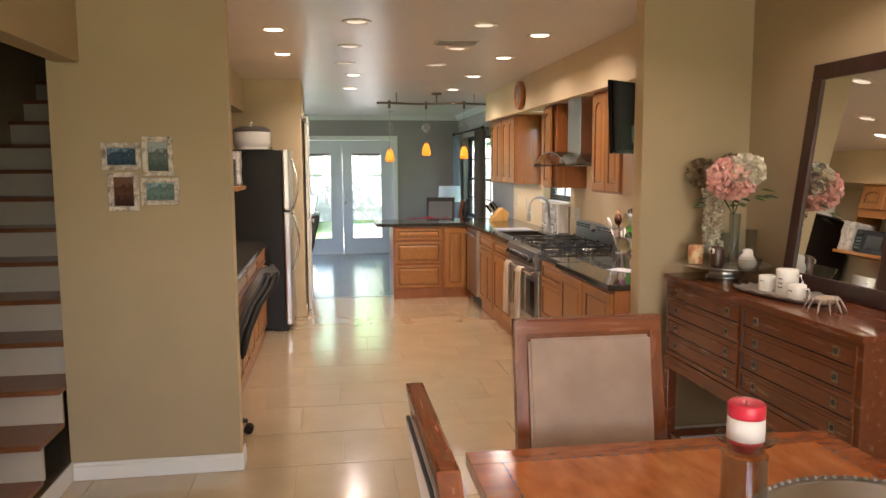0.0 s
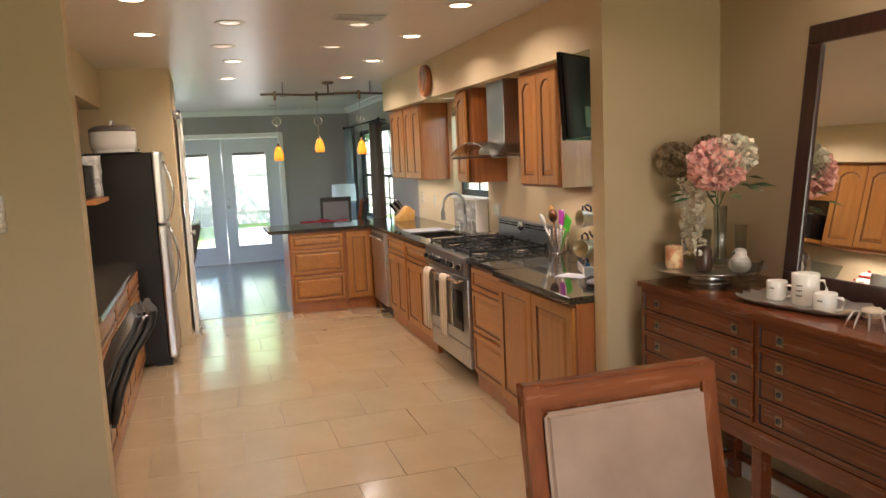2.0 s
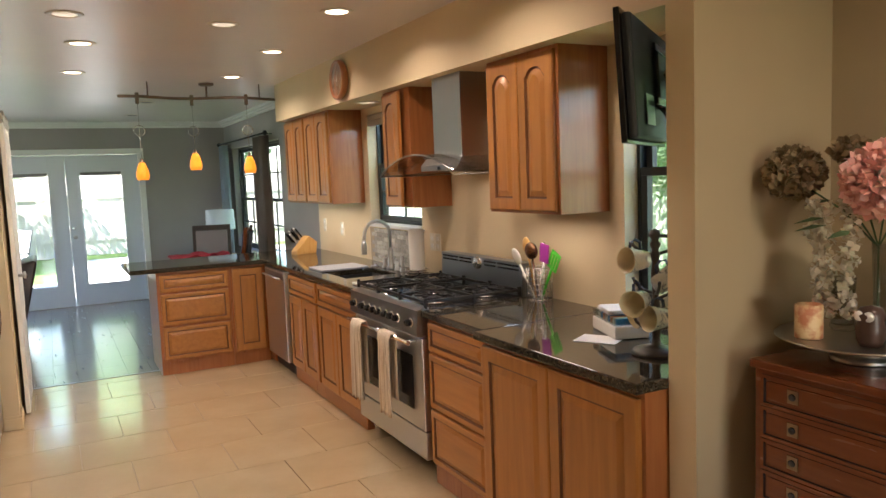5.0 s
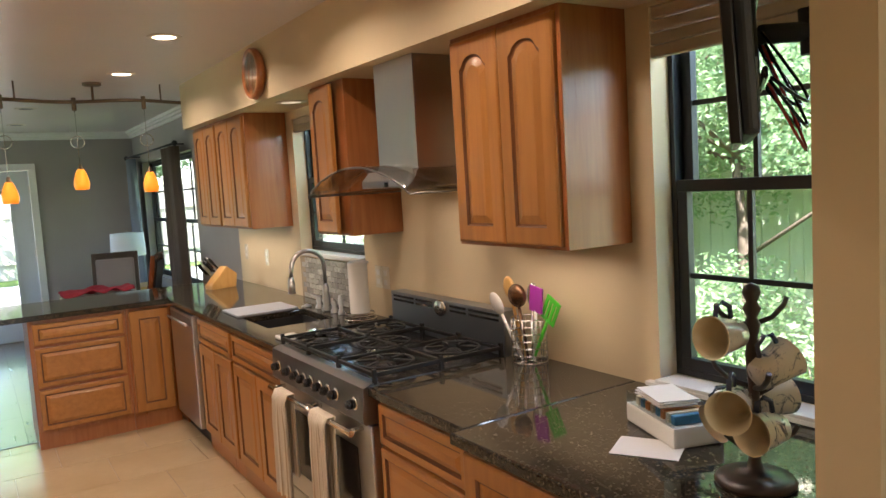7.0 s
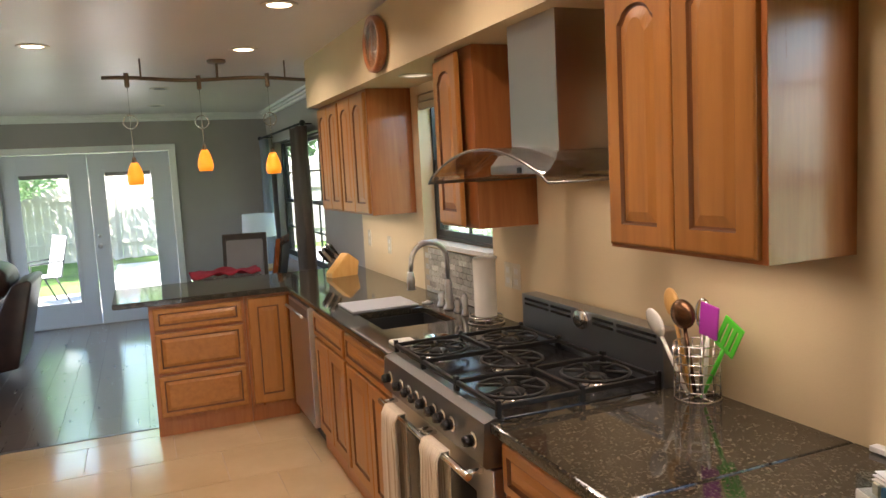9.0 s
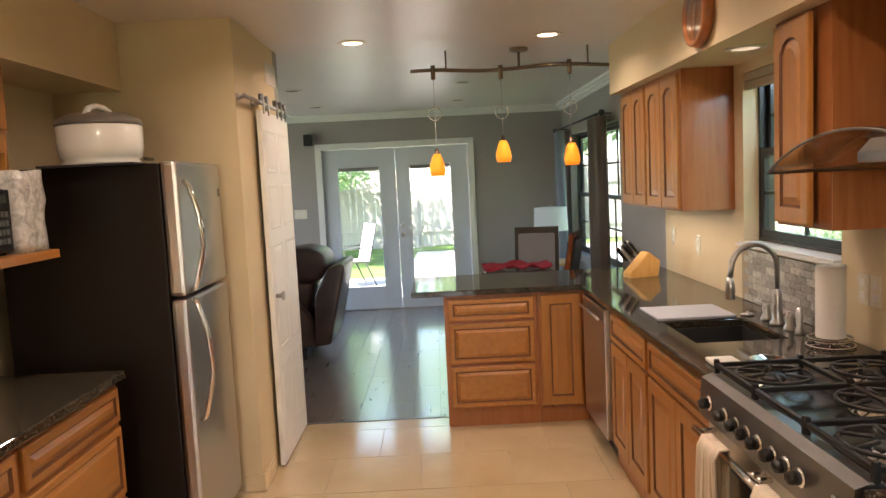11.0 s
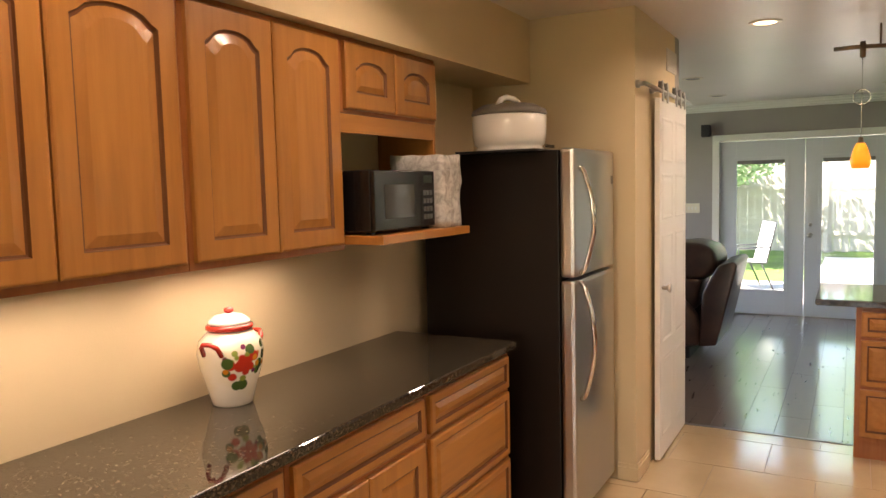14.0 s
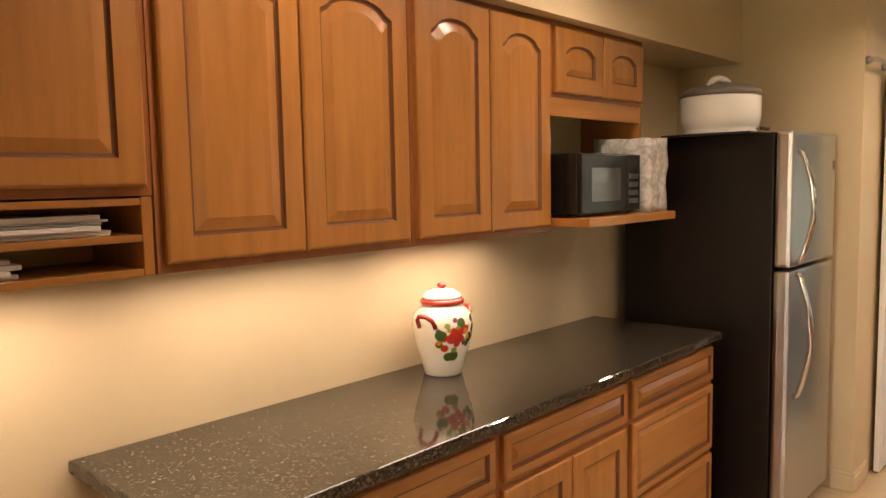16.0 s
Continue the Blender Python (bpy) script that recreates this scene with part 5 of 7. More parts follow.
def mug(centre, way, label):
    e = thing("mug", 0, 0, 0, label, "mug", "mugs on the mug tree")
    way = Vector(way).normalized()
    turn = way.to_track_quat("Z", "X").to_matrix().to_4x4()
    e.matrix_world = Matrix.Translation(Vector(centre) - way * .055) @ turn @ Matrix.Scale(1.04, 4)
    bm = bmesh.new()
    lathe(bm, [(0, .0), (.028, 0), (.031, .003), (.037, .04), (.045, .085), (.0455, .088)], 28, caps=False)
    part("cup_outside", bm, MUGP, e)
    bm = bmesh.new()
    lathe(bm, [(.0455, .0881), (.043, .088), (.035, .042), (.028, .006), (0, .005)], 28, caps=False)
    part("cup_inside", bm, MUG, e)
    bm = bmesh.new()
    tube(bm, [(.042, 0, .072), (.062, 0, .07), (.07, 0, .05), (.06, 0, .028), (.036, 0, .022)], .0055, 8)
    part("mug_handle", bm, MUGH, e)


MUGH = mat("mug_handle_blue", (.05, .06, .10), .25, coat=.4)
MG = "cream and blue printed mug hanging from the mug tree"
side, near = Vector((.87, -.49, 0)), Vector((-.49, -.87, 0))
for a, b, z, way in ((-.066, .03, .345, (-.8, .45, .05)), (-.072, .085, .205, (-.55, .75, -.05)), (.0, .07, .143, (-.88, .42, .05)), (.055, .03, .275, (.85, -.2, .4)), (-.025, -.05, .14, (-.8, .2, -.3)), (.085, -.05, .175, (.9, -.3, .1))):
    mug(Vector((3.37, 7.133, CT + z)) + side * a + near * b, side * way[0] + near * way[1] + Vector((0, 0, way[2])), MG)

# television on its arm
e = thing("television", 3.335, 7.14, 1.65, "black flat television on a swivel wall arm", "television")
e.matrix_world = pose(3.372, 7.135, 1.65, -3, 0, 36)
pbox("screen", (-.35, .35, .0, .02, 0, .415), BLACK, e, .004)
pbox("back_cover", (-.335, .335, -.030, -.0005, .012, .40), BLACKM, e, .012)
pbox("port_panel", (-.20, -.06, -.038, -.0355, .06, .16), DSTEEL, e, .001)
pbox("mount_plate", (.0, .16, -.05, -.0355, .12, .34), BLACKM, e, .004)
for zz in (.14, .32):
    pbox("mount_bar", (-.10, .24, -.06, -.0505, zz - .012, zz + .012), BLACK, e, .003)
bm = bmesh.new()
tube(bm, [(.08, -.06, .24), (.14, -.16, .24)], .022, 10)
tube(bm, [(.14, -.16, .19), (.14, -.16, .29)], .02, 10)
tube(bm, [(.14, -.16, .26), (.20, -.28, .26), (.09, -.46, .28)], .02, 10)
part("swivel_arm", bm, BLACKM, e)
random.seed(3)
for i in range(5):
    bm = bmesh.new()
    a = Vector((-.18 + .05 * i, -.04, .10))
    pts = []
    for k in range(13):
        s = k / 12
        pts.append(a + Vector((.22 * s, -.02 - .07 * math.sin(s * math.pi), .02 - (.10 + .05 * (i % 3)) * math.sin(s * math.pi) + .12 * s)))
    tube(bm, pts, .0035, 6)
    part("cable", bm, BLACK if i != 2 else RED, e)


# ---------- dining room ----------
BRASSD = mat("dark_brass", (.30, .22, .13), .4, .9)
# GROOVE colours the recessed faces of the drawer fronts near black.
GROOVE = mat("groove_dark", (.02, .006, .003), .5)
e = thing("dresser", 3.55, 5.873, 0, "dark mahogany sideboard chest with eight drawers on legs", "dresser")
e.matrix_world = e.matrix_world @ Matrix.Diagonal((1, 1, .983, 1))
HD = .255
pbox("top", (-.27, .27, -.76, .765, .995, 1.02), MAHOG, e, .005)
pbox("carcass", (-HD, .262, -.75, .755, .575, .9945), MAHOG, e, .003)
pbox("apron", (-HD - .004, .262, -.75, .755, .50, .5745), MAHOG, e, .004)
for y0 in (-.748, -.02, .70):
    for x in (-HD - .006, .21):
        pbox("leg", (x, x + .05, y0, y0 + .052, 0, .4995), MAHOG, e, .004)
for x in (-HD + .01, .225):
    pbox("stretcher", (x, x + .022, -.695, -.021, .10, .135), MAHOG, e, .002)
    pbox("stretcher", (x, x + .022, .033, .699, .10, .135), MAHOG, e, .002)
for y in (-.74, -.012, .708):
    pbox("side_stretcher", (-HD + .045, .209, y, y + .03, .10, .135), MAHOG, e, .002)
for col, (a, b) in enumerate(((-.715, -.005), (.03, .725))):
    for r in range(4):
        z0 = .60 + .097 * r
        z1 = z0 + .082
        bm = bmesh.new()
        rings = []
        for ins, w in ((-.006, 0), (-.006, .007), (.004, .007), (.007, -.006), (.0115, -.006), (.0125, .001), (.03, .0012)):
            rings.append([bm.verts.new((-HD - .0005 - w, yy, zz)) for yy, zz in ((a + ins, z0 + ins), (b - ins, z0 + ins), (b - ins, z1 - ins), (a + ins, z1 - ins))])
        for p, q in zip(rings, rings[1:]):
            for k in range(4):
                bm.faces.new((p[k], p[(k + 1) % 4], q[(k + 1) % 4], q[k])).material_index = int(p is rings[2] or p is rings[3] or p is rings[4])
        bm.faces.new(rings[-1])
        d = part("drawer_front", bm, [MAHOG, GROOVE], e)
        for s in (.14, .86):
            yy, zz = a + (b - a) * s, (z0 + z1) / 2
            pbox("pull_plate", (-HD - .006, -HD - .0025, yy - .017, yy + .017, zz - .02, zz + .02), BRASSD, d, .001)
            bm = bmesh.new()
            lathe(bm, [(.010, -HD - .006), (.010, -HD - .010), (.005, -HD - .012), (0, -HD - .012)], 12, 0, yy, zz, axis="x")
            part("pull_ring", bm, BLACKM, d)

# leaning mirror
MFRAME = wood("mirror_frame", (.012, .004, .004), (.03, .009, .007), (.05, .016, .012), .3)
e = new("leaning_mirror")
MH = 1.055
lean = math.degrees(math.asin(.125 / MH))
e.matrix_world = pose(3.665, 5.83, 1.0045, 0, lean, 0)
tagged(e, "tall dark framed mirror leaning on the sideboard", "mirror")
MW = .35
for nm, b in (("bottom_rail", (0, .035, -MW, MW, 0, .075)), ("top_rail", (0, .035, -MW, MW, MH - .075, MH)), ("side_rail", (0, .035, -MW, -MW + .075, .0755, MH - .0755)), ("side_rail", (0, .035, MW - .075, MW, .0755, MH - .0755))):
    pbox(nm, b, MFRAME, e, .007)
bm = bmesh.new()
box(bm, .012, .017, -MW + .07, MW - .07, .07, MH - .07)
part("mirror_glass", bm, MIRROR, e)
bm = bmesh.new()
box(bm, .018, .026, -MW + .06, MW - .06, .06, MH - .06)
part("backing_board", bm, BLACKM, e)

# cake stand and what it carries
PEWTER = mat("pewter", (.5, .48, .45), .3, 1.0)
DT = 1.0032
e = thing("cake_stand", 3.515, 6.44, DT, "pewter footed cake stand on the sideboard", "stand")
bm = bmesh.new()
lathe(bm, [(.085, 0), (.088, .006), (.078, .014), (.072, .02), (.07, .04), (.078, .046), (.085, .05)], 36)
part("foot", bm, PEWTER, e)
bm = bmesh.new()
lathe(bm, [(.085, .0505), (.205, .056), (.235, .068), (.232, .071), (.203, .062), (0, .0605)], 48)
part("plate", bm, PEWTER, e)
PT = DT + .063
e = thing("pillar_candle", 3.405, 6.535, PT, "cream pillar candle with pressed petals", "candle")
CW = mat("candle_wax", (.68, .50, .28), .5)
n = N(CW)
tcn = n.add("ShaderNodeTexCoord")
n.color(n.ramp(n.noise(tcn.outputs["Object"], 24, 3), (.42, (.70, .52, .28)), (.58, (.50, .20, .10))))
bm = bmesh.new()
lathe(bm, [(.037, 0), (.038, .003), (.038, .095), (.034, .098), (.028, .09), (0, .088)], 28)
part("wax", bm, CW, e)
e = thing("owl_ornament", 3.44, 6.375, PT, "small dark brown owl ornament", "ornament")
bm = bmesh.new()
lathe(bm, [(.028, 0), (.036, .02), (.038, .05), (.033, .068), (.036, .085), (.028, .104), (0, .112)], 20)
part("figure_body", bm, mat("owl_brown", (.06, .03, .02), .35), e)
for s in (-1, 1):
    bm = bmesh.new()
    lathe(bm, [(.0, -.034), (.014, -.033), (.014, -.028)], 14, 0, s * .014, .084, axis="x")
    part("eye_disc", bm, WHITEC, e)
e = thing("bird_ornament", 3.55, 6.285, PT, "white speckled bird ornament", "ornament")
SPK = paint("speckled_white", (.62, .58, .52), .5, .35, 1.0)
bm = bmesh.new()
lathe(bm, [(.026, 0), (.042, .016), (.045, .036), (.036, .058), (.026, .070), (.028, .084), (.020, .098), (0, .103)], 20)
part("figure_body", bm, SPK, e)
bm = bmesh.new()
tube(bm, [(-.02, 0, .084), (-.042, 0, .079)], [.007, .001], 8)
part("beak", bm, BLACKM, e)
for x, y, h, r, lab in ((3.55, 6.41, .27, .030, "tall clear glass vase holding silk flowers"), (3.56, 6.535, .16, .036, "clear stemmed glass behind the flowers"), (3.61, 6.355, .19, .028, "slim clear glass vase beside the flowers")):
    e = thing("glass_vase", x, y, PT, lab, "vase", "vases on the cake stand")
    bm = bmesh.new()
    lathe(bm, [(0, .002), (r * .9, .002), (r, .012), (r * .8, h * .4), (r, h), (r - .003, h), (r * .8 - .003, h * .4), (r - .004, .02), (0, .018)], 28)
    part("glass_body", bm, CLEAR, e)


def petals(bm, c, r, count, size, squash=1.0, seed=1, slot=0, stand=.35):
    """A ball of small cupped petals round c."""
    rnd = random.Random(seed)
    for i in range(count):
        z = 1 - 2 * (i + .5) / count
        a = i * 2.39996 + rnd.uniform(-.2, .2)
        q = math.sqrt(1 - z * z)
        d = Vector((q * math.cos(a), q * math.sin(a), z))
        p = Vector(c) + Vector((d.x, d.y, d.z * squash)) * r * rnd.uniform(.82, 1.04)
        t = d.orthogonal().normalized()
        t.rotate(Matrix.Rotation(rnd.uniform(0, 6.28), 3, d))
        s = d.cross(t)
        sz = size * rnd.uniform(.7, 1.25)
        up = (d + t * rnd.uniform(-stand, stand) * 2).normalized()
        base = p - up * sz * .5
        v0 = bm.verts.new(base)
        v1 = bm.verts.new(base + up * sz * .6 + s * sz * .55)
        v2 = bm.verts.new(base + up * sz * 1.05 + t * sz * .15)
        v3 = bm.verts.new(base + up * sz * .6 - s * sz * .55)
        vm = bm.verts.new(base + up * sz * .55 + t * sz * .12)
        for f in ((v0, v1, vm), (v1, v2, vm), (v2, v3, vm), (v3, v0, vm)):
            fc = bm.faces.new(f)
            fc.smooth, fc.material_index = True, slot


def petal_mat(name, a, b):
    m = mat(name, a, .7)
    n = N(m)
    g = n.add("ShaderNodeNewGeometry")
    n.color(n.ramp(g.outputs["Random Per Island"], (.0, a), (1.0, b)))
    n.b.inputs["Subsurface Weight"].default_value = .1
    return m


PINK = petal_mat("silk_pink", (.82, .38, .33), (.94, .62, .55))
IVORY = petal_mat("silk_ivory", (.62, .55, .42), (.78, .72, .58))
DRIED = petal_mat("dried_hydrangea", (.20, .14, .07), (.36, .27, .15))
LEAFD = petal_mat("silk_leaf", (.03, .06, .02), (.07, .12, .04))
e = thing("silk_flowers", 3.55, 6.425, 1.303, "silk flowers in pink, ivory and dried tan", "flowers")
bm = bmesh.new()
petals(bm, (-.05, -.06, .21), .115, 800, .027, .9, 2)
petals(bm, (-.05, -.06, .21), .075, 160, .034, .9, 3)
part("pink_bloom", bm, PINK, e)
bm = bmesh.new()
petals(bm, (.0, -.09, .25), .092, 620, .026, .85, 4)
petals(bm, (.0, -.10, .24), .07, 120, .03, .85, 14)
part("ivory_bloom", bm, IVORY, e)
bm = bmesh.new()
petals(bm, (-.05, .23, .235), .085, 520, .024, .9, 5)
petals(bm, (.03, .11, .30), .05, 90, .026, .7, 6)
part("dried_bloom", bm, DRIED, e)
bm = bmesh.new()
rnd = random.Random(7)
for s in range(5):
    ox, oy = -.06 + rnd.uniform(-.03, .03), .04 + .026 * s
    for k in range(13):
        petals(bm, (ox + rnd.uniform(-.012, .012), oy + rnd.uniform(-.016, .016), .14 - .026 * k), .016 * (1.15 - k / 18), 9, .019, 1, 100 * s + k)
part("hanging_blossom", bm, IVORY, e)
bm = bmesh.new()
for (x0, y0, z0) in ((-.04, -.05, .16), (.02, -.10, .20), (-.04, .21, .20), (-.05, .08, .13), (.02, .10, .26)):
    tube(bm, [(.0, .0, -.18), (.0, .0, .02), (x0 / 2, y0 / 2, (z0 + .02) / 2 + .02), (x0, y0, z0)], .0028, 6)
part("stems", bm, LEAFD, e)
bm = bmesh.new()
for i in range(16):
    a = rnd.uniform(0, 6.28)
    c = Vector((-.02 + .13 * math.cos(a), -.03 + .15 * math.sin(a), .10 + rnd.uniform(-.03, .07)))
    d = Vector((math.cos(a), math.sin(a), -.2)).normalized()
    s = Vector((-d.y, d.x, 0)) * .024
    v = [bm.verts.new(c), bm.verts.new(c + d * .04 + s), bm.verts.new(c + d * .09), bm.verts.new(c + d * .04 - s), bm.verts.new(c + d * .04 + Vector((0, 0, .01)))]
    for f in ((0, 1, 4), (1, 2, 4), (2, 3, 4), (3, 0, 4)):
        bm.faces.new([v[k] for k in f])
part("leaves", bm, LEAFD, e)

e = thing("crystal_goblet", 3.49, 6.17, DT, "cut crystal goblet on the sideboard", "glass")
bm = bmesh.new()
lathe(bm, [(.038, .0), (.038, .004), (.008, .012), (.007, .036), (.034, .054), (.052, .088), (.064, .132), (.061, .132), (.048, .088), (.03, .059), (0, .052)], 20, smooth=False)
part("goblet_bowl", bm, CLEAR, e)

TRAYM = mat("hammered_pewter", (.55, .52, .48), .35, .8)
n = N(TRAYM)
n.bump(n.noise(n.coords(), 60, 3), .4, .004)
e = thing("serving_tray", 3.480, 5.865, DT, "wavy edged pewter serving tray with white cups", "tray", rz=12)
bm = bmesh.new()
K = 72
loops = []
for s, z, wv in ((0, .004, 0), (.7, .004, 0), (.86, .010, 0), (1, .022, .035), (1.0, .019, .035), (.86, .006, 0), (.7, .0, 0), (0, 0, 0)):
    ring = []
    for k in range(K):
        a = 2 * math.pi * k / K
        f = (abs(math.cos(a)) ** 4 + abs(math.sin(a)) ** 4) ** -.25
        w = 1 + wv * math.sin(a * 16)
        ring.append(bm.verts.new((.115 * s * f * w * math.cos(a), .24 * s * f * w * math.sin(a), z + (wv * .1 * math.sin(a * 16)))) if s else None)
    loops.append(ring)
for a, b in zip(loops, loops[1:]):
    if a[0] is None or b[0] is None:
        continue
    for k in range(K):
        bm.faces.new((a[k], a[(k + 1) % K], b[(k + 1) % K], b[k])).smooth = True
bm.faces.new(loops[1])
bm.faces.new(loops[6])
part("tray_body", bm, TRAYM, e)


def crock(name, x, y, r, h, turn, label, spout=False, n_lines=1):
    e = thing(name, x, y, DT + .005, label, "cup", rz=turn)
    bm = bmesh.new()
    lathe(bm, [(0, 0), (r * .92, 0), (r, .006), (r * .98, h * .6), (r, h - .003), (r - .002, h), (r - .005, h - .003), (r * .9, .01), (0, .009)], 32)
    part("body", bm, WHITEC, e)
    bm = bmesh.new()
    tube(bm, [(0, -r + .002, h * .8), (0, -r - .018, h * .82), (0, -r - .028, h * .55), (0, -r - .018, h * .25), (0, -r + .002, h * .2)], .005, 8)
    part("handle", bm, WHITEC, e)
    for k in range(n_lines):
        bm = bmesh.new()
        for j in range(4):
            a = math.pi - .22 + .12 * j
            for t in range(1):
                x0, y0 = (r + .0006) * math.cos(a), (r + .0006) * math.sin(a)
                x1, y1 = (r + .0006) * math.cos(a + .08), (r + .0006) * math.sin(a + .08)
                z = h * (.62 - .16 * k)
                bm.faces.new([bm.verts.new(p) for p in ((x0, y0, z), (x1, y1, z), (x1, y1, z + .006), (x0, y0, z + .006))])
        part("lettering", bm, BLACKM, e)
    return e


crock("coffee_cup", 3.480, 5.995, .038, .072, 20, "white cup with small dark lettering on the tray")
crock("cream_jug", 3.500, 5.875, .048, .115, 20, "white stoneware jug with dark lettering on the tray", n_lines=3)
crock("coffee_cup", 3.450, 5.735, .040, .070, 20, "white cup with small lettering at the tray edge")

e = thing("crab_ornament", 3.440, 5.535, DT, "carved bone and metal crab ornament", "ornament")
BONE = mat("bone", (.45, .37, .27), .4)
bm = bmesh.new()
lathe(bm, [(0, .028), (.03, .03), (.036, .042), (.028, .058), (0, .066)], 20)
part("shell", bm, BONE, e)
for k in range(8):
    a = math.radians(150 + 33 * k)
    bm = bmesh.new()
    d = Vector((math.cos(a), math.sin(a), 0))
    tube(bm, [d * .028 + Vector((0, 0, .042)), d * .055 + Vector((0, 0, .05)), d * .072 + Vector((0, 0, .02)), d * .08], [.005, .005, .004, .002], 6)
    part("leg", bm, PEWTER, e)
for a in (100, 60):
    d = Vector((math.cos(radians(a)), math.sin(radians(a)), 0))
    bm = bmesh.new()
    tube(bm, [d * .03 + Vector((0, 0, .04)), d * .07 + Vector((0, 0, .035)), d * .10 + Vector((-.01, 0, .03))], [.006, .010, .002], 8)
    part("claw", bm, BONE, e)

# dining table, chairs
TX0, TX1, TY0, TY1 = 1.875, 3.01, 3.25, 4.93
e = thing("dining_table", (TX0 + TX1) / 2, (TY0 + TY1) / 2, 0, "polished burl wood dining table with inlaid border", "table")
hx, hy = (TX1 - TX0) / 2, (TY1 - TY0) / 2
pbox("tabletop", (-hx + .09, hx - .09, -hy + .09, hy - .09, .72, .76), TABLEW, e, .0005)
for nm, b in (("border_band", (-hx, hx, hy - .0895, hy, .72, .76)), ("border_band", (-hx, hx, -hy, -hy + .0895, .72, .76)), ("border_band", (-hx, -hx + .0895, -hy + .09, hy - .09, .72, .76)), ("border_band", (hx - .0895, hx, -hy + .09, hy - .09, .72, .76))):
    pbox(nm, b, wood("table_border", (.16, .04, .012), (.30, .085, .024), (.42, .14, .04), .2, (3, 9, 3), .6) if "table_border" not in bpy.data.materials else bpy.data.materials["table_border"], e, .002)
bm = bmesh.new()
for x in (-hx + .09, hx - .09):
    for k in range(int((2 * hy - .18) / .02)):
        if k % 2 == 0:
            box(bm, x - .003, x + .003, -hy + .09 + .02 * k, -hy + .108 + .02 * k, .7598, .7604)
for y in (-hy + .09, hy - .09):
    for k in range(int((2 * hx - .18) / .02)):
        if k % 2 == 0:
            box(bm, -hx + .09 + .02 * k, -hx + .108 + .02 * k, y - .003, y + .003, .7598, .7604)
part("inlay_line", bm, BLACKM, e)
pbox("apron", (-hx + .06, hx - .06, -hy + .06, hy - .06, .64, .7195), CHAIRW, e, .003)
for sx in (-1, 1):
    for sy in (-1, 1):
        bm = bmesh.new()
        x, y = sx * (hx - .09), sy * (hy - .09)
        box(bm, x - .035, x + .035, y - .035, y + .035, 0, .6395, .006)
        part("leg", bm, CHAIRW, e)


def chair(name, x, y, turn, label, back_h=1.08, cloth=None):
    """A dining chair whose front looks along its own -y; its back's top is at y = +0.24."""
    e = thing(name, x, y, 0, label, "chair", "dining chairs", rz=turn)
    pbox("seat_frame", (-.235, .235, -.24, .20, .40, .455), CHAIRW, e, .006)
    pbox("seat", (-.225, .225, -.23, .15, .4555, .505), cloth or FABRIC, e, .022)
    for sx in (-1, 1):
        bm = bmesh.new()
        pr = [(.16, 0), (.19, .2), (.18, .45), (.20, .7), (.245, .95), (.262, back_h - .002)]
        for (y0, z0), (y1, z1) in zip(pr, pr[1:]):
            vs = [bm.verts.new((sx * .235 + dx, yy + dy, zz)) for yy, zz in ((y0, z0), (y1, z1)) for dx, dy in ((-.02, -.02), (.02, -.02), (.02, .02), (-.02, .02))]
            for k in range(4):
                bm.faces.new((vs[k], vs[(k + 1) % 4], vs[4 + (k + 1) % 4], vs[4 + k]))
        bmesh.ops.remove_doubles(bm, verts=bm.verts, dist=1e-4)
        part("back_leg", bm, CHAIRW, e)
        bm = bmesh.new()
        box(bm, sx * .215 - .022, sx * .215 + .022, -.23, -.186, 0, .3995, .005)
        part("front_leg", bm, CHAIRW, e)

    def slopebox(nm, x0, x1, z0, z1, d0, d1, m_, bev):
        bm = bmesh.new()
        box(bm, x0, x1, d0, d1, z0, z1, 0)
        bmesh.ops.subdivide_edges(bm, edges=[q for q in bm.edges if abs(q.verts[0].co.z - q.verts[1].co.z) > .05], cuts=6, use_grid_fill=True)
        for v in bm.verts:
            zz = v.co.z
            yb = np.interp(zz, [.45, .7, .95, back_h], [.18, .20, .245, .262])
            curve = -.016 * (1 - (v.co.x / .25) ** 2)
            v.co.y += float(yb) + .0 * curve
        if bev:
            sharp = [q for q in bm.edges if q.calc_face_angle(0) > .8]
            bmesh.ops.bevel(bm, geom=sharp, offset=bev, segments=3, affect="EDGES")
        for f in bm.faces:
            f.smooth = bev > .01
        return part(nm, bm, m_, e)

    slopebox("top_rail", -.256, .256, back_h - .055, back_h, -.021, .021, CHAIRH, .007)
    slopebox("bottom_rail", -.214, .214, .56, .61, -.018, .018, CHAIRW, .004)
    slopebox("back_panel", -.2145, .2145, .611, back_h - .056, -.012, .012, CHAIRW, 0)
    slopebox("back_cushion", -.212, .212, .625, back_h - .062, .0125, .034, cloth or FABRIC, .010)
    slopebox("front_cushion", -.212, .212, .625, back_h - .062, -.036, -.0125, cloth or FABRIC, .010)
    bm = bmesh.new()
    ctr = []
    for x_, z_ in ((-.212, .625), (.212, .625), (.212, back_h - .062), (-.212, back_h - .062)):
        yb = float(np.interp(z_, [.45, .7, .95, back_h], [.18, .20, .245, .262]))
        ctr.append((x_ * .985, yb + .028, z_))
    pts = []
    for k in range(4):
        p, q = Vector(ctr[k]), Vector(ctr[(k + 1) % 4])
        pts += [p.lerp(q, s) for s in (.03, .25, .5, .75, .97)]
    for v in pts:
        v.y = float(np.interp(v.z, [.45, .7, .95, back_h], [.18, .20, .245, .262])) + .030
    tube(bm, pts, .0045, 6, closed=True)
    part("piping", bm, BLACKM, e)
    return e


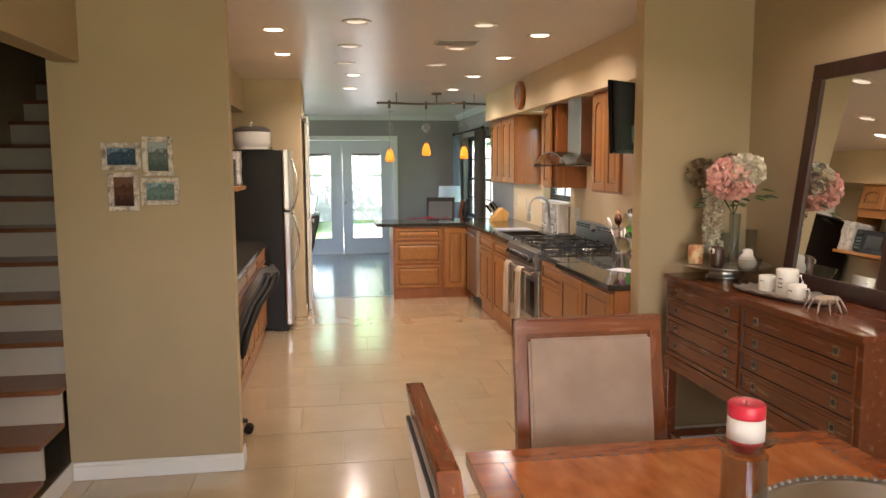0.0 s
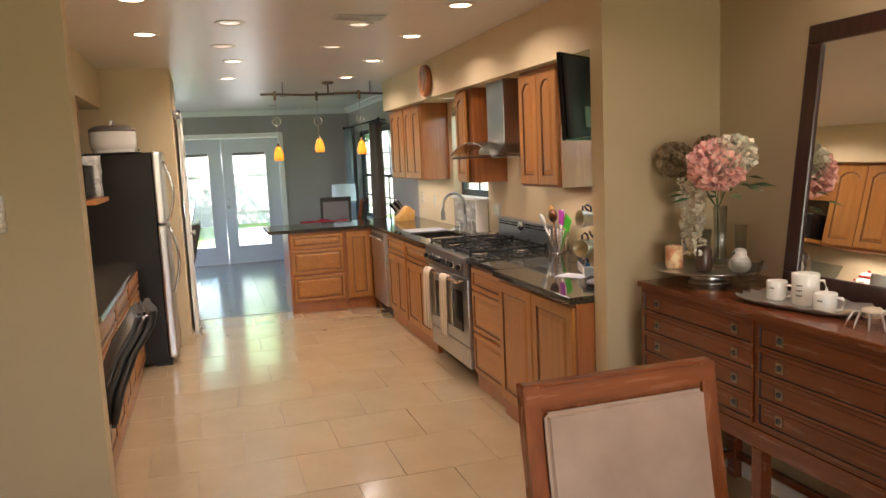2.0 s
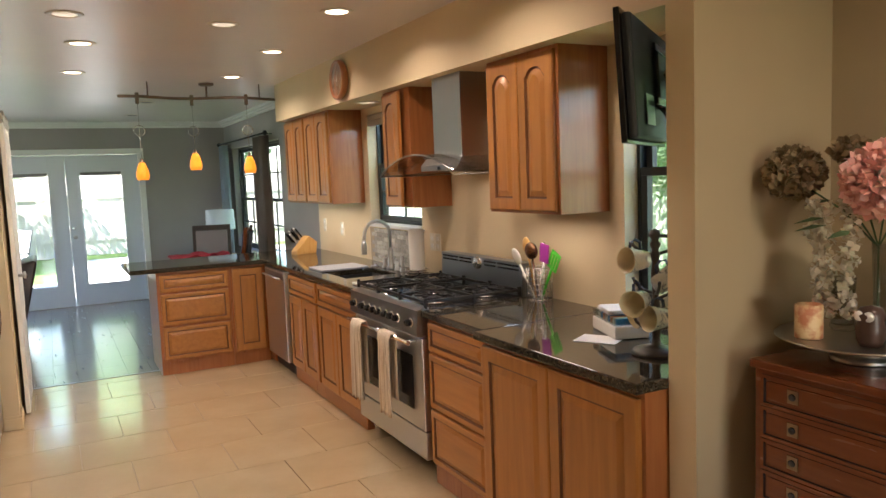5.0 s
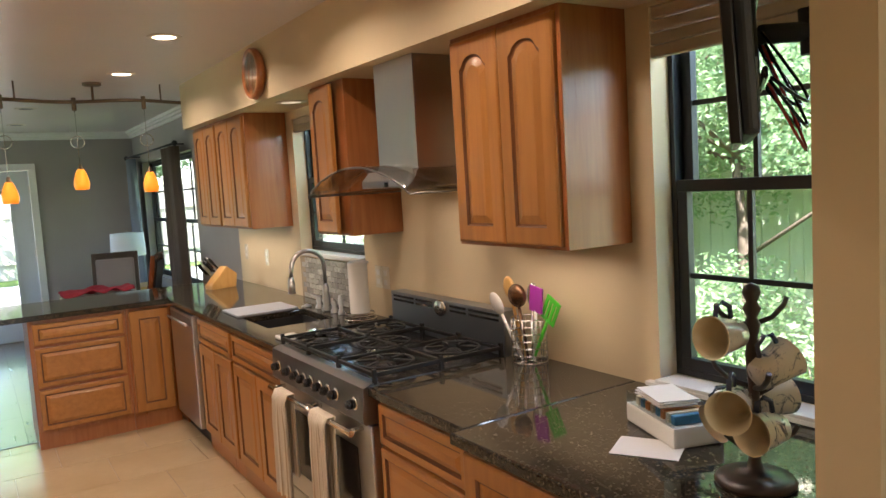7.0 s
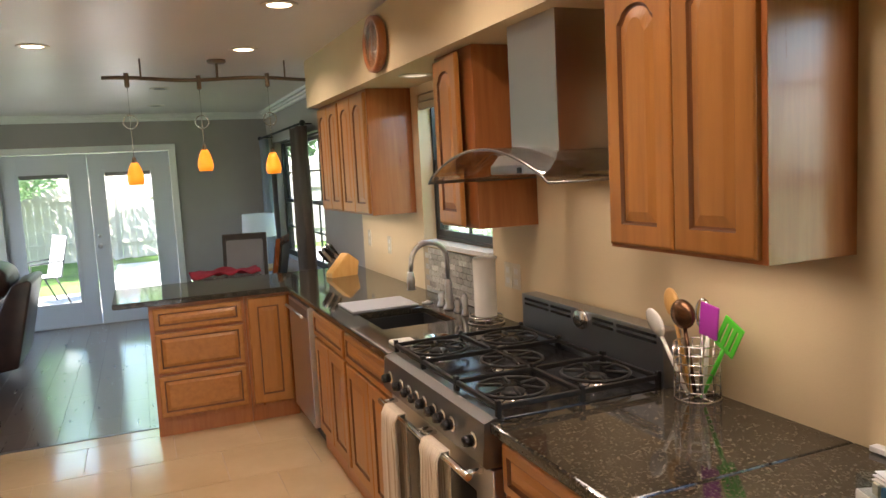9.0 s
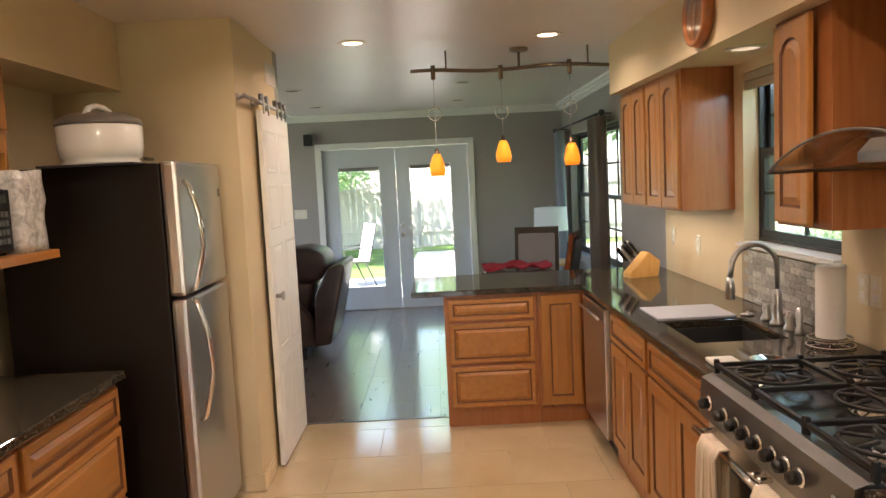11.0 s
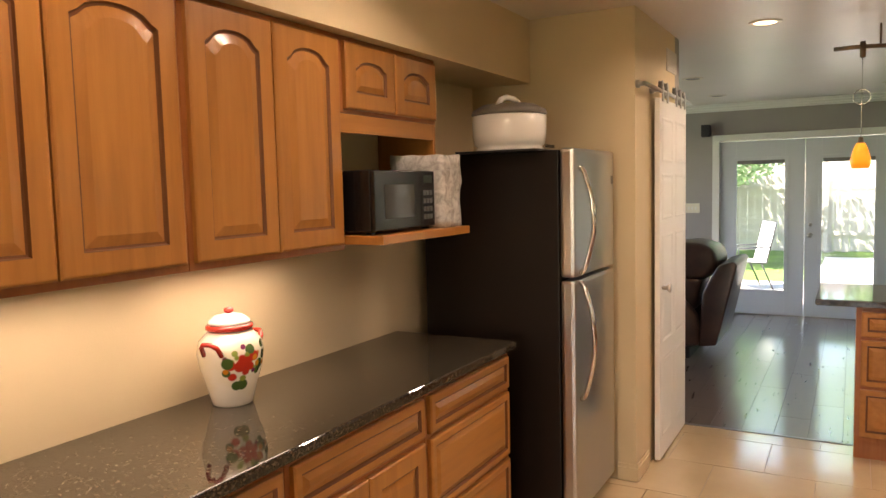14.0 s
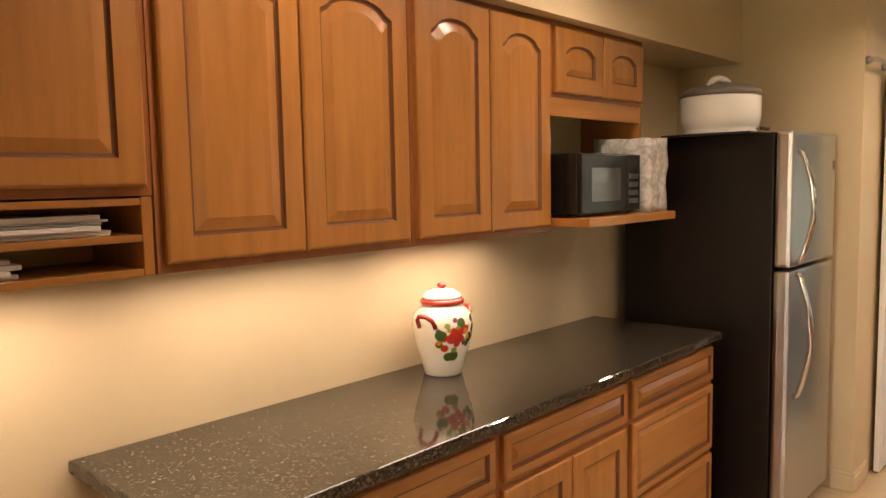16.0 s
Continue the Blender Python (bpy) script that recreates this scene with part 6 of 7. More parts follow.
chair("dining_chair", 2.348, 4.985, 0, "mahogany dining chair with taupe padded back at the table")
chair("dining_chair", 1.952, 4.33, 90, "mahogany dining chair with padded back beside the table", 1.08)

e = thing("candle_stand", 2.365, 4.30, .7605, "clear glass candle holder on the dining table", "candle holder")
bm = bmesh.new()
lathe(bm, [(.052, 0), (.052, .004), (.048, .01), (.047, .205), (.047, .215), (.044, .215), (.044, .012), (0, .008)], 36)
part("glass_column", bm, CLEAR, e)
bm = bmesh.new()
lathe(bm, [(.036, .2155), (.036, .219), (.040, .236), (.060, .246), (.062, .252), (.058, .252), (.039, .244), (.032, .224), (0, .222)], 36)
part("glass_cup", bm, CLEAR, e)
e = thing("red_candle", 2.365, 4.30, .7605 + .2225, "red candle jar with a blank white label", "candle")
bm = bmesh.new()
lathe(bm, [(0, 0), (.028, 0), (.035, .02), (.038, .026)], 36)
part("red_base", bm, mat("red_wax", (.30, .01, .02), .3), e)
bm = bmesh.new()
lathe(bm, [(.0385, .0265), (.0385, .074)], 36)
part("white_label", bm, mat("label_paper", (.72, .68, .66), .5), e)
bm = bmesh.new()
lathe(bm, [(.0375, .0745), (.0385, .079), (.0385, .100), (.035, .105), (.029, .101), (0, .098)], 36)
part("wax_top", bm, mat("pink_red_wax", (.62, .03, .06), .35), e)
bm = bmesh.new()
tube(bm, [(0, 0, .0985), (0, 0, .107)], .0012, 6)
part("wick", bm, BLACK, e)

e = thing("metal_platter", 2.68, 4.36, .7605, "oval pewter platter with a beaded rim", "platter", rz=10)
bm = bmesh.new()
K = 64
LP = []
for s, z in ((.62, .004), (.70, .006), (.86, .028), (1.0, .034), (1.0, .030), (.86, .023), (.68, .0), (.62, .0)):
    LP.append([bm.verts.new((.25 * s * math.cos(2 * math.pi * k / K), .18 * s * math.sin(2 * math.pi * k / K), z)) for k in range(K)])
for a, b in zip(LP, LP[1:]):
    for k in range(K):
        bm.faces.new((a[k], a[(k + 1) % K], b[(k + 1) % K], b[k])).smooth = True
bm.faces.new(LP[0])
bm.faces.new(LP[-1])
part("platter_body", bm, PEWTER, e)
bm = bmesh.new()
for k in range(56):
    a = 2 * math.pi * k / 56
    bmesh.ops.create_icosphere(bm, subdivisions=1, radius=.0065, matrix=Matrix.Translation((.238 * math.cos(a), .171 * math.sin(a), .036)))
part("beaded_rim", bm, PEWTER, e)

# pictures on the stub wall
FR = mat("whitewashed_frame", (.55, .48, .42), .6)
n = N(FR)
n.color(n.ramp(n.noise(n.coords(), 26, 5, .7), (.35, (.25, .19, .15)), (.55, (.72, .67, .60)), (.7, (.80, .76, .70))))


def picture_mat(name, sky_c, mid, low):
    m = mat(name, mid, .25, coat=.4)
    n = N(m)
    tcq = n.add("ShaderNodeTexCoord")
    sp_ = n.add("ShaderNodeSeparateXYZ")
    n.link(tcq.outputs["Object"], sp_.inputs[0])
    ad = n.add("ShaderNodeMath")
    ad.operation = "MULTIPLY_ADD"
    ad.inputs[1].default_value = 6.5
    nz = n.noise(tcq.outputs["Object"], 45, 5, .7)
    n.link(sp_.outputs["Z"], ad.inputs[0])
    n.link(nz, ad.inputs[2])
    n.color(n.ramp(ad.outputs[0], (.2, low), (.48, mid), (.62, tuple(c * .5 for c in mid)), (.75, sky_c)))
    return m


PICS = [("blue harbour view", .400, .583, 1.574, 1.707, (.20, .30, .40), (.06, .10, .15), (.02, .05, .09)),
        ("green hillside view", .592, .735, 1.543, 1.736, (.35, .40, .42), (.10, .15, .13), (.04, .07, .06)),
        ("brown still life", .424, .566, 1.372, 1.563, (.16, .08, .05), (.12, .05, .03), (.05, .02, .015)),
        ("turquoise shore view", .577, .758, 1.399, 1.534, (.26, .42, .46), (.13, .23, .22), (.06, .12, .10))]
for lab, x0, x1, z0, z1, a, b, c in PICS:
    cx, cz = (x0 + x1) / 2, (z0 + z1) / 2
    w, h = (x1 - x0) / 2, (z1 - z0) / 2
    e = thing("picture_frame", cx, 6.7545, cz, "whitewashed wooden picture frame with a " + lab, "picture", "picture frames")
    bm = bmesh.new()
    LP = []
    for ins, d in ((0, 0), (0, .014), (.004, .018), (.012, .014), (.017, .017), (.024, .010), (.025, .004)):
        LP.append([bm.verts.new((xx, -.001 - d, zz)) for xx, zz in ((-w + ins, -h + ins), (w - ins, -h + ins), (w - ins, h - ins), (-w + ins, h - ins))])
    for p, q in zip(LP, LP[1:]):
        for k in range(4):
            bm.faces.new((p[k], p[(k + 1) % 4], q[(k + 1) % 4], q[k]))
    part("frame", bm, FR, e)
    pbox("photograph", (-w + .022, w - .022, -.004, -.001, -h + .022, h - .022), picture_mat("photo_" + lab.replace(" ", "_"), a, b, c), e, 0)

# office chair by the counter end
e = thing("office_chair", .70, 7.30, 0, "black leather office chair pushed against the counter", "office chair", rz=8)
PADL = [((.26, .50), .05), ((.30, .66), .065), ((.36, .80), .07), ((.44, .92), .065), ((.47, .985), .045)]
for j, (w0, off) in enumerate(((.24, 0), (.225, .035), (.20, .065))):
    bm = bmesh.new()
    seg = 14
    rings = []
    for (px, pz), th in PADL:
        ring = []
        for k in range(seg):
            a = 2 * math.pi * k / seg
            ring.append(bm.verts.new((px - off * .9 + th * (.62 - .12 * j) * math.cos(a), w0 * (1 if pz < .95 else .82) * math.sin(a) * (1 if abs(math.sin(a)) < .99 else 1), pz + off * .25 - j * .012)))
        rings.append(ring)
    for a, b in zip(rings, rings[1:]):
        for k in range(seg):
            bm.faces.new((a[k], a[(k + 1) % seg], b[(k + 1) % seg], b[k])).smooth = True
    bm.faces.new(rings[0])
    bm.faces.new(rings[-1])
    bmesh.ops.recalc_face_normals(bm, faces=bm.faces)
    bmesh.ops.bevel(bm, geom=[q for q in bm.edges if q.calc_face_angle(0) > 1], offset=.02, segments=3, affect="EDGES")
    part("back_pad", bm, LEATHER, e)
pbox("seat", (-.24, .25, -.24, .24, .42, .51), LEATHER, e, .035)
bm = bmesh.new()
lathe(bm, [(.03, .10), (.03, .3), (.022, .3), (.022, .42)], 16)
part("gas_column", bm, BLACKM, e)
for k in range(5):
    a = 2 * math.pi * k / 5 - .15
    d = Vector((math.cos(a), math.sin(a), 0))
    bm = bmesh.new()
    tube(bm, [d * .02 + Vector((0, 0, .115)), d * .16 + Vector((0, 0, .10)), d * .285 + Vector((0, 0, .075))], [.028, .022, .014], 8)
    part("star_leg", bm, BLACKM, e)
    bm = bmesh.new()
    c = d * .29
    s = Vector((-d.y, d.x, 0))
    for sg in (-1, 1):
        o = c + s * .016 * sg
        M = Matrix.Translation(o + Vector((0, 0, .029))) @ s.to_track_quat("Z", "Y").to_matrix().to_4x4()
        bmesh.ops.create_cone(bm, segments=18, radius1=.028, radius2=.028, depth=.018, cap_ends=True, matrix=M)
    part("caster", bm, BLACK, e)

# ---------- living room ----------
CURT = paint("grey_curtain", (.15, .125, .105), .85, .12, .4)
CURTB = paint("blue_grey_curtain", (.22, .25, .30), .85, .12, .4)
for nm, y0, y1, m_, lab in (("curtain", 13.50, 13.96, CURT, "taupe grey curtain hanging on a dark rod"), ("curtain", 15.65, 16.0, CURTB, "blue grey curtain hanging near the corner")):
    bm = bmesh.new()
    K, R_ = 70, 10
    rows = []
    for r in range(R_ + 1):
        z = .10 + (2.105 - .10) * r / R_
        row = []
        for k in range(K + 1):
            s = k / K
            fl = 1 - .35 * (r / R_) * 0
            row.append(bm.verts.new((3.70 + .035 * math.sin(s * (y1 - y0) * 80 + .4 * math.sin(r * .5)) + .01 * math.sin(s * 31), y0 + (y1 - y0) * (s if r < 9 else .04 + .92 * s) + .008 * math.sin(r + s * 9), z)))
        rows.append(row)
    for a, b in zip(rows, rows[1:]):
        for k in range(K):
            bm.faces.new((a[k], a[k + 1], b[k + 1], b[k])).smooth = True
    o = finish(bm, nm, m_)
    so = o.modifiers.new("thick", "SOLIDIFY")
    so.thickness = .004
    tagged(o, lab, "curtain", "living room curtains")
e = thing("curtain_rod", 3.70, 14.70, 2.13, "thin black curtain rod with round finials", "curtain rod")
bm = bmesh.new()
tube(bm, [(0, -1.17, 0), (0, 1.32, 0)], .011, 10)
part("rod", bm, BLACKM, e)
for yy in (-1.19, 1.34):
    bm = bmesh.new()
    bmesh.ops.create_uvsphere(bm, u_segments=14, v_segments=10, radius=.028, matrix=Matrix.Translation((0, yy, 0)))
    part("finial", bm, BLACKM, e)
for yy in (-1.05, 1.1):
    bm = bmesh.new()
    tube(bm, [(0, yy, 0), (.119, yy, 0)], .007, 8)
    part("bracket", bm, BLACKM, e)

BROWNL = mat("dark_brown_leather", (.035, .018, .014), .32)
n = N(BROWNL)
n.color(n.ramp(n.noise(n.coords(), 6, 4), (.3, (.03, .018, .015)), (.7, (.065, .035, .027))))
n.bump(n.noise(n.coords(), 45, 4), .35, .004)
e = thing("recliner", .62, 14.05, 0, "dark brown leather recliner by the garden doors", "armchair", rz=0)


def pillow(name, parent, outline, y0, y1, material, r=.05, seed=1):
    """A leather piece with the given side outline (x, z), rounded and slightly creased."""
    bm = bmesh.new()
    lo = [bm.verts.new((x, y0, z)) for x, z in outline]
    hi = [bm.verts.new((x, y1, z)) for x, z in outline]
    bm.faces.new(lo)
    bm.faces.new(hi[::-1])
    for k in range(len(lo)):
        m_ = (k + 1) % len(lo)
        bm.faces.new((lo[k], hi[k], hi[m_], lo[m_]))
    bmesh.ops.recalc_face_normals(bm, faces=bm.faces)
    bmesh.ops.bevel(bm, geom=bm.edges, offset=r, segments=4, profile=.5, affect="EDGES", clamp_overlap=True)
    for v in bm.verts:
        v.co += noise.noise_vector(v.co * 6 + Vector((seed, 0, 0))) * .008
    for f in bm.faces:
        f.smooth = True
    return part(name, bm, material, parent)


pillow("seat_cushion", e, [(-.46, .24), (-.48, .44), (-.38, .50), (.10, .46), (.12, .24)], -.29, .29, BROWNL, .05)
pillow("lumbar_pad", e, [(.0, .42), (-.02, .66), (.08, .73), (.42, .73), (.36, .42)], -.30, .30, BROWNL, .07, 2)
pillow("headrest", e, [(.05, .70), (.02, .88), (.12, 1.02), (.34, 1.05), (.52, .98), (.56, .84), (.44, .70)], -.33, .33, BROWNL, .08, 3)
for y0, y1 in ((-.46, -.305), (.305, .46)):
    pillow("arm", e, [(-.50, .08), (-.52, .50), (-.42, .61), (-.05, .62), (.26, .56), (.40, .40), (.42, .13)], y0, y1, BROWNL, .05, 4)
pillow("back_shell", e, [(.40, .13), (.56, .15), (.72, .86), (.69, .89), (.56, .85), (.44, .62)], -.42, .42, BROWNL, .02, 6)
pbox("base", (-.38, .32, -.35, .35, .0, .10), BLACKM, e, .01)

e = thing("side_table", 3.46, 15.20, 0, "pale small side table by the window", "table")
pbox("tabletop", (-.24, .24, -.24, .24, .60, .63), YWOOD, e, .004)
for sx in (-1, 1):
    for sy in (-1, 1):
        pbox("leg", (sx * .2 - .02, sx * .2 + .02, sy * .2 - .02, sy * .2 + .02, 0, .5995), YWOOD, e, .003)
SHADE = mat("lamp_shade_white", (.72, .74, .78), .8)
e = thing("table_lamp", 3.48, 15.20, .6305, "table lamp with white drum shade and clear base", "lamp")
bm = bmesh.new()
lathe(bm, [(.08, 0), (.08, .012), (.02, .02), (.03, .06), (.05, .13), (.03, .22), (.012, .28), (.012, .34)], 24)
part("base", bm, CLEAR, e)
bm = bmesh.new()
lathe(bm, [(.19, .35), (.18, .61), (.177, .61), (.187, .35)], 36, caps=False)
part("shade", bm, SHADE, e)
bm = bmesh.new()
tube(bm, [(0, 0, .34), (0, 0, .635)], .004, 6)
part("harp", bm, STEEL, e)
GREYF = paint("grey_upholstery", (.34, .30, .29), .85, .1, .5)
e = chair("dining_chair", 3.14, 14.1, -14, "dark wooden chair with grey padded back behind the peninsula", 1.09, GREYF)
for o in e.children:
    if o.data.materials[0] in (CHAIRW, CHAIRH):
        o.data.materials[0] = DKW
e.matrix_world = e.matrix_world @ Matrix.Diagonal((.86, 1, 1, 1))
chair("dining_chair", 3.18, 13.5, 250, "wooden chair with dark padded back near the curtain", 1.10, LEATHER)
REDC = paint("red_blanket", (.42, .03, .05), .85, .3, 1.0)
e = thing("small_table", 2.92, 13.55, 0, "small table with a rumpled red cloth", "table")
pbox("tabletop", (-.30, .30, -.26, .26, .73, .76), CHAIRW, e, .004)
for sx in (-1, 1):
    for sy in (-1, 1):
        pbox("leg", (sx * .30 - .02, sx * .30 + .02, sy * .18 - .02, sy * .18 + .02, 0, .7295), CHAIRW, e, .003)
bm = bmesh.new()
bmesh.ops.create_grid(bm, x_segments=30, y_segments=20, size=.5)
for v in bm.verts:
    v.co.x *= .60
    v.co.y *= .36
    v.co.z = .045 + .04 * noise.noise(v.co * 9)
for f in bm.faces:
    f.smooth = True
o = finish(bm, "red_cloth", REDC, None, (2.90, 13.53, .762))
so = o.modifiers.new("thick", "SOLIDIFY")
so.thickness, so.offset = .01, 1
tagged(o, "rumpled red cloth spread on the small table", "cloth")
e = thing("wall_speaker", .66, YF, 2.10, "small black speaker on the wall beside the doors", "speaker")
pbox("cabinet_body", (-.05, .05, -.12, -.03, 0, .14), BLACKM, e, .012)
pbox("bracket", (-.015, .015, -.03, -.0005, .05, .09), BLACKM, e, .002)
e = thing("light_switch", .50, YF, 1.20, "cream triple light switch plate", "switch")
pbox("plate", (-.08, .08, -.007, -.0005, 0, .115), CREAM, e, .002)
for i in range(3):
    pbox("toggle", (-.055 + .04 * i, -.035 + .04 * i, -.012, -.0072, .04, .075), WHITEC, e, .001)

# ---------- outdoors ----------
GRASS = paint("grass_ground", (.09, .15, .03), .9, .4, 1.0)
CONC = paint("patio_concrete", (.42, .39, .35), .85, .1, .5)
bm = bmesh.new()
box(bm, -400, 400, -400, 400, -.5, -.16)
tagged(finish(bm, "ground", GRASS), kind="structure")
bm = bmesh.new()
box(bm, -3, 4.2, YF + .17, 19.8, -.3, -.05, .01)
box(bm, 1.7, 8.0, 19.81, 24.2, -.3, -.06, .01)
structure("patio", bm, CONC)
FENCE = paint("weathered_fence", (.42, .38, .33), .85, .15, .8)
FENCEG = paint("green_grey_fence", (.50, .53, .40), .85, .15, .8)


def fence(label, x0, y0, x1, y1, h, material, width=.14):
    L_ = math.hypot(x1 - x0, y1 - y0)
    ang = math.degrees(math.atan2(y1 - y0, x1 - x0))
    e = thing("fence", x0, y0, -.16, label, "fence", rz=ang)
    b0 = bmesh.new()
    box(b0, 0, width - .006, -.01, .01, 0, h, .002)
    me = bpy.data.meshes.new("board")
    b0.to_mesh(me)
    b0.free()
    me.materials.append(material)
    for i in range(int(L_ / width)):
        o = new("board", me)
        o.parent = e
        o.location = (i * width, .004 * (i % 2), .03 * random.random())
    for z in (.4, 1.5):
        pbox("rail", (0, L_, -.05, -.0105, z, z + .09), material, e, 0)
    for i in range(int(L_ / 2.2) + 1):
        pbox("post", (i * 2.2, i * 2.2 + .09, -.14, -.0505, 0, h + .02), material, e, 0)


random.seed(21)
fence("tall weathered pale wooden fence across the garden", -5, 26.5, 12, 26.5, 2.1, FENCE, .17)
fence("green grey wooden fence beyond the side windows", 8.2, 20, 8.2, 3, 1.95, FENCEG)

LEAVES = [petal_mat("leaf_green_light", (.30, .42, .22), (.44, .56, .34)), petal_mat("leaf_green", (.22, .33, .17), (.33, .44, .24))]
for m_ in LEAVES:
    t_ = m_.node_tree
    both = t_.nodes.new("ShaderNodeMixShader")
    thin = t_.nodes.new("ShaderNodeBsdfTranslucent")
    b_ = t_.nodes["Principled BSDF"]
    b_.inputs["Subsurface Weight"].default_value = 0
    t_.links.new(b_.inputs["Base Color"].links[0].from_socket, thin.inputs["Color"])
    both.inputs[0].default_value = .55
    t_.links.new(b_.outputs[0], both.inputs[1])
    t_.links.new(thin.outputs[0], both.inputs[2])
    t_.links.new(both.outputs[0], t_.nodes["Material Output"].inputs[0])
BARK = paint("bark", (.16, .12, .09), .9, .3, 1.5)


def leaf_cloud(bm, c, rad, count, size, rnd, slot=0):
    c = Vector(c)
    for i in range(count):
        d = Vector((rnd.gauss(0, 1), rnd.gauss(0, 1), rnd.gauss(0, 1))).normalized() * rnd.uniform(.35, 1) ** .6
        p = c + Vector((d.x * rad[0], d.y * rad[1], d.z * rad[2]))
        u = Vector((rnd.gauss(0, 1), rnd.gauss(0, 1), rnd.gauss(0, .6))).normalized()
        w = u.orthogonal().normalized()
        w.rotate(Matrix.Rotation(rnd.uniform(0, 6.28), 3, u))
        s = size * rnd.uniform(.6, 1.3)
        v = [bm.verts.new(p - u * s), bm.verts.new(p + w * s * .45), bm.verts.new(p + u * s), bm.verts.new(p - w * s * .45)]
        f = bm.faces.new(v)
        f.material_index = slot


def tree(x, y, h, crown, seed, label, leaves=9000, size=.07):
    rnd = random.Random(seed)
    e = thing("tree", x, y, -.16, label, "tree")
    bm = bmesh.new()
    tube(bm, [(0, 0, 0), (.05, .03, h * .25), (-.04, .05, h * .5), (.03, 0, h * .8)], [h * .022, h * .018, h * .013, h * .007], 10)
    ends = []
    for k in range(9):
        a = rnd.uniform(0, 6.28)
        z0 = h * rnd.uniform(.28, .7)
        L_ = crown * rnd.uniform(.5, .95)
        p = Vector((L_ * math.cos(a), L_ * math.sin(a), z0 + rnd.uniform(.2, 1.2)))
        tube(bm, [(0, 0, z0), tuple(p * .5 + Vector((0, 0, z0 * .5))), tuple(p)], [h * .005, h * .0035, .008], 7)
        ends.append(p)
    part("trunk", bm, BARK, e)
    bm = bmesh.new()
    n_ = leaves // (len(ends) + 5)
    for p in ends:
        leaf_cloud(bm, p, (crown * .42, crown * .42, crown * .30), n_, size, rnd, rnd.randint(0, 1))
    for k in range(5):
        leaf_cloud(bm, (rnd.uniform(-.5, .5), rnd.uniform(-.5, .5), h * rnd.uniform(.6, 1)), (crown * .5, crown * .5, crown * .35), n_, size, rnd, rnd.randint(0, 1))
    part("crown", bm, LEAVES, e)


tree(6.9, 9.6, 3.8, 2.0, 1, "leafy green tree beyond the kitchen window", 44000, .032)
tree(7.2, 12.6, 4.2, 2.2, 2, "leafy green tree beyond the sink window", 26000, .038)
tree(6.8, 7.8, 3.4, 1.6, 5, "young leafy tree near the side fence", 36000, .028)
tree(10.5, 11.5, 6.5, 3.6, 3, "tall leafy tree behind the side fence", 30000, .07)
tree(11, 17, 6.5, 3.6, 8, "tall green tree behind the side fence corner", 12000, .10)
tree(-1.2, 24.0, 4.6, 2.4, 4, "bright green tree in front of the garden fence", 12000, .09)
tree(3.5, 31, 7, 3.8, 6, "tall tree behind the garden fence", 12000, .13)
tree(-5, 31, 7, 3.8, 9, "broad tree behind the garden fence", 12000, .13)
tree(9.5, 30, 7, 3.8, 10, "tall tree behind the garden corner", 12000, .13)
rnd = random.Random(31)
for i, (x, y) in enumerate(((5.6, 8.2), (5.9, 9.4), (5.5, 10.4), (5.7, 11.8), (5.9, 13.4), (5.6, 7.2), (5.8, 15.0))):
    e = thing("shrub", x, y, -.16, "low leafy green shrub outside the side windows", "shrub", "shrubs by the side fence")
    bm = bmesh.new()
    for k in range(6):
        tube(bm, [(0, 0, 0), (rnd.uniform(-.3, .3), rnd.uniform(-.3, .3), .8)], [.012, .004], 5)
    part("stems", bm, BARK, e)
    bm = bmesh.new()
    for k in range(6):
        leaf_cloud(bm, (rnd.uniform(-.35, .35), rnd.uniform(-.5, .5), rnd.uniform(.35, 1.05)), (.42, .45, .35), 1300, .022, rnd, k % 2)
    part("leaves", bm, LEAVES, e)
# patio chair
e = thing("patio_chair", .80, 18.9, -.05, "white mesh patio chair with a thin metal frame", "patio chair", rz=-65)
MESHW = mat("mesh_white", (.6, .6, .58), .7)
bm = bmesh.new()
for sx in (-.27, .27):
    tube(bm, [(sx, -.28, 0), (sx, -.22, .42), (sx, .20, .40), (sx, .34, 1.0)], .012, 8)
    tube(bm, [(sx, .30, 0), (sx, .12, .41)], .012, 8)
    tube(bm, [(sx, -.22, .42), (sx, -.20, .62), (sx, .26, .64)], .012, 8)
tube(bm, [(-.27, .34, 1.0), (.27, .34, 1.0)], .012, 8)
part("frame", bm, BLACKM, e)
bm = bmesh.new()
vs = [bm.verts.new(p) for p in ((-.255, -.22, .425), (.255, -.22, .425), (.255, .20, .405), (-.255, .20, .405), (.255, .335, .99), (-.255, .335, .99))]
bm.faces.new(vs[:4])
bm.faces.new((vs[3], vs[2], vs[4], vs[5]))
r = bmesh.ops.extrude_face_region(bm, geom=bm.faces[:])
bmesh.ops.translate(bm, verts=[g for g in r["geom"] if isinstance(g, bmesh.types.BMVert)], vec=(0, -.006, .006))
part("sling", bm, MESHW, e)
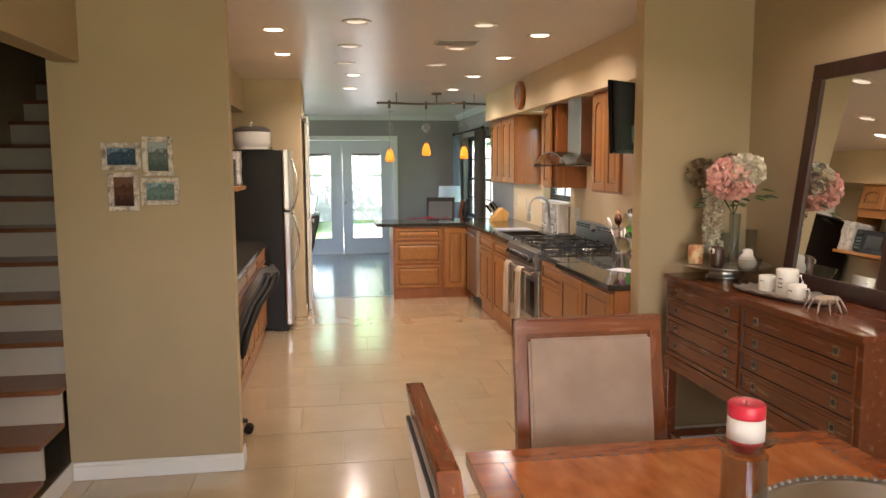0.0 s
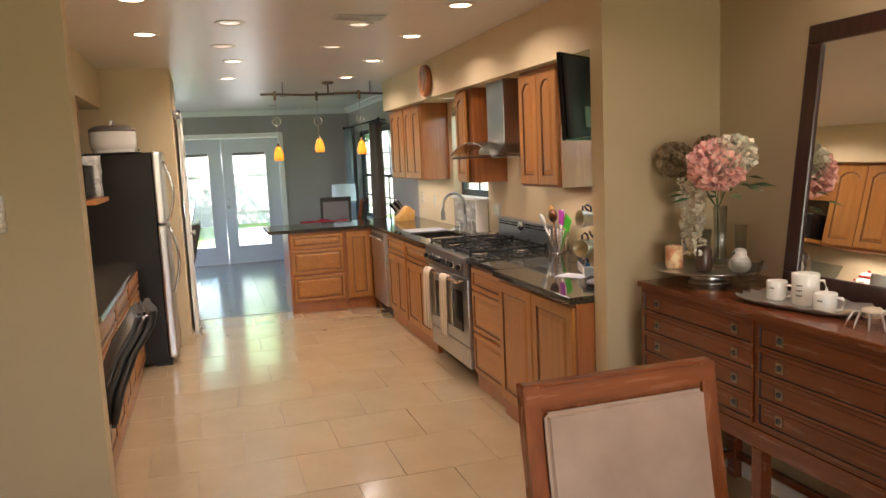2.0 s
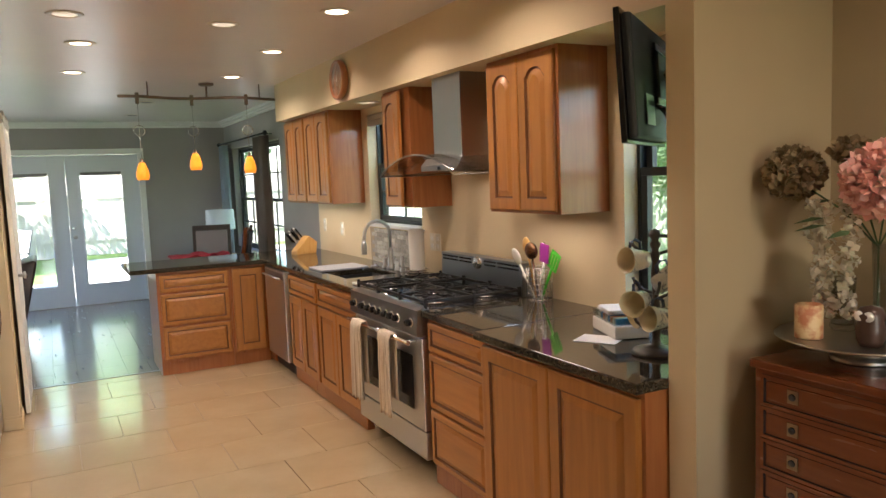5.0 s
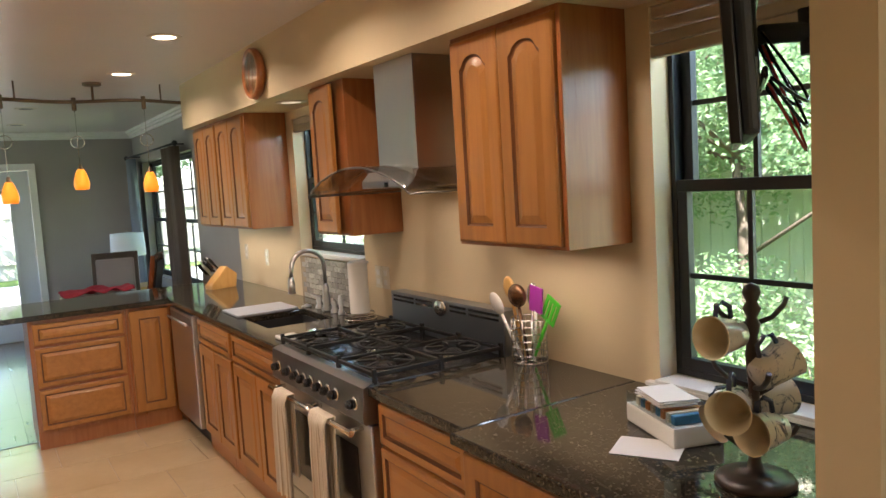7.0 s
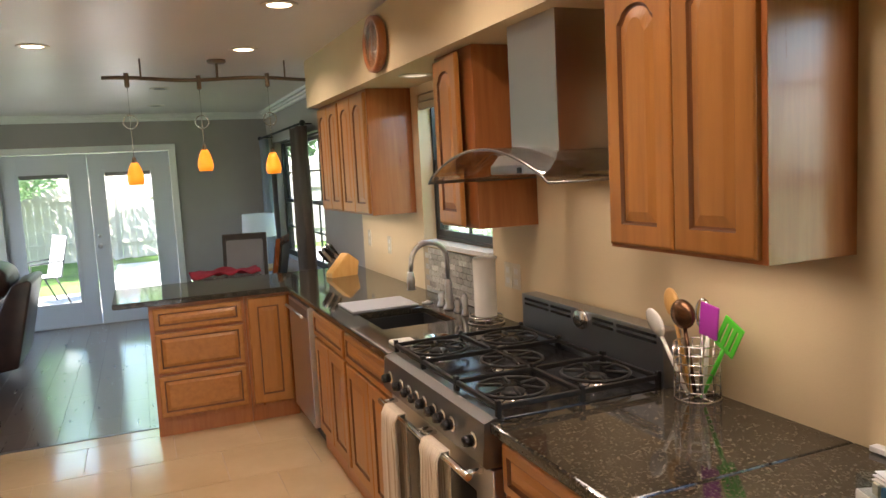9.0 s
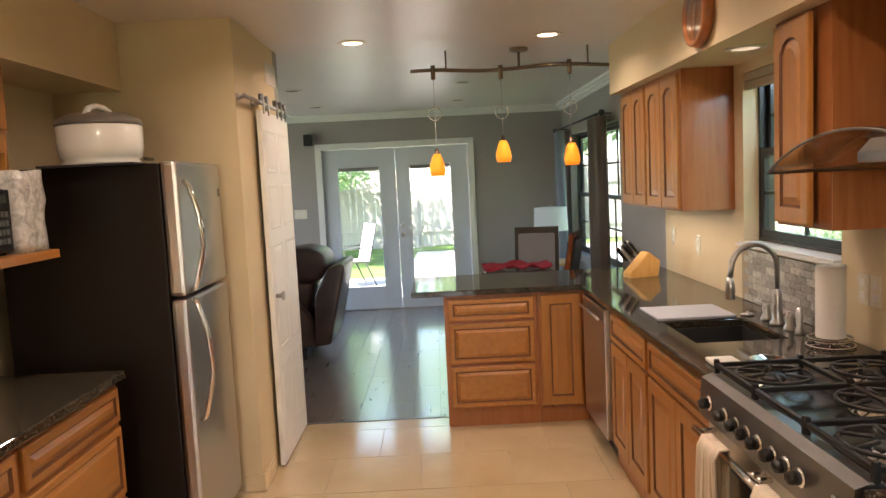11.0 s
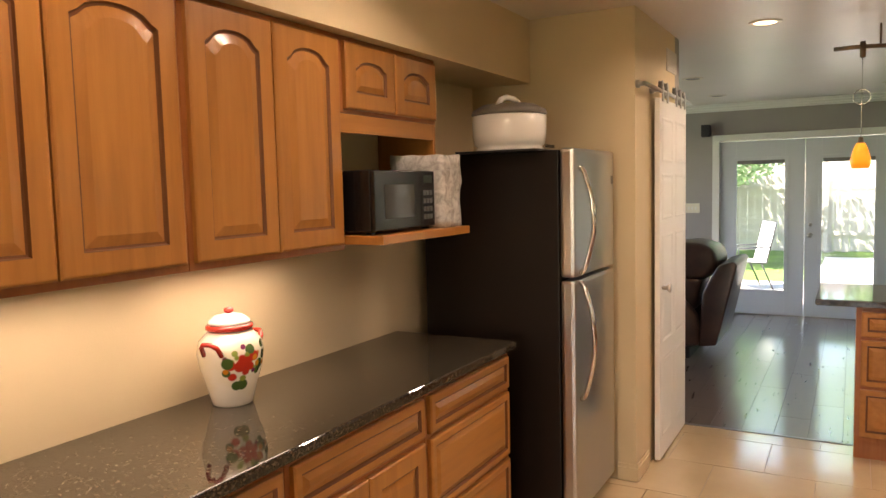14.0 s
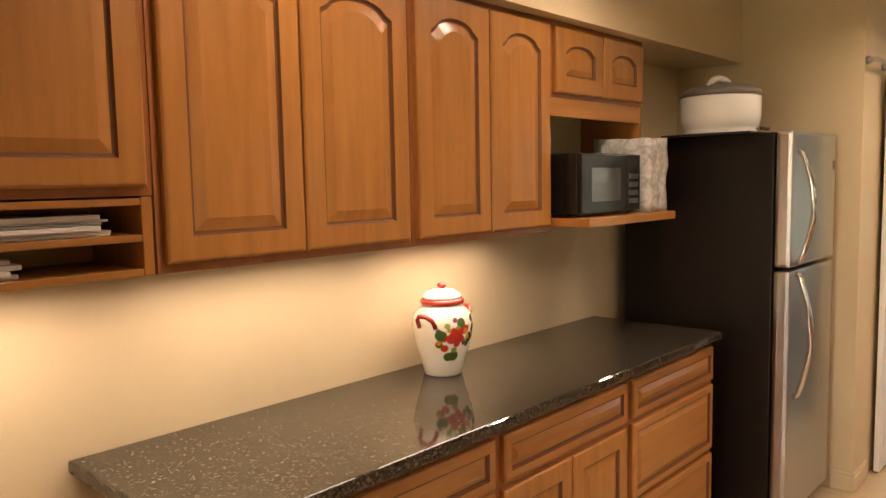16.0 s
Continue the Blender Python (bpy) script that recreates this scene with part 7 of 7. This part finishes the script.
# neighbour's house over the fence
e = thing("neighbour_house", 1.0, 38, -.16, "pale neighbouring house behind the garden fence", "house")
pbox("wall", (-7, 7, 0, 6, 0, 3.2), paint("pale_siding", (.5, .52, .5), .7), e, 0)
bm = bmesh.new()
vs = [bm.verts.new(p) for p in ((-7.5, -.5, 3.2), (7.5, -.5, 3.2), (7.5, 6.5, 3.2), (-7.5, 6.5, 3.2), (-7.5, 3, 5.2), (7.5, 3, 5.2))]
for f in ((0, 1, 5, 4), (2, 3, 4, 5), (0, 4, 3), (1, 2, 5), (0, 3, 2, 1)):
    bm.faces.new([vs[i] for i in f])
part("roof", bm, paint("roof_shingle", (.12, .11, .10), .9), e)
for x in (-2.6, -1.7):
    pbox("window", (x, x + .6, -.03, -.0005, 1.9, 2.6), BLACK, e, 0)

# ---------- floor pieces last ----------
fl = bpy.data.objects["floor_slab"]


def clipbox(me_name, x0, x1, y0, y1, gap, z0, z1, material, parent, name, cache, ch=.0007):
    w, d = round(x1 - x0 - gap, 4), round(y1 - y0 - gap, 4)
    key = (w, d, name)
    if key not in cache:
        b0 = bmesh.new()
        A = [b0.verts.new((sx * w / 2, sy * d / 2, 0)) for sx, sy in ((-1, -1), (1, -1), (1, 1), (-1, 1))]
        B = [b0.verts.new((v.co.x, v.co.y, z1 - z0 - ch)) for v in A]
        C = [b0.verts.new((v.co.x * (1 - 2 * ch / w), v.co.y * (1 - 2 * ch / d), z1 - z0)) for v in A]
        for p, q in ((A, B), (B, C)):
            for k in range(4):
                b0.faces.new((p[k], p[(k + 1) % 4], q[(k + 1) % 4], q[k]))
        b0.faces.new(C)
        me = bpy.data.meshes.new(name)
        b0.to_mesh(me)
        b0.free()
        me.materials.append(material)
        cache[key] = me
    o = new(name, cache[key])
    o.parent = parent
    o.location = ((x0 + x1) / 2, (y0 + y1) / 2, z0)
    return o


cache = {}
TW, TD = .507, .4905
row = 0
y = 11.66 - 24 * TD
rows_y = [y + TD * k for k in range(25)] + [11.838]
random.seed(2)
for k in range(len(rows_y) - 1):
    ya, yb = rows_y[k], rows_y[k + 1]
    if ya < 2.2:
        continue
    x = 1.80 - (0 if k % 2 else TW / 2) - 6 * TW
    while x < XR:
        x0, x1 = max(x, -.86 if yb < 6.8 else .18), min(x + TW, XR + .02)
        if x1 - x0 > .03:
            o = clipbox("tile", x0, x1, ya, yb, .004, -.0058, .0, TILE, fl, "tile", cache)
        x += TW
fl2 = bpy.data.objects["floor_slab_living"]
cache2 = {}
x = -2.2
i = 0
while x < XR:
    ys = [11.842, 11.842 + .35 + (i * .37) % 1.1]
    while ys[-1] < YF - .01:
        ys.append(min(ys[-1] + 1.22, YF + .0))
    for a, b in zip(ys, ys[1:]):
        if b - a > .02:
            clipbox("plank", x, min(x + .19, XR), a, b, .0015, -.0058, -.0005, PLANK, fl2, "plank", cache2, .0008)
    x += .19
    i += 1
bm = bmesh.new()
box(bm, 1.2, 3.14, 11.825, 11.855, -.001, .004, .001)
structure("threshold_strip", bm, DSTEEL)
